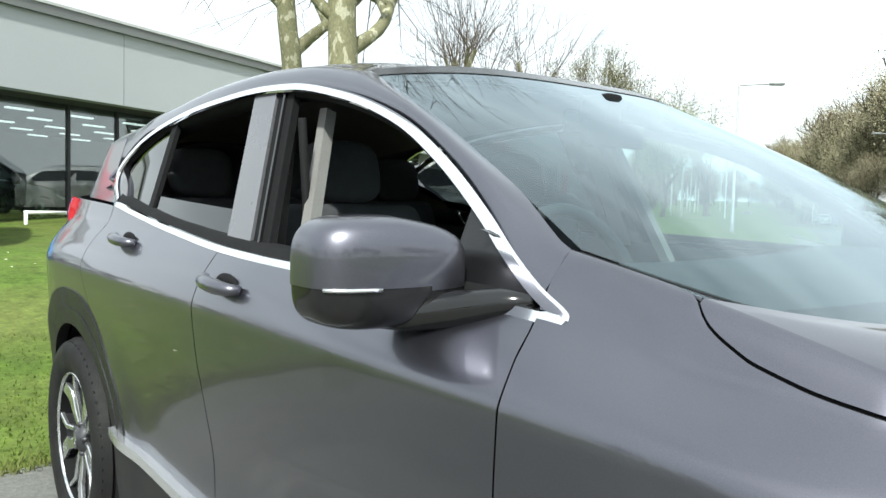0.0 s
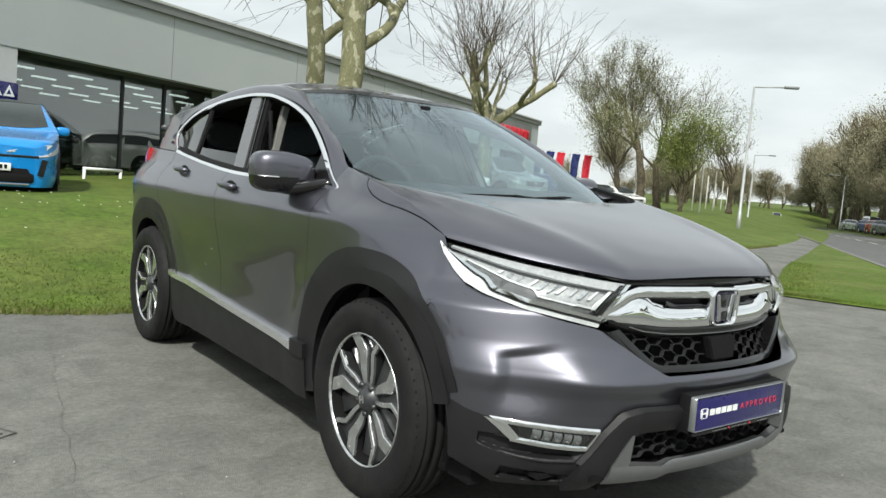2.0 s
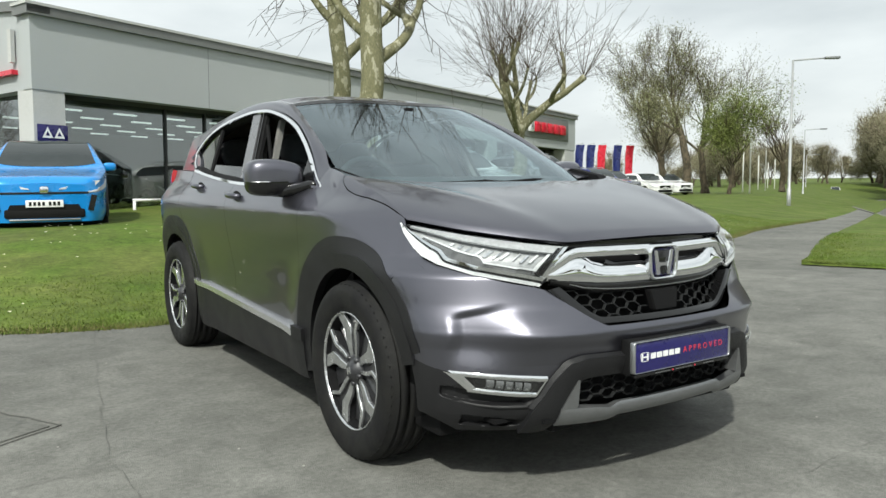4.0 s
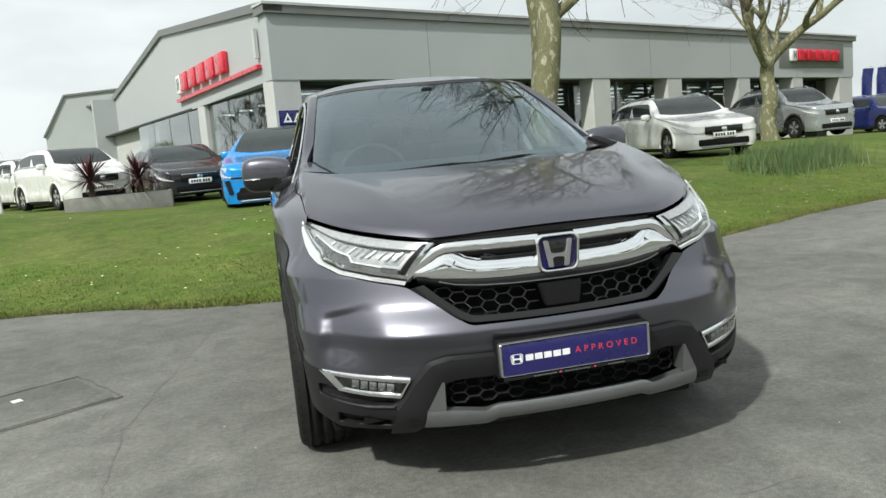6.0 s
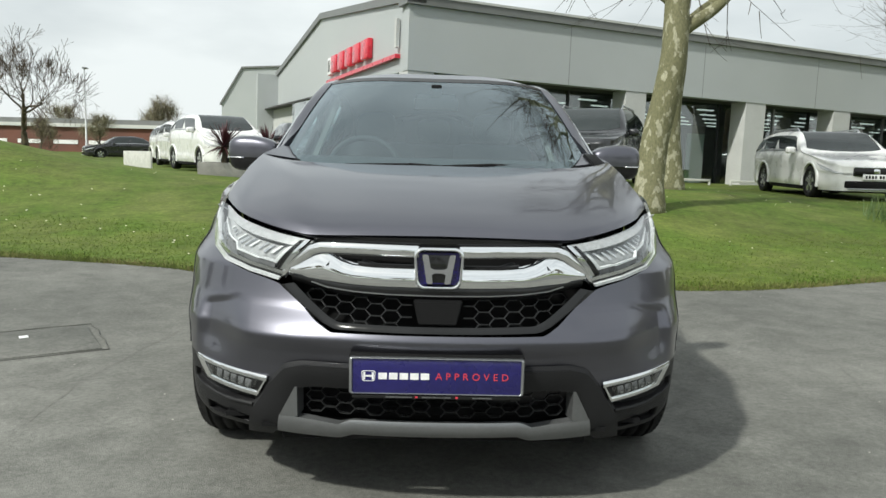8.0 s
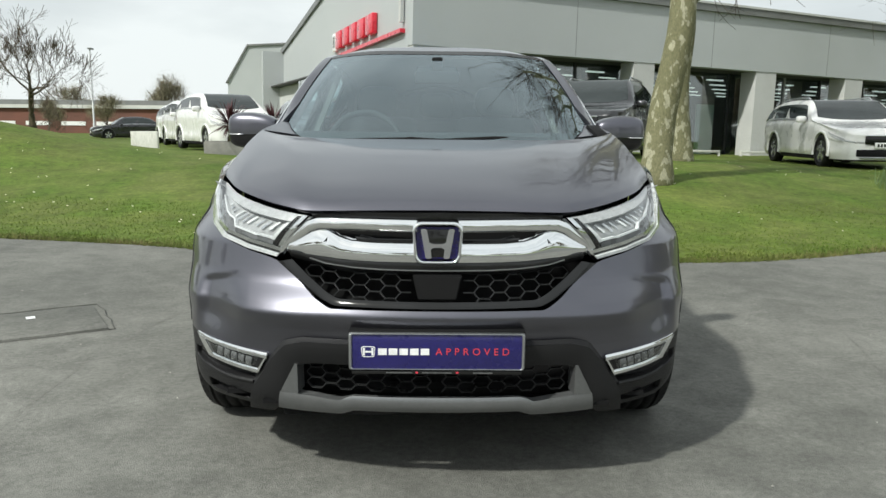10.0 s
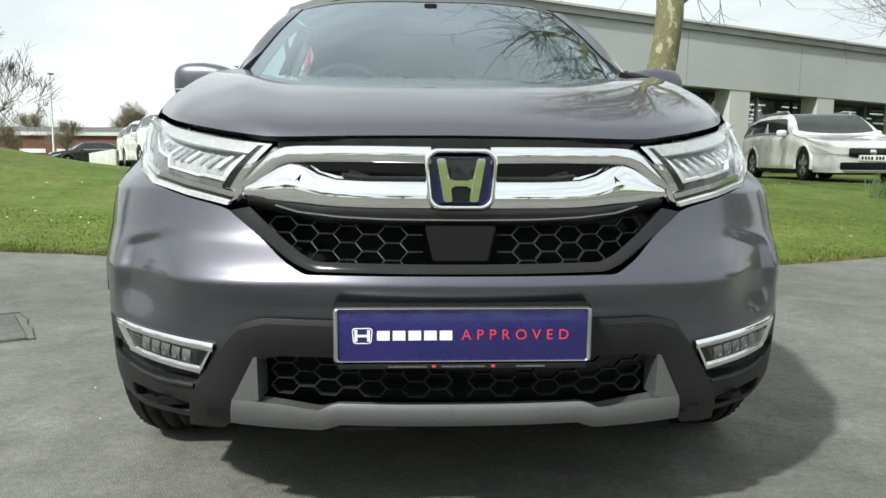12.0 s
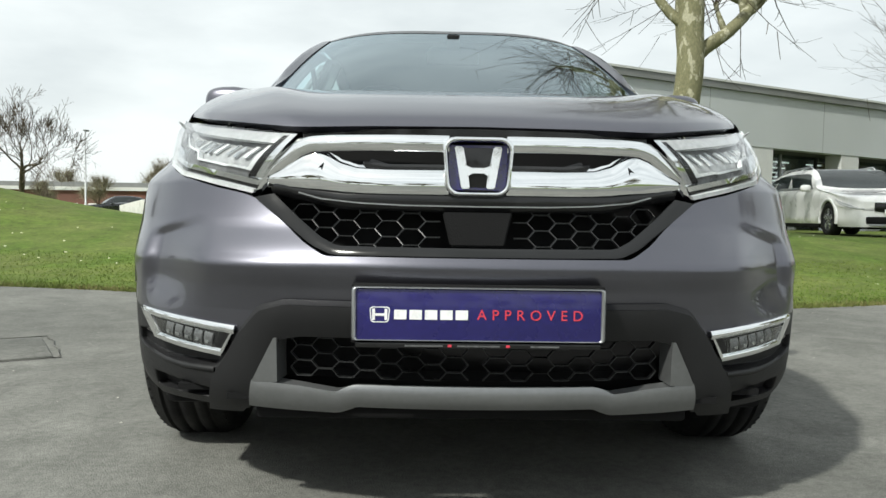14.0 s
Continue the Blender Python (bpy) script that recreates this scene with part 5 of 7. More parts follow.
# wipers
for pts in (((-0.40, 1.085, 1.116), (-0.1, 1.09, 1.122), (0.16, 1.075, 1.112)), ((-0.02, 1.095, 1.116), (0.25, 1.14, 1.128), (0.50, 1.205, 1.126))):
    wb = bmesh.new()
    tube(wb, pts, [0.007, 0.010, 0.006], 6)
    (ax, ay, az), (bx, by, bz) = pts[0], pts[2]
    tube(wb, [(bx * 0.9 + ax * 0.1, by - 0.035, bz - 0.012), ((ax + bx) / 2, (ay + by) / 2 - 0.012, 1.126)], [0.013, 0.008], 6)
    part("wiper", wb, MATTE, car)
for s in (1,):
    wb = bmesh.new()
    prism(wb, [(1.10, 1.10), (1.40, 1.175), (1.36, 1.19), (1.16, 1.15)], 0.70, 0.75, lambda a, b, d: Vector((s * (d + 0.02 * (1.4 - a)), a, b)))
    part("cowl_corner", wb, MATTE, car)
# tail lamps


def tail_pt(u, v):
    y = 4.08 + 0.32 * u
    z = 1.095 + 0.135 * v
    return (0.778 - 0.27 * (y - 4.2) - 0.055 * (v - 0.4) ** 2 + 0.012 * math.sin(math.pi * u), y, z - 0.02 * u)


both("tail_lamp", tail_pt, 12, 10, RED_LENS, 0.0, 0.10, "red tail lamp standing proud of the body")

# ---- cabin
cb = bmesh.new()
box(cb, -0.74, 1.2, 0.34, 0.74, 4.3, 0.40)
part("cabin_floor", cb, DASH, car)
for s in (-1, 1):
    cb = grid(lambda u, v: Vector((s * (0.79 - 0.045 * v), 1.15 + 3.2 * u, 0.38 + 0.71 * v + 0.05 * u)), 12, 4)
    part("door_card", cb, DASH, car)
    cb = grid(lambda u, v: Vector((s * (0.71 - 0.11 * v), 2.40 + 0.07 * u + 0.12 * v, 1.10 + 0.44 * v)), 4, 8)
    part("pillar_trim", cb, TRIM, car, "pale grey pillar lining")
slab.out = Vector((0, 0, -1))
part("headlining", slab(lambda u, v: Vector(((2 * u - 1) * 0.60, 2.18 + 2.2 * v, roof_pt_z((2 * u - 1) * 0.6, 2.18 + 2.2 * v) - 0.05)), 12, 16, 0, 0.01), TRIM, car)
slab.out = Vector((0, -1, 0))
part("dashboard", grid(lambda u, v: Vector(((2 * u - 1) * 0.78, 1.16 + 0.62 * v + 0.13 * abs(2 * u - 1) ** 2, 1.115 + 0.035 * math.sin(math.pi * v) - 0.50 * ss((v - 0.82) / 0.18))), 20, 20), DASH, car)


def seat(x, y, wide, name):
    st = new(name)
    st.parent = car
    b = bmesh.new()
    box(b, x - wide, y - 0.28, 0.55, x + wide, y + 0.24, 0.72, 0.06, seg=3)
    part("seat_cushion", b, CLOTH, st)
    b = bmesh.new()
    box(b, x - wide * 0.96, -0.07, 0.0, x + wide * 0.96, 0.07, 0.60, 0.06, m=Matrix.Translation((0, y + 0.25, 0.66)) @ Matrix.Rotation(radians(-17), 4, "X"), seg=3)
    part("seat_back", b, CLOTH, st)
    k = 1 if wide < 0.4 else 3
    for i in range(k):
        xx = x + (i - (k - 1) / 2) * 0.46
        b = bmesh.new()
        bmesh.ops.create_uvsphere(b, u_segments=20, v_segments=14, radius=1)
        for v in b.verts:
            q = [math.copysign(abs(c) ** 0.6, c) for c in v.co]
            v.co = Vector((xx + q[0] * 0.125, y + 0.455 + q[1] * 0.05 + q[2] * 0.02, 1.335 + q[2] * 0.095))
        part("head_restraint", b, CLOTH, st)
        b = bmesh.new()
        for dx in (-0.05, 0.05):
            tube(b, [(xx + dx, y + 0.42, 1.22), (xx + dx, y + 0.45, 1.30)], 0.007, 6)
        part("restraint_post", b, CHROME, st)


seat(-0.37, 2.22, 0.26, "front_seat")
seat(0.37, 2.22, 0.26, "front_seat")
seat(0.0, 3.10, 0.66, "rear_seat")
sw = bmesh.new()
ring_m = Matrix.Translation((-0.37, 1.72, 1.075)) @ Matrix.Rotation(radians(68), 4, "X")
tube(sw, [ring_m @ Vector((0.185 * math.cos(a), 0.185 * math.sin(a), 0)) for a in np.linspace(0, 2 * math.pi, 37)], 0.015, 8, cap=False)
for a in (0.1, math.pi - 0.1, 1.5 * math.pi):
    tube(sw, [ring_m @ Vector((0.0, 0, -0.03)), ring_m @ Vector((0.18 * math.cos(a), 0.18 * math.sin(a), 0))], [0.05, 0.014], 8)
part("steering_wheel", sw, DASH, car)
mb = bmesh.new()
box(mb, -0.11, 2.00, 1.44, 0.11, 2.03, 1.50, 0.012)
part("rear_view_mirror", mb, BLACK, car)
bt = bmesh.new()
tube(bt, [(-0.70, 2.33, 1.45), (-0.66, 2.36, 1.1), (-0.62, 2.38, 0.8)], 0.012, 4)
part("seat_belt", bt, MATTE, car)


# ---- the showroom ----
CLADDING = mat("light grey cladding sheet", (0.43, 0.45, 0.455), 0.55, 0.1, (0.405, 0.425, 0.43), 0.5, 0.05, 40, fine=0.03)
CAPPING = mat("mid grey metal capping", (0.20, 0.205, 0.20), 0.45, 0.3, (0.17, 0.175, 0.17), 2)
COLUMN = mat("painted render column", (0.50, 0.505, 0.495), 0.8, 0, (0.46, 0.465, 0.455), 1.5, 0.15, 60)
SOFFIT = mat("dark soffit board", (0.06, 0.06, 0.06), 0.7, 0, (0.05, 0.05, 0.05), 2)
ALU = mat("anodised window bar", (0.30, 0.305, 0.31), 0.4, 0.6, (0.25, 0.255, 0.26), 6)
DARK_ALU = mat("dark window bar", (0.04, 0.042, 0.045), 0.45, 0.3, (0.03, 0.032, 0.034), 6)
SIGN_RED = mat("red sign acrylic", (0.62, 0.02, 0.045), 0.3, 0, (0.52, 0.015, 0.035), 4, coat=0.3)
SHOPFLOOR = mat("showroom floor tile", (0.15, 0.145, 0.14), 0.25, 0, (0.12, 0.118, 0.112), 2)
# inner wall and ceiling: the room's dimness is put into this dark colour
SHOPWALL = mat("showroom wall darkened for shade", (0.10, 0.10, 0.105), 0.8, 0, (0.075, 0.075, 0.08), 0.8)
TUBE_LIGHT = emit("showroom light tube", (1.0, 0.98, 0.94), 0.9)
PANEL = mat("pale green board", (0.42, 0.55, 0.50), 0.5, 0, (0.38, 0.50, 0.46), 2)
B = pose(-0.599, 16.492, 0, -0.8, 0.9, 0) @ pose(0, 0, 0, 0, 0, 22.74)
LEN, DEEP, SOF, EAVE, RIDGE, REC = 27.66, 19.9, 3.15, 4.92, 6.06, 1.1
FLOOR_Z = 0.12
showroom = thing("showroom", "grey clad car showroom with glass under a deep fascia", "building", B)


def bpart(name, material, *boxes, label="", bevel=0.0, parent=None):
    bm = bmesh.new()
    for b in boxes:
        box(bm, *b, bevel)
    return part(name, bm, material, parent or showroom, label)


# fascia to the road, fascia to the side with its low gable
bpart("fascia", CLADDING, (0, 0, SOF, LEN, 0.35, EAVE - 0.22))
bpart("fascia_capping", CAPPING, (-0.10, -0.10, EAVE - 0.22, LEN + 0.1, 0.5, EAVE - 0.03), label="mid grey roof edge capping")
bpart("fascia_capping", COLUMN, (-0.13, -0.13, EAVE - 0.03, LEN + 0.13, 0.5, EAVE + 0.03), label="pale roof edge flashing")
for k in range(1, 6):
    bpart("fascia_joint", CAPPING, (LEN * k / 6 - 0.006, -0.003, SOF, LEN * k / 6 + 0.006, 0.01, EAVE - 0.22))
gable = bmesh.new()
prism(gable, [(0.36, SOF), (DEEP, SOF), (DEEP, EAVE), (DEEP / 2, RIDGE), (0.36, EAVE)], 0.0, 0.35, lambda a, b, d: Vector((d + 0.05 * a, a, b)))
part("gable_fascia", gable, CLADDING, showroom)
for a0, z0, a1, z1 in ((-0.1, EAVE - 0.02, DEEP / 2, RIDGE), (DEEP / 2, RIDGE, DEEP + 0.1, EAVE - 0.02)):
    cp = bmesh.new()
    prism(cp, [(a0, z0 - 0.16), (a1, z1 - 0.16), (a1, z1 + 0.05), (a0, z0 + 0.05)], -0.09, 0.4, lambda a, b, d: Vector((d + 0.05 * a, a, b)))
    part("gable_capping", cp, CAPPING, showroom)
    rf = bmesh.new()
    prism(rf, [(a0, z0), (a1, z1), (a1, z1 + 0.04), (a0, z0 + 0.04)], 0.38, LEN, lambda a, b, d: Vector((d + 0.05 * a * (1 - d / LEN), a, b)))
    part("roof", rf, CAPPING, showroom)
bpart("soffit", SOFFIT, (0.36, 0.36, SOF, LEN, REC + 0.3, SOF + 0.06), (0.36, 0.36, SOF, REC + 0.3, DEEP, SOF + 0.06))
# end and back walls, floor, ceiling
bpart("end_wall", CLADDING, (LEN - 0.3, 0.36, 0, LEN, DEEP, EAVE - 0.1))
bpart("back_wall", CLADDING, (0, DEEP - 0.3, 0, LEN - 0.31, DEEP, EAVE - 0.1))
bpart("floor_slab", SHOPFLOOR, (REC, REC, FLOOR_Z - 0.4, LEN - 0.31, DEEP - 0.31, FLOOR_Z + 0.3))
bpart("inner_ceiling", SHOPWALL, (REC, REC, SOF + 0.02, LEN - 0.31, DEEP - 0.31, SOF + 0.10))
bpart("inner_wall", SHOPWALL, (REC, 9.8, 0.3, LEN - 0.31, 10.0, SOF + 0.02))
# columns under the fascia
cols = [(0.0, 0.72), (6.5, 0.72), (10.95, 0.82), (14.7, 0.8), (18.9, 0.8), (22.7, 0.8), (26.45, 1.15)]
for x, w in cols:
    bpart("column", COLUMN, (x + 0.02, 0.02, 0.1, x + w, 0.62, SOF - 0.002))
for y, w in ((5.9, 0.62), (12.1, 0.55)):
    bpart("column", COLUMN, (0.02 + 0.05 * y, y, 0.1, 0.5 + 0.05 * y, y + w, SOF - 0.002))
bpart("side_wall", COLUMN, (0.78, 14.2, 0.0, 1.08, DEEP, SOF - 0.002))
bpart("plinth", COLUMN, (REC - 0.05, REC - 0.05, 0.1, LEN - 0.31, REC + 0.1, FLOOR_Z + 0.32), (REC - 0.05, REC + 0.1, 0.1, REC + 0.1, 14.2, FLOOR_Z + 0.32))
# glazing bars and panes along the road and along the side
xs = [REC, 4.07, 5.35, 7.2, 9.17, 11.0, 13.3, 14.9, 16.9, 18.6, 20.3, 22.2, 24.2, 26.5]
for i, x in enumerate(xs):
    bpart("window_bar", DARK_ALU if i % 3 else ALU, (x - 0.035, REC + 0.0, FLOOR_Z + 0.32, x + 0.035, REC + 0.09, SOF - 0.002))
for x0, x1 in zip(xs, xs[1:]):
    w = bpart("window_pane", SHOP_GLASS, (x0 + 0.037, REC + 0.04, FLOOR_Z + 0.33, x1 - 0.037, REC + 0.05, SOF - 0.004))
    w.visible_shadow = False
bpart("window_bar", DARK_ALU, (REC, REC - 0.01, FLOOR_Z + 0.30, LEN - 0.3, REC + 0.1, FLOOR_Z + 0.37))
ys = [REC, 2.6, 4.2, 5.8, 7.9, 10.0, 12.0, 14.15]
for y in ys[1:]:
    bpart("window_bar", ALU, (REC - 0.7 + 0.05 * y, y - 0.035, FLOOR_Z + 0.1, REC - 0.6 + 0.05 * y, y + 0.035, SOF - 0.002))
for y0, y1 in zip(ys, ys[1:]):
    w = bpart("window_pane", SHOP_GLASS, (REC - 0.66, y0 + 0.037, FLOOR_Z + 0.1, REC - 0.65, y1 - 0.037, SOF - 0.004))
    w.visible_shadow = False
# rows of lit fittings inside
for i in range(16):
    for j in range(5):
        x, y = 1.8 + i * 1.56, 2.2 + j * 1.56
        bpart("light_fitting", TUBE_LIGHT, (x, y, SOF - 0.12, x + 0.62, y + 0.12, SOF - 0.08))
# entrance: a white leaning panel behind the glass and rails outside
bpart("leaning_panel", PANEL, (10.05, REC + 0.3, FLOOR_Z + 0.31, 10.72, REC + 0.36, 2.2))


# signs: the lettering is a brand, so plain blocks of its size and colour
def sign(m, n, w, h, gap, name, with_board):
    sg = thing(name, "red raised letters on the grey fascia with a white badge", "sign", m)
    mk = part("sign_badge", box(bmesh.new(), 0, -0.12, 0, h * 0.95, 0, h, 0.05), WHITE, sg)
    mk2 = bmesh.new()
    for x0, x1, z0, z1 in ((0.28, 0.40, 0.2, 0.82), (0.58, 0.70, 0.2, 0.82), (0.40, 0.58, 0.44, 0.56)):
        box(mk2, h * x0, -0.135, h * z0, h * x1, -0.121, h * z1)
    part("sign_mark", mk2, CAPPING, mk)
    for k in range(n):
        x0 = h * 1.12 + k * (w + gap)
        part("sign_letter", box(bmesh.new(), x0, -0.16, 0.03, x0 + w, 0, h * 0.97, 0.03), SIGN_RED, sg)
    if with_board:
        part("sign_board", box(bmesh.new(), -0.68, 0.0, -0.25, h * 1.12 + n * (w + gap) + 0.5, 0.03, h + 0.3, 0.01), CAPPING, sg)
    return sg


sign(B @ pose(0.41, 8.35, 3.74, 0, 0, -92.9), 5, 0.76, 0.60, 0.20, "fascia_sign", False)
sign(B @ pose(22.4, -0.034, 3.78, 0, 0, 0), 5, 0.56, 0.50, 0.10, "fascia_sign", True)
part("sign_bar", prism(bmesh.new(), [(0.59, 3.49), (8.4, 3.49), (8.4, 3.59), (0.59, 3.59)], -0.14, -0.002, lambda a, b, d: Vector((d + 0.05 * a, a, b))), SIGN_RED, showroom, "long red light bar under the sign")
bpart("fascia_post", COLUMN, (-0.09, 0.62, 3.75, -0.002, 0.76, 4.45))


# blue notice with two white triangles on the corner column
test_sign = thing("test_sign", "blue notice with two white triangles on the corner column", "sign", B @ pose(0.08, 0.0, 2.06))
part("board", box(bmesh.new(), 0, -0.02, 0, 0.66, 0.014, 0.36, 0.004), PLATE_BLUE, test_sign)
for x0 in (0.09, 0.35):
    tri = bmesh.new()
    k = 3
    outer = [(x0, 0.07), (x0 + 0.24, 0.07), (x0 + 0.12, 0.31)]
    cxz = (x0 + 0.12, 0.15)
    inner = [(cxz[0] + (a - cxz[0]) * 0.42, cxz[1] + (b - cxz[1]) * 0.42) for a, b in outer]
    for d in (-0.024,):
        o = [tri.verts.new((a, d, b)) for a, b in outer]
        q = [tri.verts.new((a, d, b)) for a, b in inner]
        for i in range(3):
            tri.faces.new((o[i], o[(i + 1) % 3], q[(i + 1) % 3], q[i]))
    part("triangle", tri, WHITE, test_sign, sharp=0)


def low_rail(x0, x1, y):
    r = thing("white_rail", "low white tubular rail in front of the glass", "rail", B, group="white rails")
    part("top_bar", tube(bmesh.new(), [(x0, y, 0.78), (x1, y, 0.78)], 0.035, 8), WHITE, r)
    for x in (x0 + 0.03, x1 - 0.03):
        part("post", tube(bmesh.new(), [(x, y, 0.30), (x, y, 0.76)], 0.035, 8), WHITE, r)


low_rail(2.0, 2.98, -0.45)


# ---- other parked cars ----
def smooth_pts(pts, n):
    """n + 1 points along a rounded line through pts."""
    out = []
    k = len(pts) - 1
    for i in range(n + 1):
        t = i / n * k
        j = min(k - 1, int(t))
        f = t - j
        p0, p1, p2, p3 = (pts[max(0, j - 1)], pts[j], pts[j + 1], pts[min(k, j + 2)])
        out.append(tuple(0.5 * (2 * b + (c - a) * f + (2 * a - 5 * b + 4 * c - d) * f * f + (3 * b - a - 3 * c + d) * f ** 3) for a, b, c, d in zip(p0, p1, p2, p3)))
    return out


def simple_wheel(parent, x, y, r, side):
    ty = bmesh.new()
    m = Matrix.Translation((x, y, r)) @ Matrix.Rotation(0 if side > 0 else math.pi, 4, "Z")
    revolve(ty, [(r * 0.64, 0.07), (r * 0.80, 0.105), (r * 0.95, 0.098), (r, 0.06), (r, -0.08), (r * 0.7, -0.1)], 28, m)
    w = part("wheel", ty, TYRE, parent)
    rb = bmesh.new()
    revolve(rb, [(r * 0.66, 0.085), (r * 0.62, 0.09), (r * 0.58, 0.02), (0.0, 0.02)], 28, m)
    rim = part("rim", rb, ALLOY_DARK, w)
    for k in range(5):
        q = m @ Matrix.Rotation(2 * math.pi * k / 5, 4, "X")
        sp = bmesh.new()
        prism(sp, [(-0.03, 0.03), (0.03, 0.03), (0.055, r * 0.62), (-0.055, r * 0.62)], 0.04, 0.085, lambda a, b, d: q @ Vector((d, a, b)))
        part("rim_spoke", sp, ALLOY, w)


def parked_car(name, label, m, paint, L, W, H, base, over, nose, bonnet, screen0, screen1, tail0, tail1, belt0, belt1, r=0.32, clad=None, roof=None, rails=False, badge_dark=True, jaw=False):
    """Front at y = 0 facing -y. Lengths in metres: over is the front overhang, nose the bonnet's front height, bonnet its rear height."""
    c = thing(name, label, "car", m, group="cars parked round the showroom")
    hw = W / 2
    top = curve((0, nose - 0.10), (0.10, nose), (0.45, nose + 0.05), (screen0, bonnet), (screen0 + (screen1 - screen0) * 0.5, bonnet + (H - bonnet) * 0.60), (screen1, H - 0.03), ((screen1 + tail0) / 2, H), (tail0, H - 0.07), (tail1, belt1 + 0.02), (L, belt1 - 0.12))
    plan = curve((0, 0.66), (0.05, 0.80), (0.18, 0.91), (0.40, 0.97), (0.75, 1.0), (L - 0.7, 1.0), (L - 0.2, 0.93), (L, 0.80))
    beltf = curve((0, nose - 0.16), (0.4, nose - 0.06), (screen0, belt0), (L * 0.75, belt1), (L, belt1 - 0.05))
    lean = 0.36 if not jaw else 0.48

    def section(y):
        w, t, b = hw * plan(y), top(y), beltf(y)
        b = min(b, t - 0.02)
        e = t - 0.05 * min(1, (t - b) / 0.3)
        pts = [(w * 0.93, 0.20), (w * 0.985, 0.34), (w * 0.985, 0.55), (w, b - 0.13), (w * 0.965, b), (w * 0.965 - lean * (e - b), e), (w * 0.55 - 0.1 * (e - b), t - 0.006), (0, t)]
        return smooth_pts(pts, 28)

    ys = sorted(set([0, 0.03, 0.08, 0.15, 0.25] + list(np.linspace(0.35, L - 0.3, 44)) + [L - 0.2, L - 0.1, L - 0.03, L]))
    secs = [section(y) for y in ys]

    def at(y, k):
        """Point on the skin: k counts section points from sill to roof middle, 0..28."""
        sec = section(y)
        j = min(27, int(k))
        f = k - j
        return Vector((sec[j][0] + (sec[j + 1][0] - sec[j][0]) * f, y, sec[j][1] + (sec[j + 1][1] - sec[j][1]) * f))

    bm = bmesh.new()
    for s in (-1, 1):
        vs = [[bm.verts.new((s * x, y, z)) for x, z in sec] for y, sec in zip(ys, secs)]
        for i in range(len(ys) - 1):
            for j in range(28):
                yc, zc = (ys[i] + ys[i + 1]) / 2, (vs[i][j].co.z + vs[i][j + 1].co.z) / 2
                if math.hypot(yc - over, zc - r) < r + 0.05 or math.hypot(yc - over - base, zc - r) < r + 0.05:
                    continue
                bm.faces.new((vs[i][j], vs[i + 1][j], vs[i + 1][j + 1], vs[i][j + 1]))
        for row in (vs[0], vs[-1]):
            mid = [bm.verts.new((0, row[0].co.y, v.co.z)) for v in row[:-1]]
            for j in range(27):
                bm.faces.new((row[j], row[j + 1], mid[j + 1], mid[j]))
    bmesh.ops.remove_doubles(bm, verts=bm.verts, dist=0.0005)
    bmesh.ops.recalc_face_normals(bm, faces=bm.faces)
    part("body", bm, paint, c)

    def patch(pname, y0, y1, k0, k1, material, off=0.006, thick=0.02, nu=10, nv=6, sides=(-1, 1), skew=0.0, plabel=""):
        for s in sides:
            slab.out = Vector((s, -0.3, 0.4))

            def fn(u, v):
                y = y0 + (y1 - y0) * u
                y += skew * (v - 0.5)
                p = at(max(0, min(L, y)), k0 + (k1 - k0) * v)
                return Vector((s * p.x, p.y, p.z))
            part(pname, slab(fn, nu, nv, off, thick), material, c, plabel)
        slab.out = Vector((0, -1, 0))

    # glass: windscreen, two side panes and a small rear one a side
    slab.out = Vector((0, -0.5, 1))

    def scr(u, v):
        s = -1 if u < 0.5 else 1
        a = abs(2 * u - 1)
        y = screen0 + 0.06 + (screen1 - screen0 - 0.10) * v + 0.10 * a * a * (1 - v * 0.6)
        p = at(y, 28 - 6.7 * a)
        return Vector((s * p.x, p.y, p.z))
    part("windscreen", slab(scr, 24, 10, 0.006, 0.01), CAR_GLASS, c)
    slab.out = Vector((0, -1, 0))
    if roof:
        slab.out = Vector((0, 0, 1))

        def rf(u, v):
            s = -1 if u < 0.5 else 1
            p = at(screen1 + (tail0 + 0.1 - screen1) * v, 28 - 8.4 * abs(2 * u - 1))
            return Vector((s * p.x, p.y, p.z))
        part("roof_panel", slab(rf, 24, 12, 0.004, 0.01), roof, c)
        slab.out = Vector((0, -1, 0))
    mid = (screen0 + tail1) / 2 + 0.05
    patch("side_window", screen0 + 0.50, mid - 0.05, 16.6, 19.3, CAR_GLASS, skew=0.35)
    patch("side_window", mid + 0.05, mid + 0.85, 16.6, 19.3, CAR_GLASS)
    patch("side_window", mid + 0.92, min(tail1 - 0.12, mid + 1.5), 16.8, 19.0, CAR_GLASS, skew=-0.25)
    patch("window_trim", screen0 + 0.36, min(tail1 - 0.1, mid + 1.5), 16.1, 16.45, SATIN if badge_dark else CHROME, 0.008)
    # front: lamps, grille, intake, plate
    patch("headlamp", 0.03, 0.50, 13.0, 14.7, LAMP_GREY, 0.010, 0.03, nu=14, skew=0.22, plabel="clear headlamp")
    patch("headlamp_core", 0.08, 0.40, 13.3, 14.0, WHITE_LENS, 0.014, 0.02, nu=12, skew=0.18)
    zl = nose - 0.10
    fb = bmesh.new()
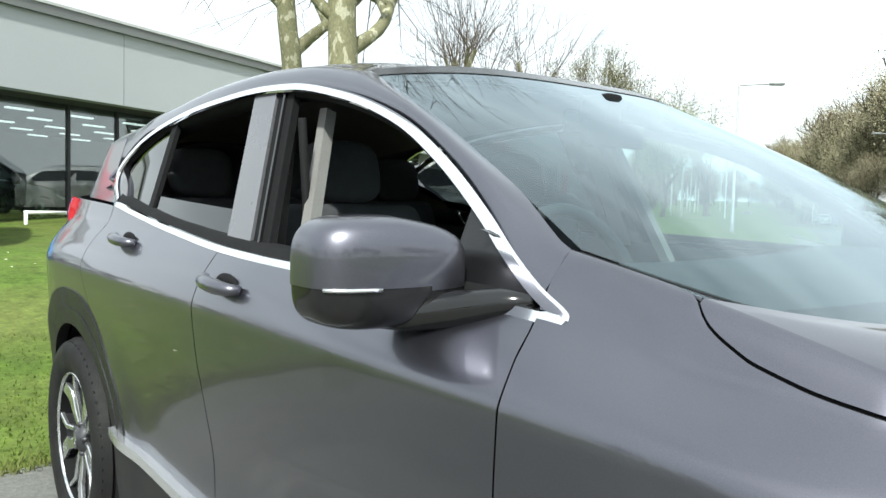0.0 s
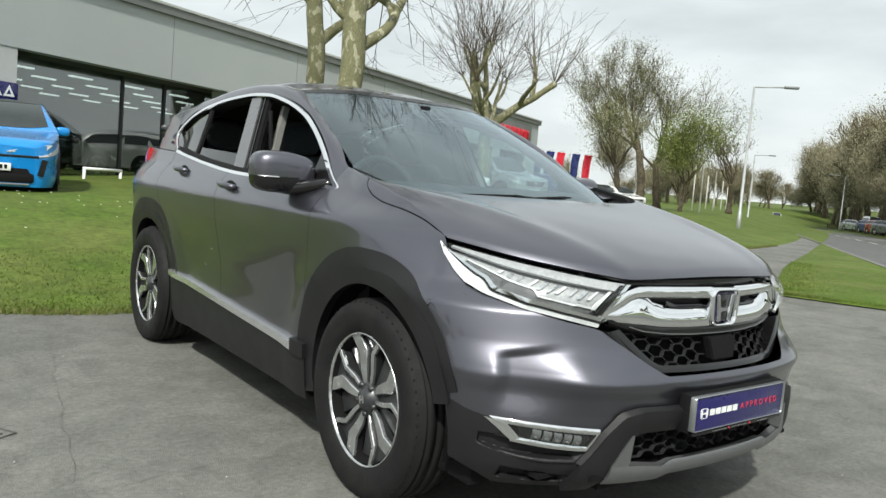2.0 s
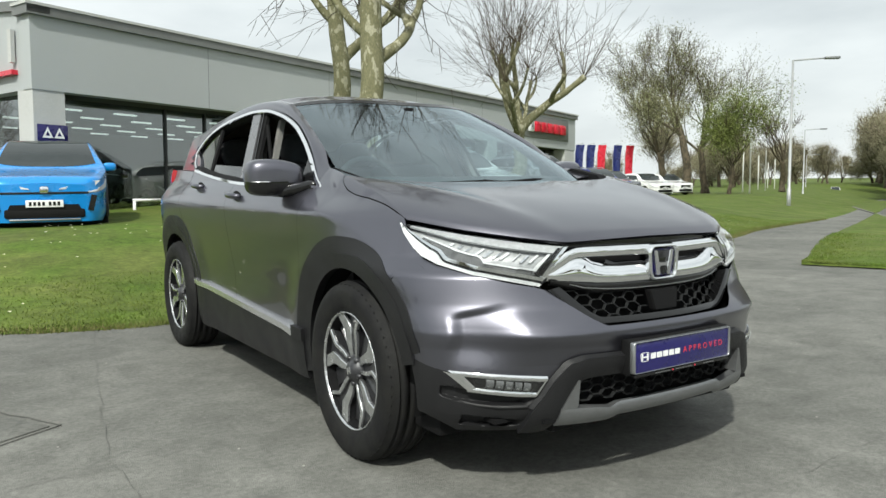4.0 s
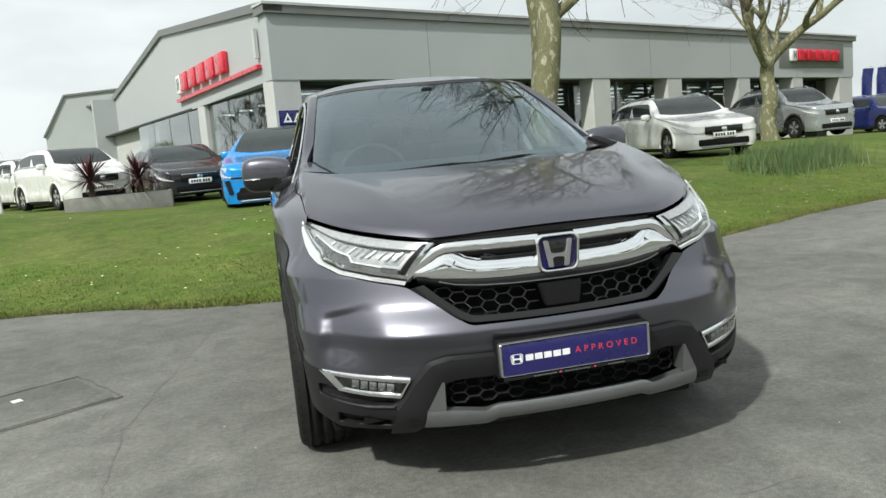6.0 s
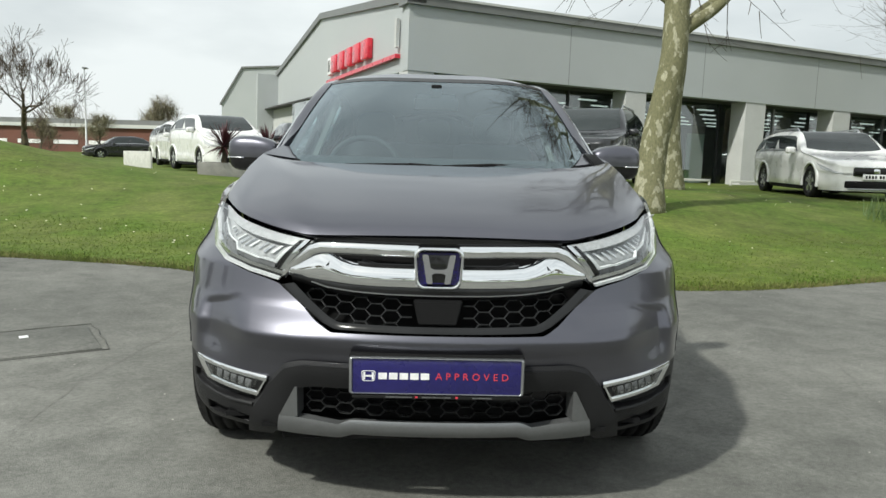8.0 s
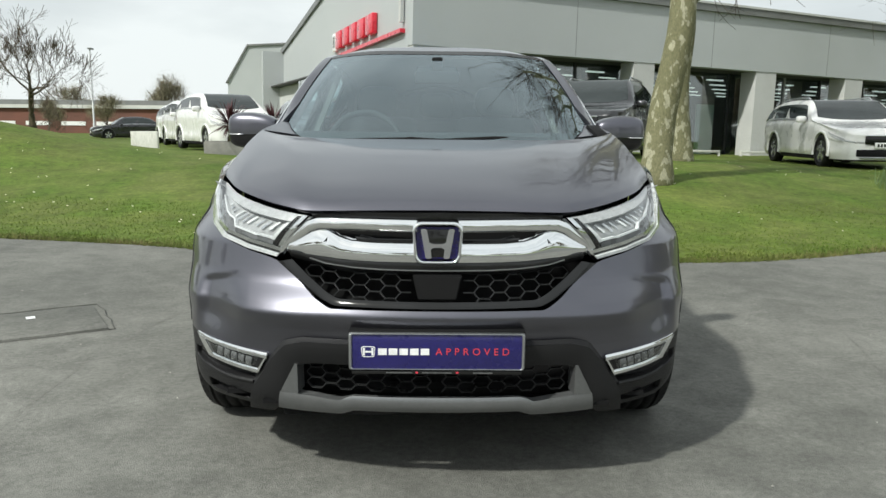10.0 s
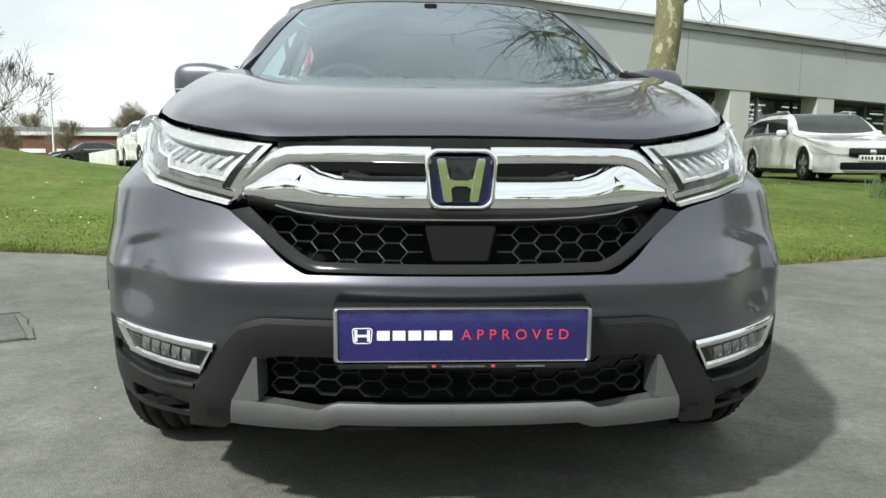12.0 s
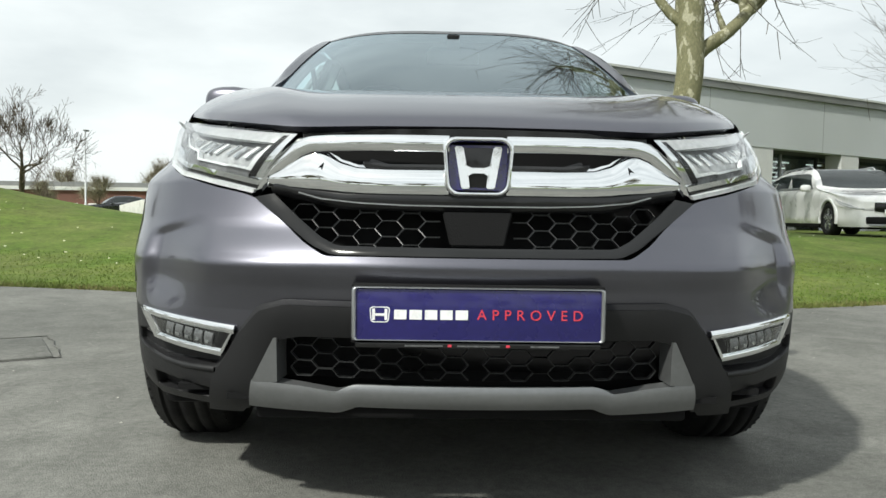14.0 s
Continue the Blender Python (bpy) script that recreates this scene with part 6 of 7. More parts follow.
    if jaw:
        jw = bmesh.new()
        prism(jw, [(-0.56, 0.30), (0.56, 0.30), (0.47, 0.47), (-0.47, 0.47)], -0.03, 0.06, lambda a, b, d: Vector((a, d, b)))
        part("lower_grille", jw, MATTE, c, "black lower grille")
        for s in (-1, 1):
            sl = bmesh.new()
            prism(sl, [(0.60, 0.38), (0.68, 0.36), (0.74, 0.60), (0.66, 0.62)], -0.02, 0.10, lambda a, b, d: Vector((s * a, d + 0.35 * max(0, a - 0.6), b)))
            part("air_slot", sl, BLACK, c)
            lm = bmesh.new()
            prism(lm, [(0.20, zl - 0.10), (0.70, zl - 0.06), (0.80, zl + 0.04), (0.66, zl + 0.03), (0.22, zl - 0.08)], -0.02, 0.10, lambda a, b, d: Vector((s * a, d + 0.42 * max(0, a - 0.35) ** 1.5, b)))
            part("headlamp_fin", lm, WHITE_LENS, c)
        box(fb, -0.62, -0.012, zl - 0.17, 0.62, 0.03, zl - 0.135, 0.01)
    else:
        box(fb, -hw * 0.46, -0.035, zl - 0.20, hw * 0.46, 0.03, zl - 0.02, 0.02)
    grl = part("grille", fb, BLACK, c, "dark front grille")
    if not jaw:
        part("grille_trim", box(bmesh.new(), -hw * 0.46, -0.045, zl - 0.035, hw * 0.46, 0.0, zl - 0.015, 0.004), CHROME, grl)
    part("badge", box(bmesh.new(), -0.06, -0.05, zl - 0.15, 0.06, -0.03, zl - 0.05, 0.02), CHROME, grl)
    part("air_intake", box(bmesh.new(), -hw * 0.62, -0.035, 0.26, hw * 0.62, 0.06, 0.40, 0.03), MATTE, c)
    part("bumper_strip", box(bmesh.new(), -hw * 0.55, -0.05, 0.225, hw * 0.55, 0.02, 0.25, 0.008), SATIN, c)
    pl = part("number_plate", box(bmesh.new(), -0.26, -0.055, 0.43, 0.26, -0.03, 0.54, 0.003), WHITE, c, "white number plate")
    for k in range(7):
        x0 = -0.215 + k * 0.06 + (0.03 if k > 3 else 0)
        part("plate_bar", box(bmesh.new(), x0, -0.058, 0.455, x0 + 0.038, -0.054, 0.515), BLACK, pl)
    for s in (-1, 1):
        mb = bmesh.new()
        bmesh.ops.create_uvsphere(mb, u_segments=16, v_segments=10, radius=1)
        for v in mb.verts:
            q = [math.copysign(abs(t) ** 0.6, t) for t in v.co]
            v.co = Vector((s * (hw + 0.06) + q[0] * 0.11, screen0 + 0.50 + q[1] * 0.07, belt0 + 0.06 + q[2] * 0.075))
        part("door_mirror", mb, paint, c)
        for y in (over, over + base):
            simple_wheel(c, s * (hw - 0.11), y, r, s)
            ar = bmesh.new()
            revolve(ar, [(r + 0.045, s * (hw - 0.015)), (r + 0.06, s * (hw - 0.35)), (0.02, s * (hw - 0.36))], 20, Matrix.Translation((0, y, r)), radians(-20), radians(200))
            part("wheel_arch", ar, MATTE, c)
            ar = bmesh.new()
            w1 = 0.11 if clad else 0.085
            revolve(ar, [(r + 0.03, s * (hw - 0.04)), (r + 0.03, s * (hw + 0.010)), (r + w1, s * (hw + 0.006)), (r + w1 + 0.01, s * (hw - 0.03))], 28, Matrix.Translation((0, y, r)), radians(-12), radians(192))
            part("wheel_arch_trim", ar, clad or paint, c)
        part("sill", box(bmesh.new(), s * (hw - 0.1) - 0.06, over + r + 0.1, 0.17, s * (hw - 0.1) + 0.06, over + base - r - 0.1, 0.34, 0.02), clad or MATTE, c)
        if rails:
            rb = bmesh.new()
            tube(rb, [(s * (hw * 0.70), screen1 + 0.10, H - 0.05), (s * (hw * 0.70), screen1 + 0.25, H + 0.035), (s * (hw * 0.70), tail0 - 0.2, H + 0.02), (s * (hw * 0.69), tail0 - 0.02, H - 0.06)], 0.02, 8)
            part("roof_rail", rb, SATIN, c)
    part("underbody", box(bmesh.new(), -hw * 0.8, 0.2, 0.16, hw * 0.8, L - 0.2, 0.3), MATTE, c)
    return c


def car_paint(name, col, metal=0.3, rough=0.28):
    return mat(name, col, rough, metal, tuple(v * 0.93 for v in col), 3, 0, 500, coat=1.0, fine=0.04, rvar=0.02)


BLUE = car_paint("bright blue paint", (0.01, 0.26, 0.72), 0.2)
WHITE_PAINT = car_paint("white car paint", (0.80, 0.80, 0.79), 0.0)
DARKGREY = car_paint("charcoal paint", (0.035, 0.036, 0.040), 0.5)
SILVER = car_paint("pale silver paint", (0.42, 0.44, 0.46), 0.6)
NAVY = car_paint("deep blue paint", (0.015, 0.025, 0.16), 0.4)
REDCAR = car_paint("red car paint", (0.34, 0.012, 0.02), 0.2)
GREYCAR = car_paint("mid grey car paint", (0.13, 0.135, 0.145), 0.5)


def stand(x, y, turn, dz=0.0):
    return pose(x, y, height(x, y) + dz, 0, 0, turn)


def axle(x, y, turn, over, dz=0.0):
    """Pose of a car whose front axle's middle is at x, y."""
    a = radians(turn)
    fx, fy = math.sin(a) * over, -math.cos(a) * over
    return stand(x + fx, y + fy, turn, dz)


parked_car("parked_crossover", "bright blue crossover with a black roof on the grass", axle(-0.80, 12.25, -9, 0.9, -0.12), BLUE, 4.36, 1.795, 1.565, 2.64, 0.90, 0.90, 1.05, 1.05, 1.95, 3.2, 4.0, 1.02, 1.12, 0.34, clad=CLAD, roof=BLACK, jaw=True)
parked_car("parked_hatchback", "charcoal hatchback parked beside the showroom", axle(-2.75, 17.2, 18, 0.9, 0.0), DARKGREY, 4.5, 1.80, 1.42, 2.70, 0.90, 0.78, 0.95, 1.15, 2.05, 3.4, 4.2, 0.92, 1.0)
parked_car("parked_estate", "white estate car parked on the grass", axle(8.98, 13.6, -6, 0.9), WHITE_PAINT, 4.94, 1.88, 1.475, 2.94, 0.90, 0.80, 0.98, 1.40, 2.25, 4.25, 4.8, 0.95, 1.0, 0.345, rails=True)
parked_car("parked_suv", "pale silver SUV with roof rails and dark cladding", axle(16.4, 19.05, 2, 0.84), SILVER, 4.34, 1.80, 1.64, 2.67, 0.84, 0.96, 1.10, 1.10, 1.80, 3.6, 4.2, 1.08, 1.16, 0.345, clad=CLAD, rails=True)
parked_car("parked_suv", "deep blue SUV parked in front of the showroom", axle(26.2, 26.0, 0, 0.9), NAVY, 4.4, 1.84, 1.63, 2.64, 0.90, 0.95, 1.08, 1.10, 1.85, 3.6, 4.25, 1.06, 1.12, 0.345, clad=CLAD, rails=True)
parked_car("parked_crossover", "mid grey crossover parked in the row", axle(30.2, 29.0, -5, 0.9), GREYCAR, 4.36, 1.80, 1.58, 2.64, 0.90, 0.92, 1.06, 1.08, 1.85, 3.5, 4.15, 1.03, 1.1, 0.33)
parked_car("parked_hatchback", "white hatchback parked at the end of the row", axle(35.6, 31.2, -8, 0.88), WHITE_PAINT, 4.25, 1.79, 1.46, 2.63, 0.88, 0.80, 0.96, 1.15, 1.95, 3.3, 3.95, 0.92, 0.98, 0.32)
parked_car("parked_hatchback", "white hatchback parked further along the row", axle(40.0, 33.2, -8, 0.88), WHITE_PAINT, 4.25, 1.79, 1.46, 2.63, 0.88, 0.80, 0.96, 1.15, 1.95, 3.3, 3.95, 0.92, 0.98, 0.32)
parked_car("parked_crossover", "white crossover parked beside the fence posts", axle(-5.35, 18.6, 33, 0.85), WHITE_PAINT, 4.1, 1.72, 1.56, 2.53, 0.85, 0.92, 1.08, 0.85, 1.65, 3.2, 3.85, 1.05, 1.12, 0.32)
parked_car("parked_hatchback", "white hatchback in the row by the fence posts", axle(-7.6, 23.4, 30, 0.85), WHITE_PAINT, 4.1, 1.72, 1.54, 2.53, 0.85, 0.88, 1.05, 0.85, 1.65, 3.2, 3.85, 1.0, 1.08, 0.32)
parked_car("parked_hatchback", "white hatchback at the far end of the fence", axle(-9.4, 27.8, 30, 0.85), WHITE_PAINT, 4.1, 1.72, 1.54, 2.53, 0.85, 0.88, 1.05, 0.85, 1.65, 3.2, 3.85, 1.0, 1.08, 0.32)
parked_car("parked_hatchback", "dark grey car beyond the mound of grass", axle(-20.5, 46.0, -60, 0.85, -0.1), DARKGREY, 4.3, 1.78, 1.45, 2.6, 0.88, 0.80, 0.96, 1.15, 1.95, 3.3, 3.95, 0.92, 0.98, 0.32)
parked_car("parked_suv", "dark grey SUV parked close to the showroom glass", axle(3.1, 13.5, -24, 0.9), DARKGREY, 4.5, 1.85, 1.68, 2.65, 0.90, 0.98, 1.12, 1.10, 1.85, 3.7, 4.35, 1.08, 1.16, 0.35, clad=CLAD, rails=True)
parked_car("display_car", "red hatchback standing inside the showroom", B @ pose(7.6, 7.6, FLOOR_Z + 0.31, 0, 0, 60), REDCAR, 4.1, 1.74, 1.45, 2.55, 0.85, 0.80, 0.96, 1.05, 1.85, 3.1, 3.75, 0.92, 0.98, 0.32)
parked_car("display_car", "charcoal saloon standing inside the showroom", B @ pose(4.4, 2.3, FLOOR_Z + 0.31, 0, 0, 96), DARKGREY, 4.5, 1.80, 1.42, 2.70, 0.90, 0.78, 0.95, 1.15, 2.05, 3.4, 4.2, 0.92, 1.0)


# ---- trees and plants ----
def bark_mat(name, pale, dark, scale, cut=(0.46, 0.56)):
    m = mat(name, pale, 0.85, 0, dark, scale, 0.6, 40, fine=0.2, stretch=(1, 1, 0.55), spec=0.2)
    r = next(n for n in m.node_tree.nodes if n.type == "VALTORGB")
    r.color_ramp.elements[0].position, r.color_ramp.elements[1].position = cut
    return m


PLANE_BARK = bark_mat("mottled plane bark", (0.33, 0.32, 0.23), (0.165, 0.16, 0.092), 11, (0.545, 0.60))
BROWN_BARK = bark_mat("brown bark", (0.115, 0.095, 0.065), (0.065, 0.055, 0.038), 6)
TWIG = mat("grey brown twigs", (0.125, 0.10, 0.072), 0.85, 0, (0.085, 0.068, 0.05), 3, spec=0.2)
LEAF = mat("young green leaves", (0.20, 0.235, 0.06), 0.6, 0, (0.13, 0.165, 0.045), 0.8, 0, 30, fine=0.25, spec=0.3)
OLIVE = mat("dull olive leaves", (0.24, 0.245, 0.12), 0.65, 0, (0.19, 0.195, 0.10), 0.8, 0, 30, fine=0.25, spec=0.25)


def grow(rng, out, p, d, length, r, level, spec):
    """Adds one limb and its children. out: lists of thick and thin limbs, and tips."""
    k = 5 if level < 2 else 4 if level < 4 else 3
    pts, q, dd = [p.copy()], p.copy(), d.copy()
    for i in range(k):
        wob = Vector((rng.uniform(-1, 1), rng.uniform(-1, 1), rng.uniform(-1, 1))) * spec["wob"]
        dd = (dd + wob + Vector((0, 0, spec["up"] * (0.3 if level < 1 else 1)))).normalized()
        q = q + dd * (length / k)
        pts.append(q.copy())
    r1 = r * (0.72 if level == 0 else 0.55)
    rads = [r + (r1 - r) * i / k for i in range(k + 1)]
    if level == 0:
        rads[0] *= 1.22
    (out[0] if level < spec["thick"] else out[1]).append((pts, rads, level))
    if level >= spec["levels"]:
        out[2].append((pts[-1], dd.copy()))
        return
    n = spec["kids"][min(level, len(spec["kids"]) - 1)]
    for c in range(n):
        t = 1.0 if c == 0 and level > 0 else rng.uniform(0.45 if level else 0.82, 1.0)
        j = min(k - 1, int(t * k))
        o = pts[j].lerp(pts[j + 1], t * k - j)
        az = rng.uniform(0, 2 * math.pi)
        a = dd.cross(Vector((math.cos(az), math.sin(az), 0.3))).normalized()
        ang = rng.uniform(*spec["ang"]) * (0.6 if c == 0 else 1.0)
        nd = (dd * math.cos(ang) + a * math.sin(ang)).normalized()
        grow(rng, out, o, nd, length * spec["len"] * rng.uniform(0.75, 1.15), rads[j] * spec["rad"] * rng.uniform(0.75, 1.0), level + 1, spec)


def pollard(rng, out, p, d, length, r, depth=0):
    """A heavy limb that ends in a knuckle with a burst of long thin shoots."""
    k = 6
    pts, q, dd = [p.copy()], p.copy(), d.copy()
    for i in range(k):
        dd = (dd + Vector((rng.uniform(-1, 1), rng.uniform(-1, 1), rng.uniform(-0.3, 1.1))) * 0.20).normalized()
        q = q + dd * (length / k)
        pts.append(q.copy())
    rads = [r * (1 - 0.5 * i / k) for i in range(k)] + [r * 0.66]
    out[0].append((pts, rads, 1 + depth))
    if depth < 1:
        for c in range(2):
            o = pts[3 + c]
            a = Vector((rng.uniform(-1, 1), rng.uniform(-1, 1), rng.uniform(0.0, 0.6)))
            pollard(rng, out, o, (dd * 0.6 + a).normalized(), length * rng.uniform(0.45, 0.65), r * 0.6, depth + 1)
    for _ in range(20 if depth == 0 else 15):
        a = Vector((rng.gauss(0, 1), rng.gauss(0, 1), rng.gauss(0, 1))).normalized()
        sd = (dd * 0.6 + a * 1.05 + Vector((0, 0, 0.28))).normalized()
        ln = rng.uniform(0.9, 2.4) * (1.35 if length > 2.5 or depth else 1.0)
        o = pts[-1] - dd * rng.uniform(0, 0.10)
        sp = [o + sd * (ln * t) + Vector((0, 0, 0.06 * (t * ln) ** 2)) + a * (0.05 * math.sin(t * 5)) for t in (0, 0.3, 0.65, 1.0)]
        out[1].append((sp, [0.013, 0.010, 0.007, 0.004], 4))
        for _ in range(4):
            t = rng.uniform(0.25, 0.95)
            b = o + sd * (ln * t) + Vector((0, 0, 0.06 * (t * ln) ** 2))
            e = (sd + Vector((rng.gauss(0, 0.6), rng.gauss(0, 0.6), rng.gauss(0.1, 0.5)))).normalized()
            tl = rng.uniform(0.25, 0.75)
            out[1].append(([b, b + e * tl * 0.5, b + e * tl + Vector((0, 0, 0.05))], [0.007, 0.005, 0.004], 5))


def make_tree(name, label, m, seed, trunk, height_m, radius, spec, bark, lean=(0, 0), limbs=(), leaves=None, leaf_n=0, leaf_size=0.1, leaf_spread=0.3, group="", low=0.0):
    rng = random.Random(seed)
    out = ([], [], [])
    d0 = Vector((lean[0], lean[1], 1)).normalized()
    base = Vector((0, 0, -0.15))
    if limbs:
        # a plain trunk with named limbs that each carry a crown
        k = 8
        pts = [base + d0 * (height_m * i / k) + Vector((0.04 * math.sin(i * 1.3 + seed), 0.04 * math.cos(i * 1.7 + seed), 0)) for i in range(k + 1)]
        out[0].append((pts, [radius * (1.25 if i == 0 else 1.05 - 0.30 * i / k) for i in range(k + 1)], 0))
        for t, dx, dy, dz, ln, rr in limbs:
            o = base + d0 * (height_m * t)
            pollard(rng, out, o, Vector((dx, dy, dz)).normalized(), ln * 0.8, rr)
    else:
        grow(rng, out, base, d0, height_m, radius, 0, spec)
    tr = thing(name, label, "tree", m, group=group)
    bm = bmesh.new()
    for pts, rads, lev in out[0]:
        tube(bm, smooth_pts([tuple(p) for p in pts], len(pts) * 2), [rads[min(len(rads) - 1, int(i / (len(pts) * 2) * (len(rads) - 1) + 0.5))] for i in range(len(pts) * 2 + 1)], 14 if lev == 0 else 8)
    part("trunk", bm, bark, tr, sharp=0)
    for f in tr.children[0].data.polygons:
        f.use_smooth = True
    verts, faces = [], []
    for pts, rads, lev in out[1]:
        n0 = len(verts)
        for p, r in zip(pts, rads):
            r = max(r, spec["min_r"])
            verts += [(p.x + r, p.y, p.z), (p.x - r * 0.5, p.y + r * 0.87, p.z), (p.x - r * 0.5, p.y - r * 0.87, p.z + r * 0.3)]
        for i in range(len(pts) - 1):
            a = n0 + i * 3
            for j in range(3):
                faces.append((a + j, a + (j + 1) % 3, a + 3 + (j + 1) % 3, a + 3 + j))
    me = bpy.data.meshes.new("crown")
    me.from_pydata(verts, [], faces)
    me.materials.append(TWIG)
    cr = new("crown", me)
    cr.parent = tr
    if leaves:
        verts, faces = [], []
        tips = out[2] + [(p, None) for pts, rads, lev in out[1] if lev >= 3 for p in pts[1:]]
        for _ in range(leaf_n):
            t, dd = rng.choice(tips)
            if t.z < low:
                continue
            c = t + Vector((rng.gauss(0, leaf_spread), rng.gauss(0, leaf_spread), rng.gauss(0, leaf_spread)))
            a = Vector((rng.uniform(-1, 1), rng.uniform(-1, 1), rng.uniform(-1, 1))).normalized()
            b = a.cross(Vector((rng.uniform(-1, 1), rng.uniform(-1, 1), rng.uniform(-1, 1)))).normalized()
            s = leaf_size * rng.uniform(0.6, 1.3)
            n0 = len(verts)
            verts += [tuple(c - a * s), tuple(c + b * s * 0.5), tuple(c + a * s), tuple(c - b * s * 0.5)]
            faces.append((n0, n0 + 1, n0 + 2, n0 + 3))
        me = bpy.data.meshes.new("foliage")
        me.from_pydata(verts, [], faces)
        me.materials.append(leaves)
        lf = new("foliage", me)
        lf.parent = tr
        tagged(lf, kind="stuff")
    return tr


PLANE = dict(levels=5, thick=3, kids=(4, 4, 4, 4, 3), wob=0.22, up=0.10, ang=(0.35, 0.95), len=0.66, rad=0.62, min_r=0.0045)
make_tree("plane_tree", "tall bare plane tree with mottled peeling bark", stand(3.23, 8.9, 0), 3, None, 5.0, 0.205, PLANE, PLANE_BARK, (0.095, 0.02),
          limbs=((0.53, 0.80, 0.1, 0.50, 2.8, 0.105), (0.62, -0.7, 0.5, 0.8, 2.2, 0.08), (0.97, 0.15, 0.1, 1, 2.6, 0.13), (0.97, -0.45, -0.35, 0.9, 2.5, 0.11), (0.8, 0.3, -0.9, 0.5, 2.8, 0.10)), group="plane trees on the bank")
make_tree("plane_tree", "bare plane tree with forked limbs and mottled bark", stand(4.72, 12.5, 0), 8, None, 4.8, 0.20, PLANE, PLANE_BARK, (-0.02, 0.0),
          limbs=((0.64, 0.70, -0.15, 0.65, 2.4, 0.12), (0.80, -0.6, 0.3, 0.8, 2.0, 0.09), (0.97, 0.1, 0.2, 1, 2.3, 0.13), (0.95, -0.3, -0.5, 0.9, 2.2, 0.10)), group="plane trees on the bank")
make_tree("plane_tree", "bare plane tree forking into two heavy limbs", stand(14.6, 19.0, 0), 21, None, 2.75, 0.26, PLANE, PLANE_BARK, (0.02, 0.0),
          limbs=((0.93, -0.42, 0.20, 1, 3.4, 0.18), (0.93, 0.70, -0.4, 0.75, 3.6, 0.17), (0.97, 0.1, 0.3, 1, 3.4, 0.13), (0.85, -0.8, -0.5, 0.7, 3.0, 0.11), (0.9, 0.6, 0.7, 0.8, 3.0, 0.10)), group="plane trees on the bank")
ROADSIDE = dict(levels=5, thick=3, kids=(5, 4, 4, 3, 3), wob=0.20, up=0.07, ang=(0.3, 0.9), len=0.70, rad=0.60, min_r=0.011)
make_tree("roadside_tree", "tall tree just breaking into green leaf", stand(44.6, 36.0, 0), 5, None, 4.6, 0.36, dict(ROADSIDE, levels=6, ang=(0.28, 0.75), len=0.70, up=0.10), BROWN_BARK, leaves=OLIVE, leaf_n=20000, leaf_size=0.05, leaf_spread=0.35)
make_tree("roadside_tree", "slim tree with dull olive young leaves", stand(39.8, 34.2, 0), 12, None, 3.2, 0.24, dict(ROADSIDE, ang=(0.30, 0.75), len=0.68, up=0.09), BROWN_BARK, leaves=OLIVE, leaf_n=9000, leaf_size=0.05, leaf_spread=0.4)
make_tree("roadside_tree", "tall tree with dull olive young leaves", stand(47.2, 36.4, 0), 17, None, 3.9, 0.30, dict(ROADSIDE, ang=(0.30, 0.80), len=0.72, up=0.09), BROWN_BARK, leaves=OLIVE, leaf_n=11000, leaf_size=0.05, leaf_spread=0.35)
make_tree("green_shrub", "bright green young tree beside the footpath", stand(44.9, 32.6, 0), 30, None, 2.3, 0.16, dict(ROADSIDE, len=0.78, up=0.10), BROWN_BARK, leaves=LEAF, leaf_n=17000, leaf_size=0.06, leaf_spread=0.55)
make_tree("roadside_tree", "bare spreading tree far along the road", stand(66.0, 42.0, 0), 44, None, 3.2, 0.28, dict(ROADSIDE, min_r=0.016), BROWN_BARK)
make_tree("lawn_tree", "small bare spreading tree on the grass mound", stand(-21.9, 40.0, 0, 0.75), 9, None, 2.3, 0.17, dict(ROADSIDE, levels=6, len=0.74, min_r=0.010, up=0.02), BROWN_BARK)
# far trees: one of each of three kinds, then copies along the road and the skyline
FAR = dict(levels=5, thick=2, kids=(6, 4, 4, 3, 3), wob=0.22, up=0.08, ang=(0.3, 0.9), len=0.72, rad=0.58, min_r=0.022)
HEDGE = mat("brown spring hedge leaves", (0.31, 0.285, 0.19), 0.75, 0, (0.25, 0.235, 0.15), 0.5, 0, 20, fine=0.25, spec=0.2)
protos = []
for i, (sd, hh) in enumerate(((51, 2.2), (62, 2.6), (73, 1.9))):
    a = 92 - i * 9
    b = -13.5
    p = on_road(a, b, 0.3)
    protos.append(make_tree("hedgerow_tree", "brown bare tree in the belt across the road", pose(p.x, p.y, p.z, 0, 0, 40 * i), sd, None, hh, 0.20, FAR, BROWN_BARK, leaves=HEDGE, leaf_n=26000, leaf_size=0.036, leaf_spread=0.34, group="trees across the road"))
rng = random.Random(4)
for k in range(50):
    a, b = 44 + k * 4.0 + rng.uniform(-1.5, 1.5), -15.0 - rng.uniform(0, 3) - (7 if k % 2 else 0)
    p = on_road(a, b, 0.2)
    copy_thing(protos[k % 3], pose(p.x, p.y, p.z, 0, 0, rng.uniform(0, 360)) @ Matrix.Scale(rng.uniform(2.1, 2.8), 4))
for k in range(26):
    a, b = 120 + k * 6.0, 14 + rng.uniform(-6, 10) + (k % 3) * 6 - k * 0.9
    p = on_road(a, b, 0.2)
    copy_thing(protos[k % 3], pose(p.x, p.y, p.z, 0, 0, rng.uniform(0, 360)) @ Matrix.Scale(rng.uniform(1.3, 2.0), 4))
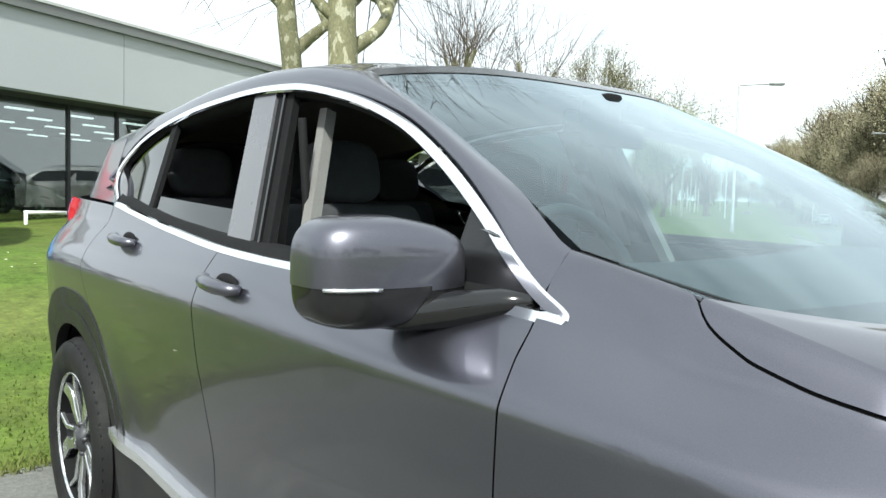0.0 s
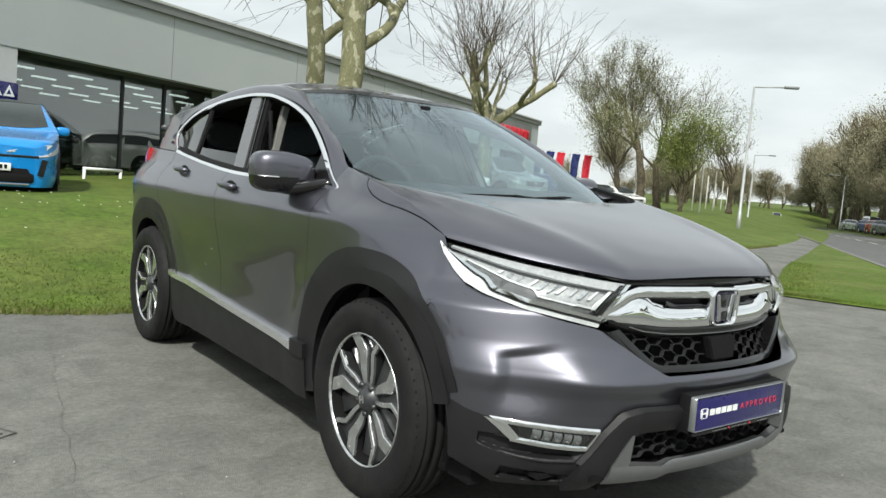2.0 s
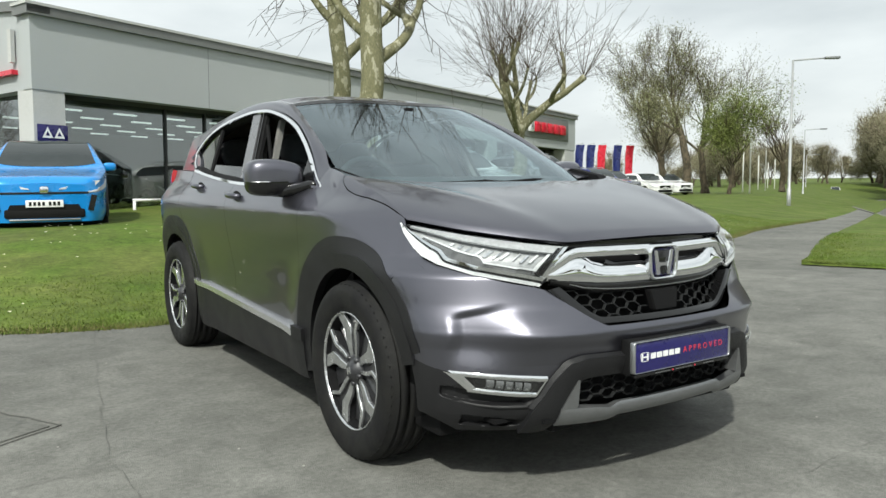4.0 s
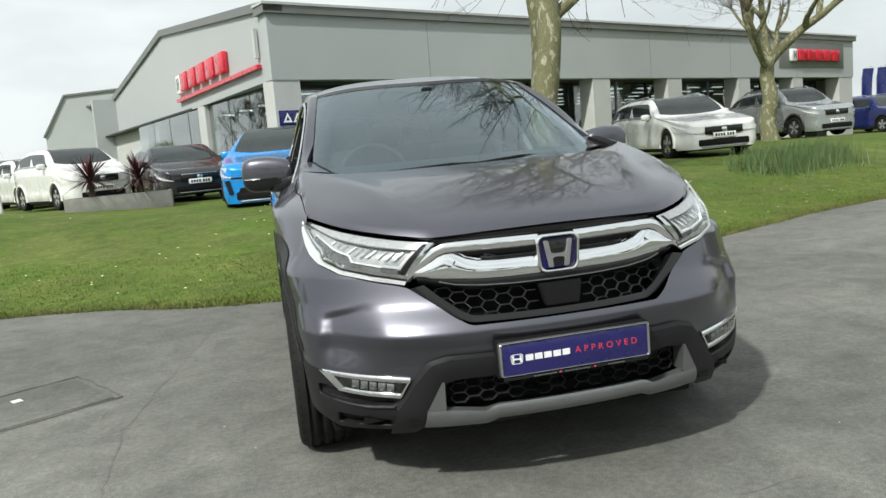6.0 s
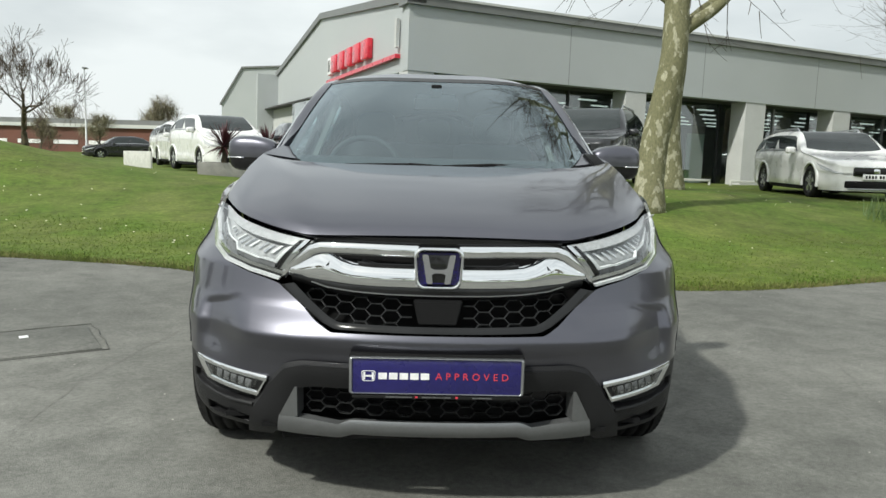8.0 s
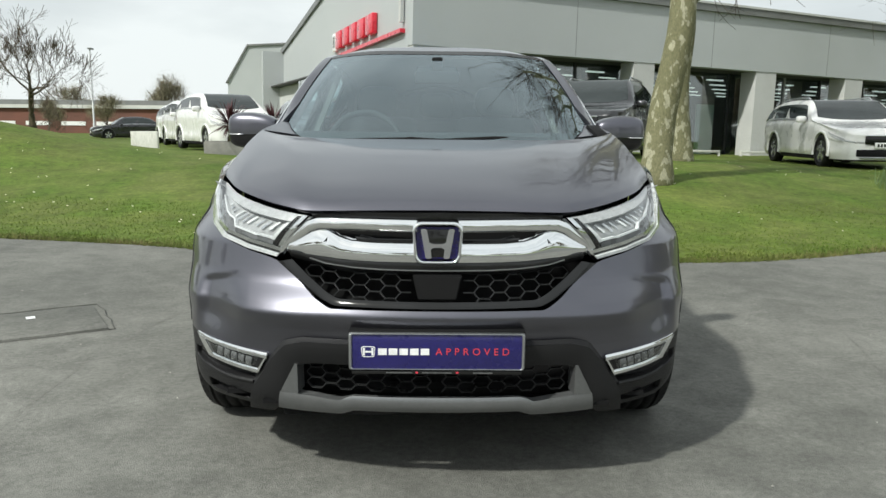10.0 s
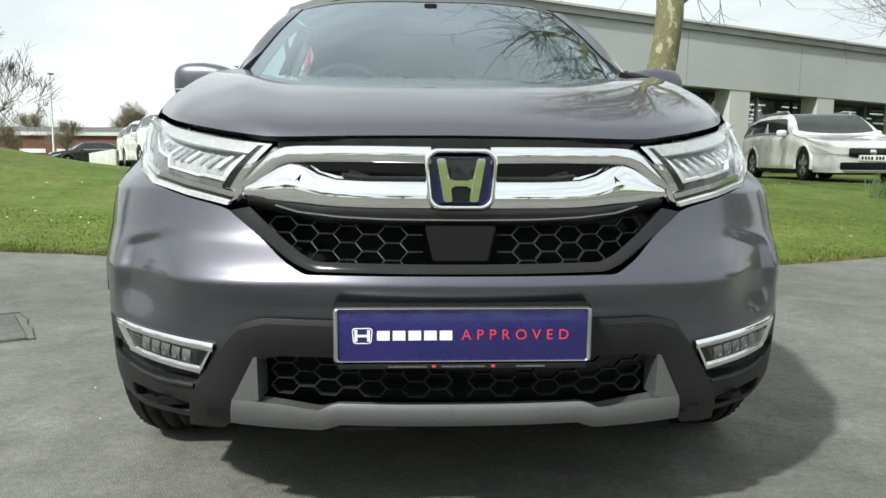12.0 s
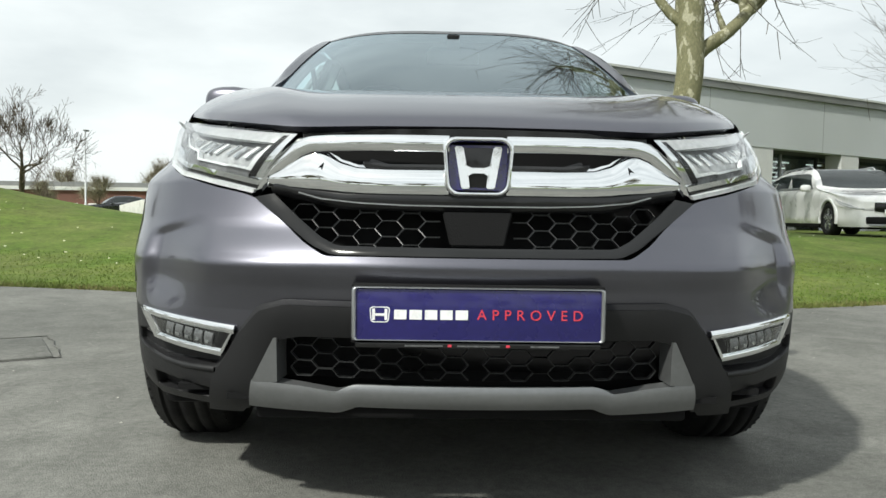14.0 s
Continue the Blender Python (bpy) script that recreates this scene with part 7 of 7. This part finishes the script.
for x, y, sc in ((-44, 92, 0.9), (-36, 98, 0.8), (-31, 90, 0.95), (-24, 96, 0.85), (-17, 92, 1.0), (-52, 88, 0.9), (-60, 95, 0.9), (-27, 62, 0.55), (-34, 66, 0.5), (-50, 70, 0.6)):
    copy_thing(protos[(int(x) // 3) % 3], pose(x, y, 0.2, 0, 0, x * 31 % 360) @ Matrix.Scale(sc, 4))


# the tree line behind the forecourt, which the bright trim mirrors
for k in range(15):
    copy_thing(protos[k % 3], pose(-52 + k * 7.4 + rng.uniform(-1.5, 1.5), -44 + rng.uniform(-4, 3), -0.1, 0, 0, rng.uniform(0, 360)) @ Matrix.Scale(rng.uniform(1.2, 1.7), 4))
for k in range(7):
    copy_thing(protos[k % 3], pose(-40 + rng.uniform(-3, 3), -34 + k * 10.0 + rng.uniform(-2, 2), -0.1, 0, 0, rng.uniform(0, 360)) @ Matrix.Scale(rng.uniform(1.1, 1.5), 4))


# spiky red cordylines in the planter, and the daffodil bed
CORDY = mat("dark red strap leaves", (0.085, 0.028, 0.032), 0.5, 0, (0.055, 0.018, 0.022), 8, spec=0.4)
DAFF = mat("daffodil leaves", (0.070, 0.135, 0.040), 0.55, 0, (0.11, 0.145, 0.055), 2, 0, 30, fine=0.2)
for cx, cy, sd in ((-4.56, 14.97, 1), (-3.60, 15.05, 2)):
    rr = random.Random(sd)
    c = thing("cordyline", "spiky dark red cordyline in the concrete planter", "plant", pose(cx, cy, height(cx, cy) + 0.25, 0, 0, 0), group="cordylines in the planter")
    part("stem", tube(bmesh.new(), [(0, 0, -0.1), (0.01, 0, 0.25), (0, 0.01, 0.42)], [0.07, 0.06, 0.05], 10), BROWN_BARK, c)
    lb = bmesh.new()
    for i in range(170):
        az, el = rr.uniform(0, 2 * math.pi), math.asin(rr.uniform(-0.25, 1.0))
        d = Vector((math.cos(az) * math.cos(el), math.sin(az) * math.cos(el), math.sin(el)))
        sd2 = Vector((-math.sin(az), math.cos(az), 0))
        ln = rr.uniform(0.50, 0.84)
        o = Vector((0, 0, 0.40))
        q = [o + d * (ln * t) + Vector((0, 0, -0.18 * (t * ln) ** 2 * 1.5)) for t in (0.04, 0.4, 0.75, 1.0)]
        ww = (0.010, 0.017, 0.011, 0.001)
        vs = [[lb.verts.new(p - sd2 * w), lb.verts.new(p + sd2 * w)] for p, w in zip(q, ww)]
        for a, b in zip(vs, vs[1:]):
            lb.faces.new((a[0], a[1], b[1], b[0]))
    tagged(part("leaves", lb, CORDY, c, sharp=0), kind="stuff")
pb = bmesh.new()
pm = pose(-4.02, 15.0, height(-4.02, 15.0) - 0.1, 0, 0, 5)
box(pb, -1.05, -0.38, 0, 1.05, -0.30, 0.42, 0.01)
box(pb, -1.05, 0.30, 0, 1.05, 0.38, 0.42, 0.01)
box(pb, -1.05, -0.30, 0, -0.97, 0.30, 0.42, 0.01)
box(pb, 0.97, -0.30, 0, 1.05, 0.30, 0.42, 0.01)
box(pb, -0.97, -0.30, 0, 0.97, 0.30, 0.36)
tagged(part("planter", pb, CONCRETE, m=pm), "long pale concrete planter trough on the grass", "planter")


def blades(name, spots, hmin, hmax, w, material, label, category, rr, lean=0.35, kind="stuff"):
    verts, faces = [], []
    for x, y, z in spots:
        h = rr.uniform(hmin, hmax)
        az = rr.uniform(0, 2 * math.pi)
        lx, ly = rr.gauss(0, lean) * h, rr.gauss(0, lean) * h
        ax, ay = math.cos(az) * w, math.sin(az) * w
        n0 = len(verts)
        verts += [(x - ax, y - ay, z - 0.005), (x + ax, y + ay, z - 0.005), (x + lx, y + ly, z + h)]
        faces.append((n0, n0 + 1, n0 + 2))
    me = bpy.data.meshes.new(name)
    me.from_pydata(verts, [], faces)
    me.materials.append(material)
    return tagged(new(name, me), label, category, kind=kind)


rr = random.Random(77)
spots = []
while len(spots) < 80000:
    x = rr.uniform(-13, 19)
    e = edge_y(x)
    y = e + (rr.random() ** 2.0) * 2.6 - 0.02
    if rr.random() < 0.55 + 0.45 * noise.noise(Vector((x * 0.7, y * 0.7, 2))):
        spots.append((x, y, height(x, y)))
while len(spots) < 95000:
    x = 6.95 + (rr.random() ** 1.5) * 6
    b = max(road_edge(x), 3.75 - 2.4 * (x - 6.9)) if x < 8.3 else road_edge(x)
    y = b + (verge_in(x) - b) * rr.random()
    spots.append((x, y, low(x, y) + 0.05))
blades("grass", spots, 0.006, 0.022, 0.008, TURF, "short green mown grass blades", "grass", rr, 0.5)
# longer ragged fringe along the tarmac
spots = []
for _ in range(26000):
    x = rr.uniform(-12, 22)
    y = edge_y(x) + abs(rr.gauss(0, 0.13)) - 0.06
    spots.append((x, y, height(x, max(y, edge_y(x))) - 0.005))
DRY = mat("dry straw grass", (0.17, 0.155, 0.065), 0.7, 0, (0.10, 0.125, 0.03), 1.5, 0, 12, fine=0.3, spec=0.2)
blades("grass_fringe", spots, 0.02, 0.06, 0.004, DRY, "ragged dry grass along the tarmac edge", "grass", rr, 0.6)
spots = []
for _ in range(2600):
    t = rr.random()
    x, y = 7.5 + 2.7 * t + rr.gauss(0, 0.22), 9.6 + 1.3 * t + rr.gauss(0, 0.36)
    spots.append((x, y, height(x, y)))
blades("daffodil_bed", spots, 0.22, 0.52, 0.009, DAFF, "bed of tall green daffodil leaves in the grass", "flower bed", rr, 0.22)
DAISY = mat("white daisy petals", (0.75, 0.75, 0.68), 0.6, 0, (0.7, 0.68, 0.4), 30)
spots = []
for _ in range(520):
    x = rr.uniform(-12, 16)
    y = edge_y(x) + 0.4 + rr.random() * 6.5
    if noise.noise(Vector((x * 0.5, y * 0.5, 9))) > -0.05:
        spots.append((x, y, height(x, y) + 0.055))
verts, faces = [], []
for x, y, z in spots:
    n0, r = len(verts), rr.uniform(0.010, 0.019)
    verts += [(x + r * math.cos(a), y + r * math.sin(a), z + 0.006 * math.sin(a * 2)) for a in (0, 1.26, 2.51, 3.77, 5.03)]
    faces.append(tuple(range(n0, n0 + 5)))
me = bpy.data.meshes.new("daisies")
me.from_pydata(verts, [], faces)
me.materials.append(DAISY)
tagged(new("daisies", me), "small white daisies scattered over the grass", "flowers", kind="stuff")


# ---- street furniture and the distance ----
GALV = mat("galvanised steel", (0.42, 0.43, 0.43), 0.5, 0.5, (0.35, 0.36, 0.36), 4)
WHITE_POST = mat("weathered white post", (0.62, 0.62, 0.58), 0.7, 0, (0.5, 0.5, 0.46), 5)
BRICK = mat("dark red brickwork", (0.17, 0.075, 0.055), 0.85, 0, (0.13, 0.06, 0.045), 0.4, 0.2, 30)
HOOD = mat("lamp hood", (0.20, 0.21, 0.21), 0.5, 0.3, (0.17, 0.18, 0.18), 4)


def street_lamp(m, h, arm, label="tall grey street lamp with a flat lantern"):
    l = thing("street_lamp", label, "street lamp", m, group="street lamps")
    part("pole", tube(bmesh.new(), [(0, 0, -0.3), (0, 0, 1.1), (0, 0, 1.12), (0, 0, h)], [0.10, 0.10, 0.075, 0.05], 12), GALV, l)
    if arm:
        part("arm", tube(bmesh.new(), [(0, 0, h - 0.03), (arm * 0.6, 0, h + 0.03), (arm, 0, h + 0.05)], 0.035, 8), GALV, l)
        part("lantern", box(bmesh.new(), arm - 0.05, -0.14, h + 0.0, arm + 0.65, 0.14, h + 0.12, 0.04), HOOD, l)
    else:
        part("lantern", box(bmesh.new(), -0.15, -0.15, h - 0.02, 0.15, 0.45, h + 0.10, 0.04), HOOD, l)
    return l


for a, b, h, arm, turn in ((38.2, 0.5, 7.3, 1.5, -40), (62, -11.3, 7.3, 1.4, 120), (84, 0.2, 7.4, 1.5, -40), (112, -11.3, 7.4, 1.4, 120), (140, 0.2, 7.4, 1.5, -40)):
    p = on_road(a, b)
    street_lamp(pose(p.x, p.y, p.z, 0, 0, turn), h, arm)
street_lamp(pose(-27.35, 60.0, 0.2), 6.9, 0, "slim lamp column with a small square head")
for k in range(7):
    p = on_road(58 + k * 11, 3.6 + (k % 2) * 1.3)
    tagged(part("marker_pole", tube(bmesh.new(), [(p.x, p.y, p.z - 0.3), (p.x, p.y, p.z + 5.2)], 0.055, 8), WHITE_POST), "slender white pole beside the road", "pole", group="white poles along the road")
# feather flags by the end of the showroom
for i, (x, y, colr) in enumerate(((33.9, 36.8, NAVY), (34.75, 36.6, NAVY), (35.6, 36.4, SIGN_RED), (36.9, 36.2, NAVY), (37.9, 36.0, SIGN_RED))):
    z = height(x, y)
    f = thing("feather_flag", "tall feather flag on a bent pole", "flag", pose(x, y, z, 0, 0, -25), group="feather flags")
    part("flag_pole", tube(bmesh.new(), [(0, 0, 0), (0, 0, 2.9), (0.25, 0, 3.5), (0.6, 0, 3.55)], 0.02, 6), GALV, f)
    part("flag_cloth", grid(lambda u, v: Vector((0.03 + 0.62 * u * (0.75 + 0.25 * v) + 0.25 * max(0, v - 0.8), 0.05 * math.sin(u * 5 + v * 4), 0.6 + 2.85 * v)), 8, 16), colr, f)
# low rails in front of the glass
for lx in (8.35, 10.35):
    r = thing("barrier_rail", "low white tubular rail by the showroom", "rail", B @ pose(lx, -0.25, FLOOR_Z + 0.25), group="low rails by the glass")
    for dx in (0.0, 1.15):
        part("post", box(bmesh.new(), dx - 0.03, -0.03, -0.3, dx + 0.03, 0.03, 0.36, 0.006), WHITE_POST, r)
    part("rail", box(bmesh.new(), -0.03, -0.03, 0.36, 1.18, 0.03, 0.43, 0.01), WHITE_POST, r)
# fence posts receding past the white cars
fence = thing("post_fence", "row of short white fence posts along the lot", "fence")
for k in range(16):
    x, y = -7.31 - 0.275 * k, 18.0 + 0.60 * k
    z = 0.30 - 0.005 * k
    part("post", box(bmesh.new(), x - 0.06, y - 0.05, z - 0.4, x + 0.06, y + 0.05, z + 0.72, 0.01), WHITE_POST, fence)
# second shed behind the showroom
shed = thing("warehouse", "pale grey metal shed behind the showroom", "building")
wb = bmesh.new()
prism(wb, [(-15.8, -0.5), (-7.5, -0.5), (-7.5, 8.3), (-14.0, 7.95), (-15.8, 4.9)], 0, 24, lambda a, b, d: Vector((a - 2.05 - d * 0.12, 65 + d, b)))
part("shed_wall", wb, CLADDING, shed)
rb = bmesh.new()
prism(rb, [(-16.0, 4.85), (-14.05, 8.1), (-7.5, 8.45), (-7.5, 8.3), (-14.0, 7.95), (-15.8, 4.9)], -0.15, 24.1, lambda a, b, d: Vector((a - 2.05 - d * 0.12, 65 + d, b)))
part("shed_roof", rb, CAPPING, shed)
part("flood_lamp", box(bmesh.new(), -14.4, 64.3, 6.9, -13.4, 65.0, 7.15, 0.03), HOOD, shed)
# long low brick building in the distance
lb = thing("brick_building", "long low dark brick building with a white roof edge", "building", pose(-50, 76.5, 0.65, 0, 0, -2))
part("wall", box(bmesh.new(), 0, 0, -1, 34, 8, 2.15), BRICK, lb)
part("roof_edge", box(bmesh.new(), -0.3, -0.3, 2.15, 34.3, 8.2, 2.5), mat("white fascia board", (0.6, 0.6, 0.58), 0.6, 0, (0.5, 0.5, 0.48), 0.5), lb)
part("roof", box(bmesh.new(), 0.5, 0.6, 2.5, 33, 7.5, 3.0), CAPPING, lb)
for k in range(9):
    part("window", box(bmesh.new(), 1.5 + k * 3.6, -0.06, 0.45, 4.0 + k * 3.6, 0.1, 0.85), WHITE, lb)
# cars and a knee rail under the trees across the road
rr = random.Random(12)
far_specs = ((WHITE_PAINT, "white"), (DARKGREY, "dark grey"), (WHITE_PAINT, "white"), (GREYCAR, "mid grey"), (REDCAR, "red"), (NAVY, "dark blue"), (WHITE_PAINT, "white"), (SILVER, "silver"))
for k, (pt, cn) in enumerate(far_specs):
    p = on_road(60 + k * 6.2, -13.6 + rr.uniform(-0.4, 0.4), 0.15)
    big = k in (2, 6)
    parked_car("parked_van" if big else "parked_hatchback", cn + (" van" if big else " car") + " parked under the trees across the road", pose(p.x, p.y, p.z, 0, 0, rr.uniform(-70, -20)), pt, 4.3, 1.8, 1.95 if big else 1.48, 2.6, 0.88, 0.9, 1.05, 1.0, 1.8, 3.6, 4.15, 1.0, 1.05, 0.32)
rail = thing("knee_rail", "low dark timber knee rail beside the road", "fence")
for k in range(30):
    p = on_road(52 + k * 3.0, -12.2, 0.0)
    part("post", box(bmesh.new(), p.x - 0.07, p.y - 0.07, p.z - 0.2, p.x + 0.07, p.y + 0.07, p.z + 0.85), BROWN_BARK, rail)
p = on_road(150, -4.6, 0.0)
parked_car("road_van", "white van far along the road", pose(p.x, p.y, p.z, 0, 0, -59), WHITE_PAINT, 5.2, 1.95, 2.1, 3.2, 0.9, 1.0, 1.2, 0.9, 1.7, 4.7, 5.1, 1.15, 1.2, 0.34)

# tarmac details: a sunken slab, patched joints, stones
slabm = pose(-2.54, 2.06, 0.004, 0, 0, 31)
sl = thing("drain_slab", "pale concrete drain slab let into the tarmac", "drain cover", slabm)
part("slab", box(bmesh.new(), -0.60, -0.32, -0.05, 0.56, 0.32, 0.005, 0.003), TARMAC, sl)
part("slab_mark", box(bmesh.new(), 0.165, 0.11, 0.006, 0.215, 0.17, 0.009), WHITE, sl)
jb = [((0.60, -0.36), (0.60, 0.36)), ((-0.66, 0.36), (0.60, 0.36)), ((-0.66, -0.36), (0.60, -0.36))]
for a, b in jb:
    pts = [Vector((a[0] + (b[0] - a[0]) * t / 8 + rr.uniform(-0.01, 0.01), a[1] + (b[1] - a[1]) * t / 8 + rr.uniform(-0.01, 0.01), 0.003)) for t in range(9)]
    part("slab_joint", tube(bmesh.new(), pts, 0.0028, 5), DARK_JOINT, sl)


def crack(pts, w, seed):
    r2 = random.Random(seed)
    cb = bmesh.new()
    fine = []
    for a, b in zip(pts, pts[1:]):
        n = max(4, int(math.dist(a, b) / 0.06))
        for i in range(n):
            t = i / n
            fine.append((a[0] + (b[0] - a[0]) * t + r2.gauss(0, 0.008), a[1] + (b[1] - a[1]) * t + r2.gauss(0, 0.008)))
    prev = None
    for i, (x, y) in enumerate(fine):
        x2, y2 = fine[min(i + 1, len(fine) - 1)] if i < len(fine) - 1 else (2 * x - fine[i - 1][0], 2 * y - fine[i - 1][1])
        d = Vector((x2 - x, y2 - y, 0)).normalized()
        n = Vector((-d.y, d.x, 0)) * w * 0.30 * r2.uniform(0.2, 1.3)
        z = height(x, y) + 0.0065
        cur = (cb.verts.new((x + n.x, y + n.y, z)), cb.verts.new((x - n.x, y - n.y, z)))
        if prev:
            cb.faces.new((prev[0], cur[0], cur[1], prev[1]))
        prev = cur
    return tagged(part("crack", cb, DARK_JOINT, sharp=0), "thin dark crack in the tarmac", "crack", kind="structure")


for i, (pts, w) in enumerate((
        ([(-3.4, 1.35), (-2.3, 1.30), (-1.2, 1.42), (-0.6, 1.32)], 0.006), ([(-2.35, 1.8), (-2.30, 0.4), (-2.2, -1.2)], 0.005), ([(-1.35, 4.4), (-1.6, 2.6), (-1.75, 1.4), (-1.6, -0.6)], 0.006),
        ([(1.6, 1.15), (2.4, 1.10), (3.6, 1.30), (5.2, 1.2)], 0.006), ([(2.2, 4.0), (2.5, 2.4), (2.1, 1.0), (2.4, -0.8)], 0.005), ([(3.2, 3.3), (4.4, 3.0), (5.8, 2.6)], 0.006),
        ([(-6.0, 3.4), (-4.2, 3.2), (-2.6, 3.35), (-1.2, 3.1)], 0.006), ([(-0.9, 0.1), (0.2, -0.25), (1.4, -0.15), (2.6, -0.4)], 0.004), ([(4.6, 4.6), (5.0, 3.2), (4.7, 1.6)], 0.005))):
    crack(pts, w, i)
STONE = mat("loose pale grit", (0.40, 0.39, 0.35), 0.8, 0, (0.16, 0.155, 0.14), 40)
gv, gf = [], []
for _ in range(260):
    x, y = rr.uniform(-5, 6), rr.uniform(-0.6, 4.3)
    if abs(x) < 1.0 and 0 < y < 4.6:
        continue
    s = rr.uniform(0.002, 0.005)
    n0, z = len(gv), height(x, y) + 0.006
    gv += [(x - s, y - s, z), (x + s, y - s * 0.7, z), (x + s * 0.6, y + s, z), (x - s * 0.8, y + s * 0.8, z), (x, y, z + s * 0.9)]
    gf += [(n0, n0 + 1, n0 + 4), (n0 + 1, n0 + 2, n0 + 4), (n0 + 2, n0 + 3, n0 + 4), (n0 + 3, n0, n0 + 4)]
me = bpy.data.meshes.new("grit")
me.from_pydata(gv, [], gf)
me.materials.append(STONE)
tagged(new("grit", me), "loose grit scattered over the tarmac", "grit", kind="stuff")
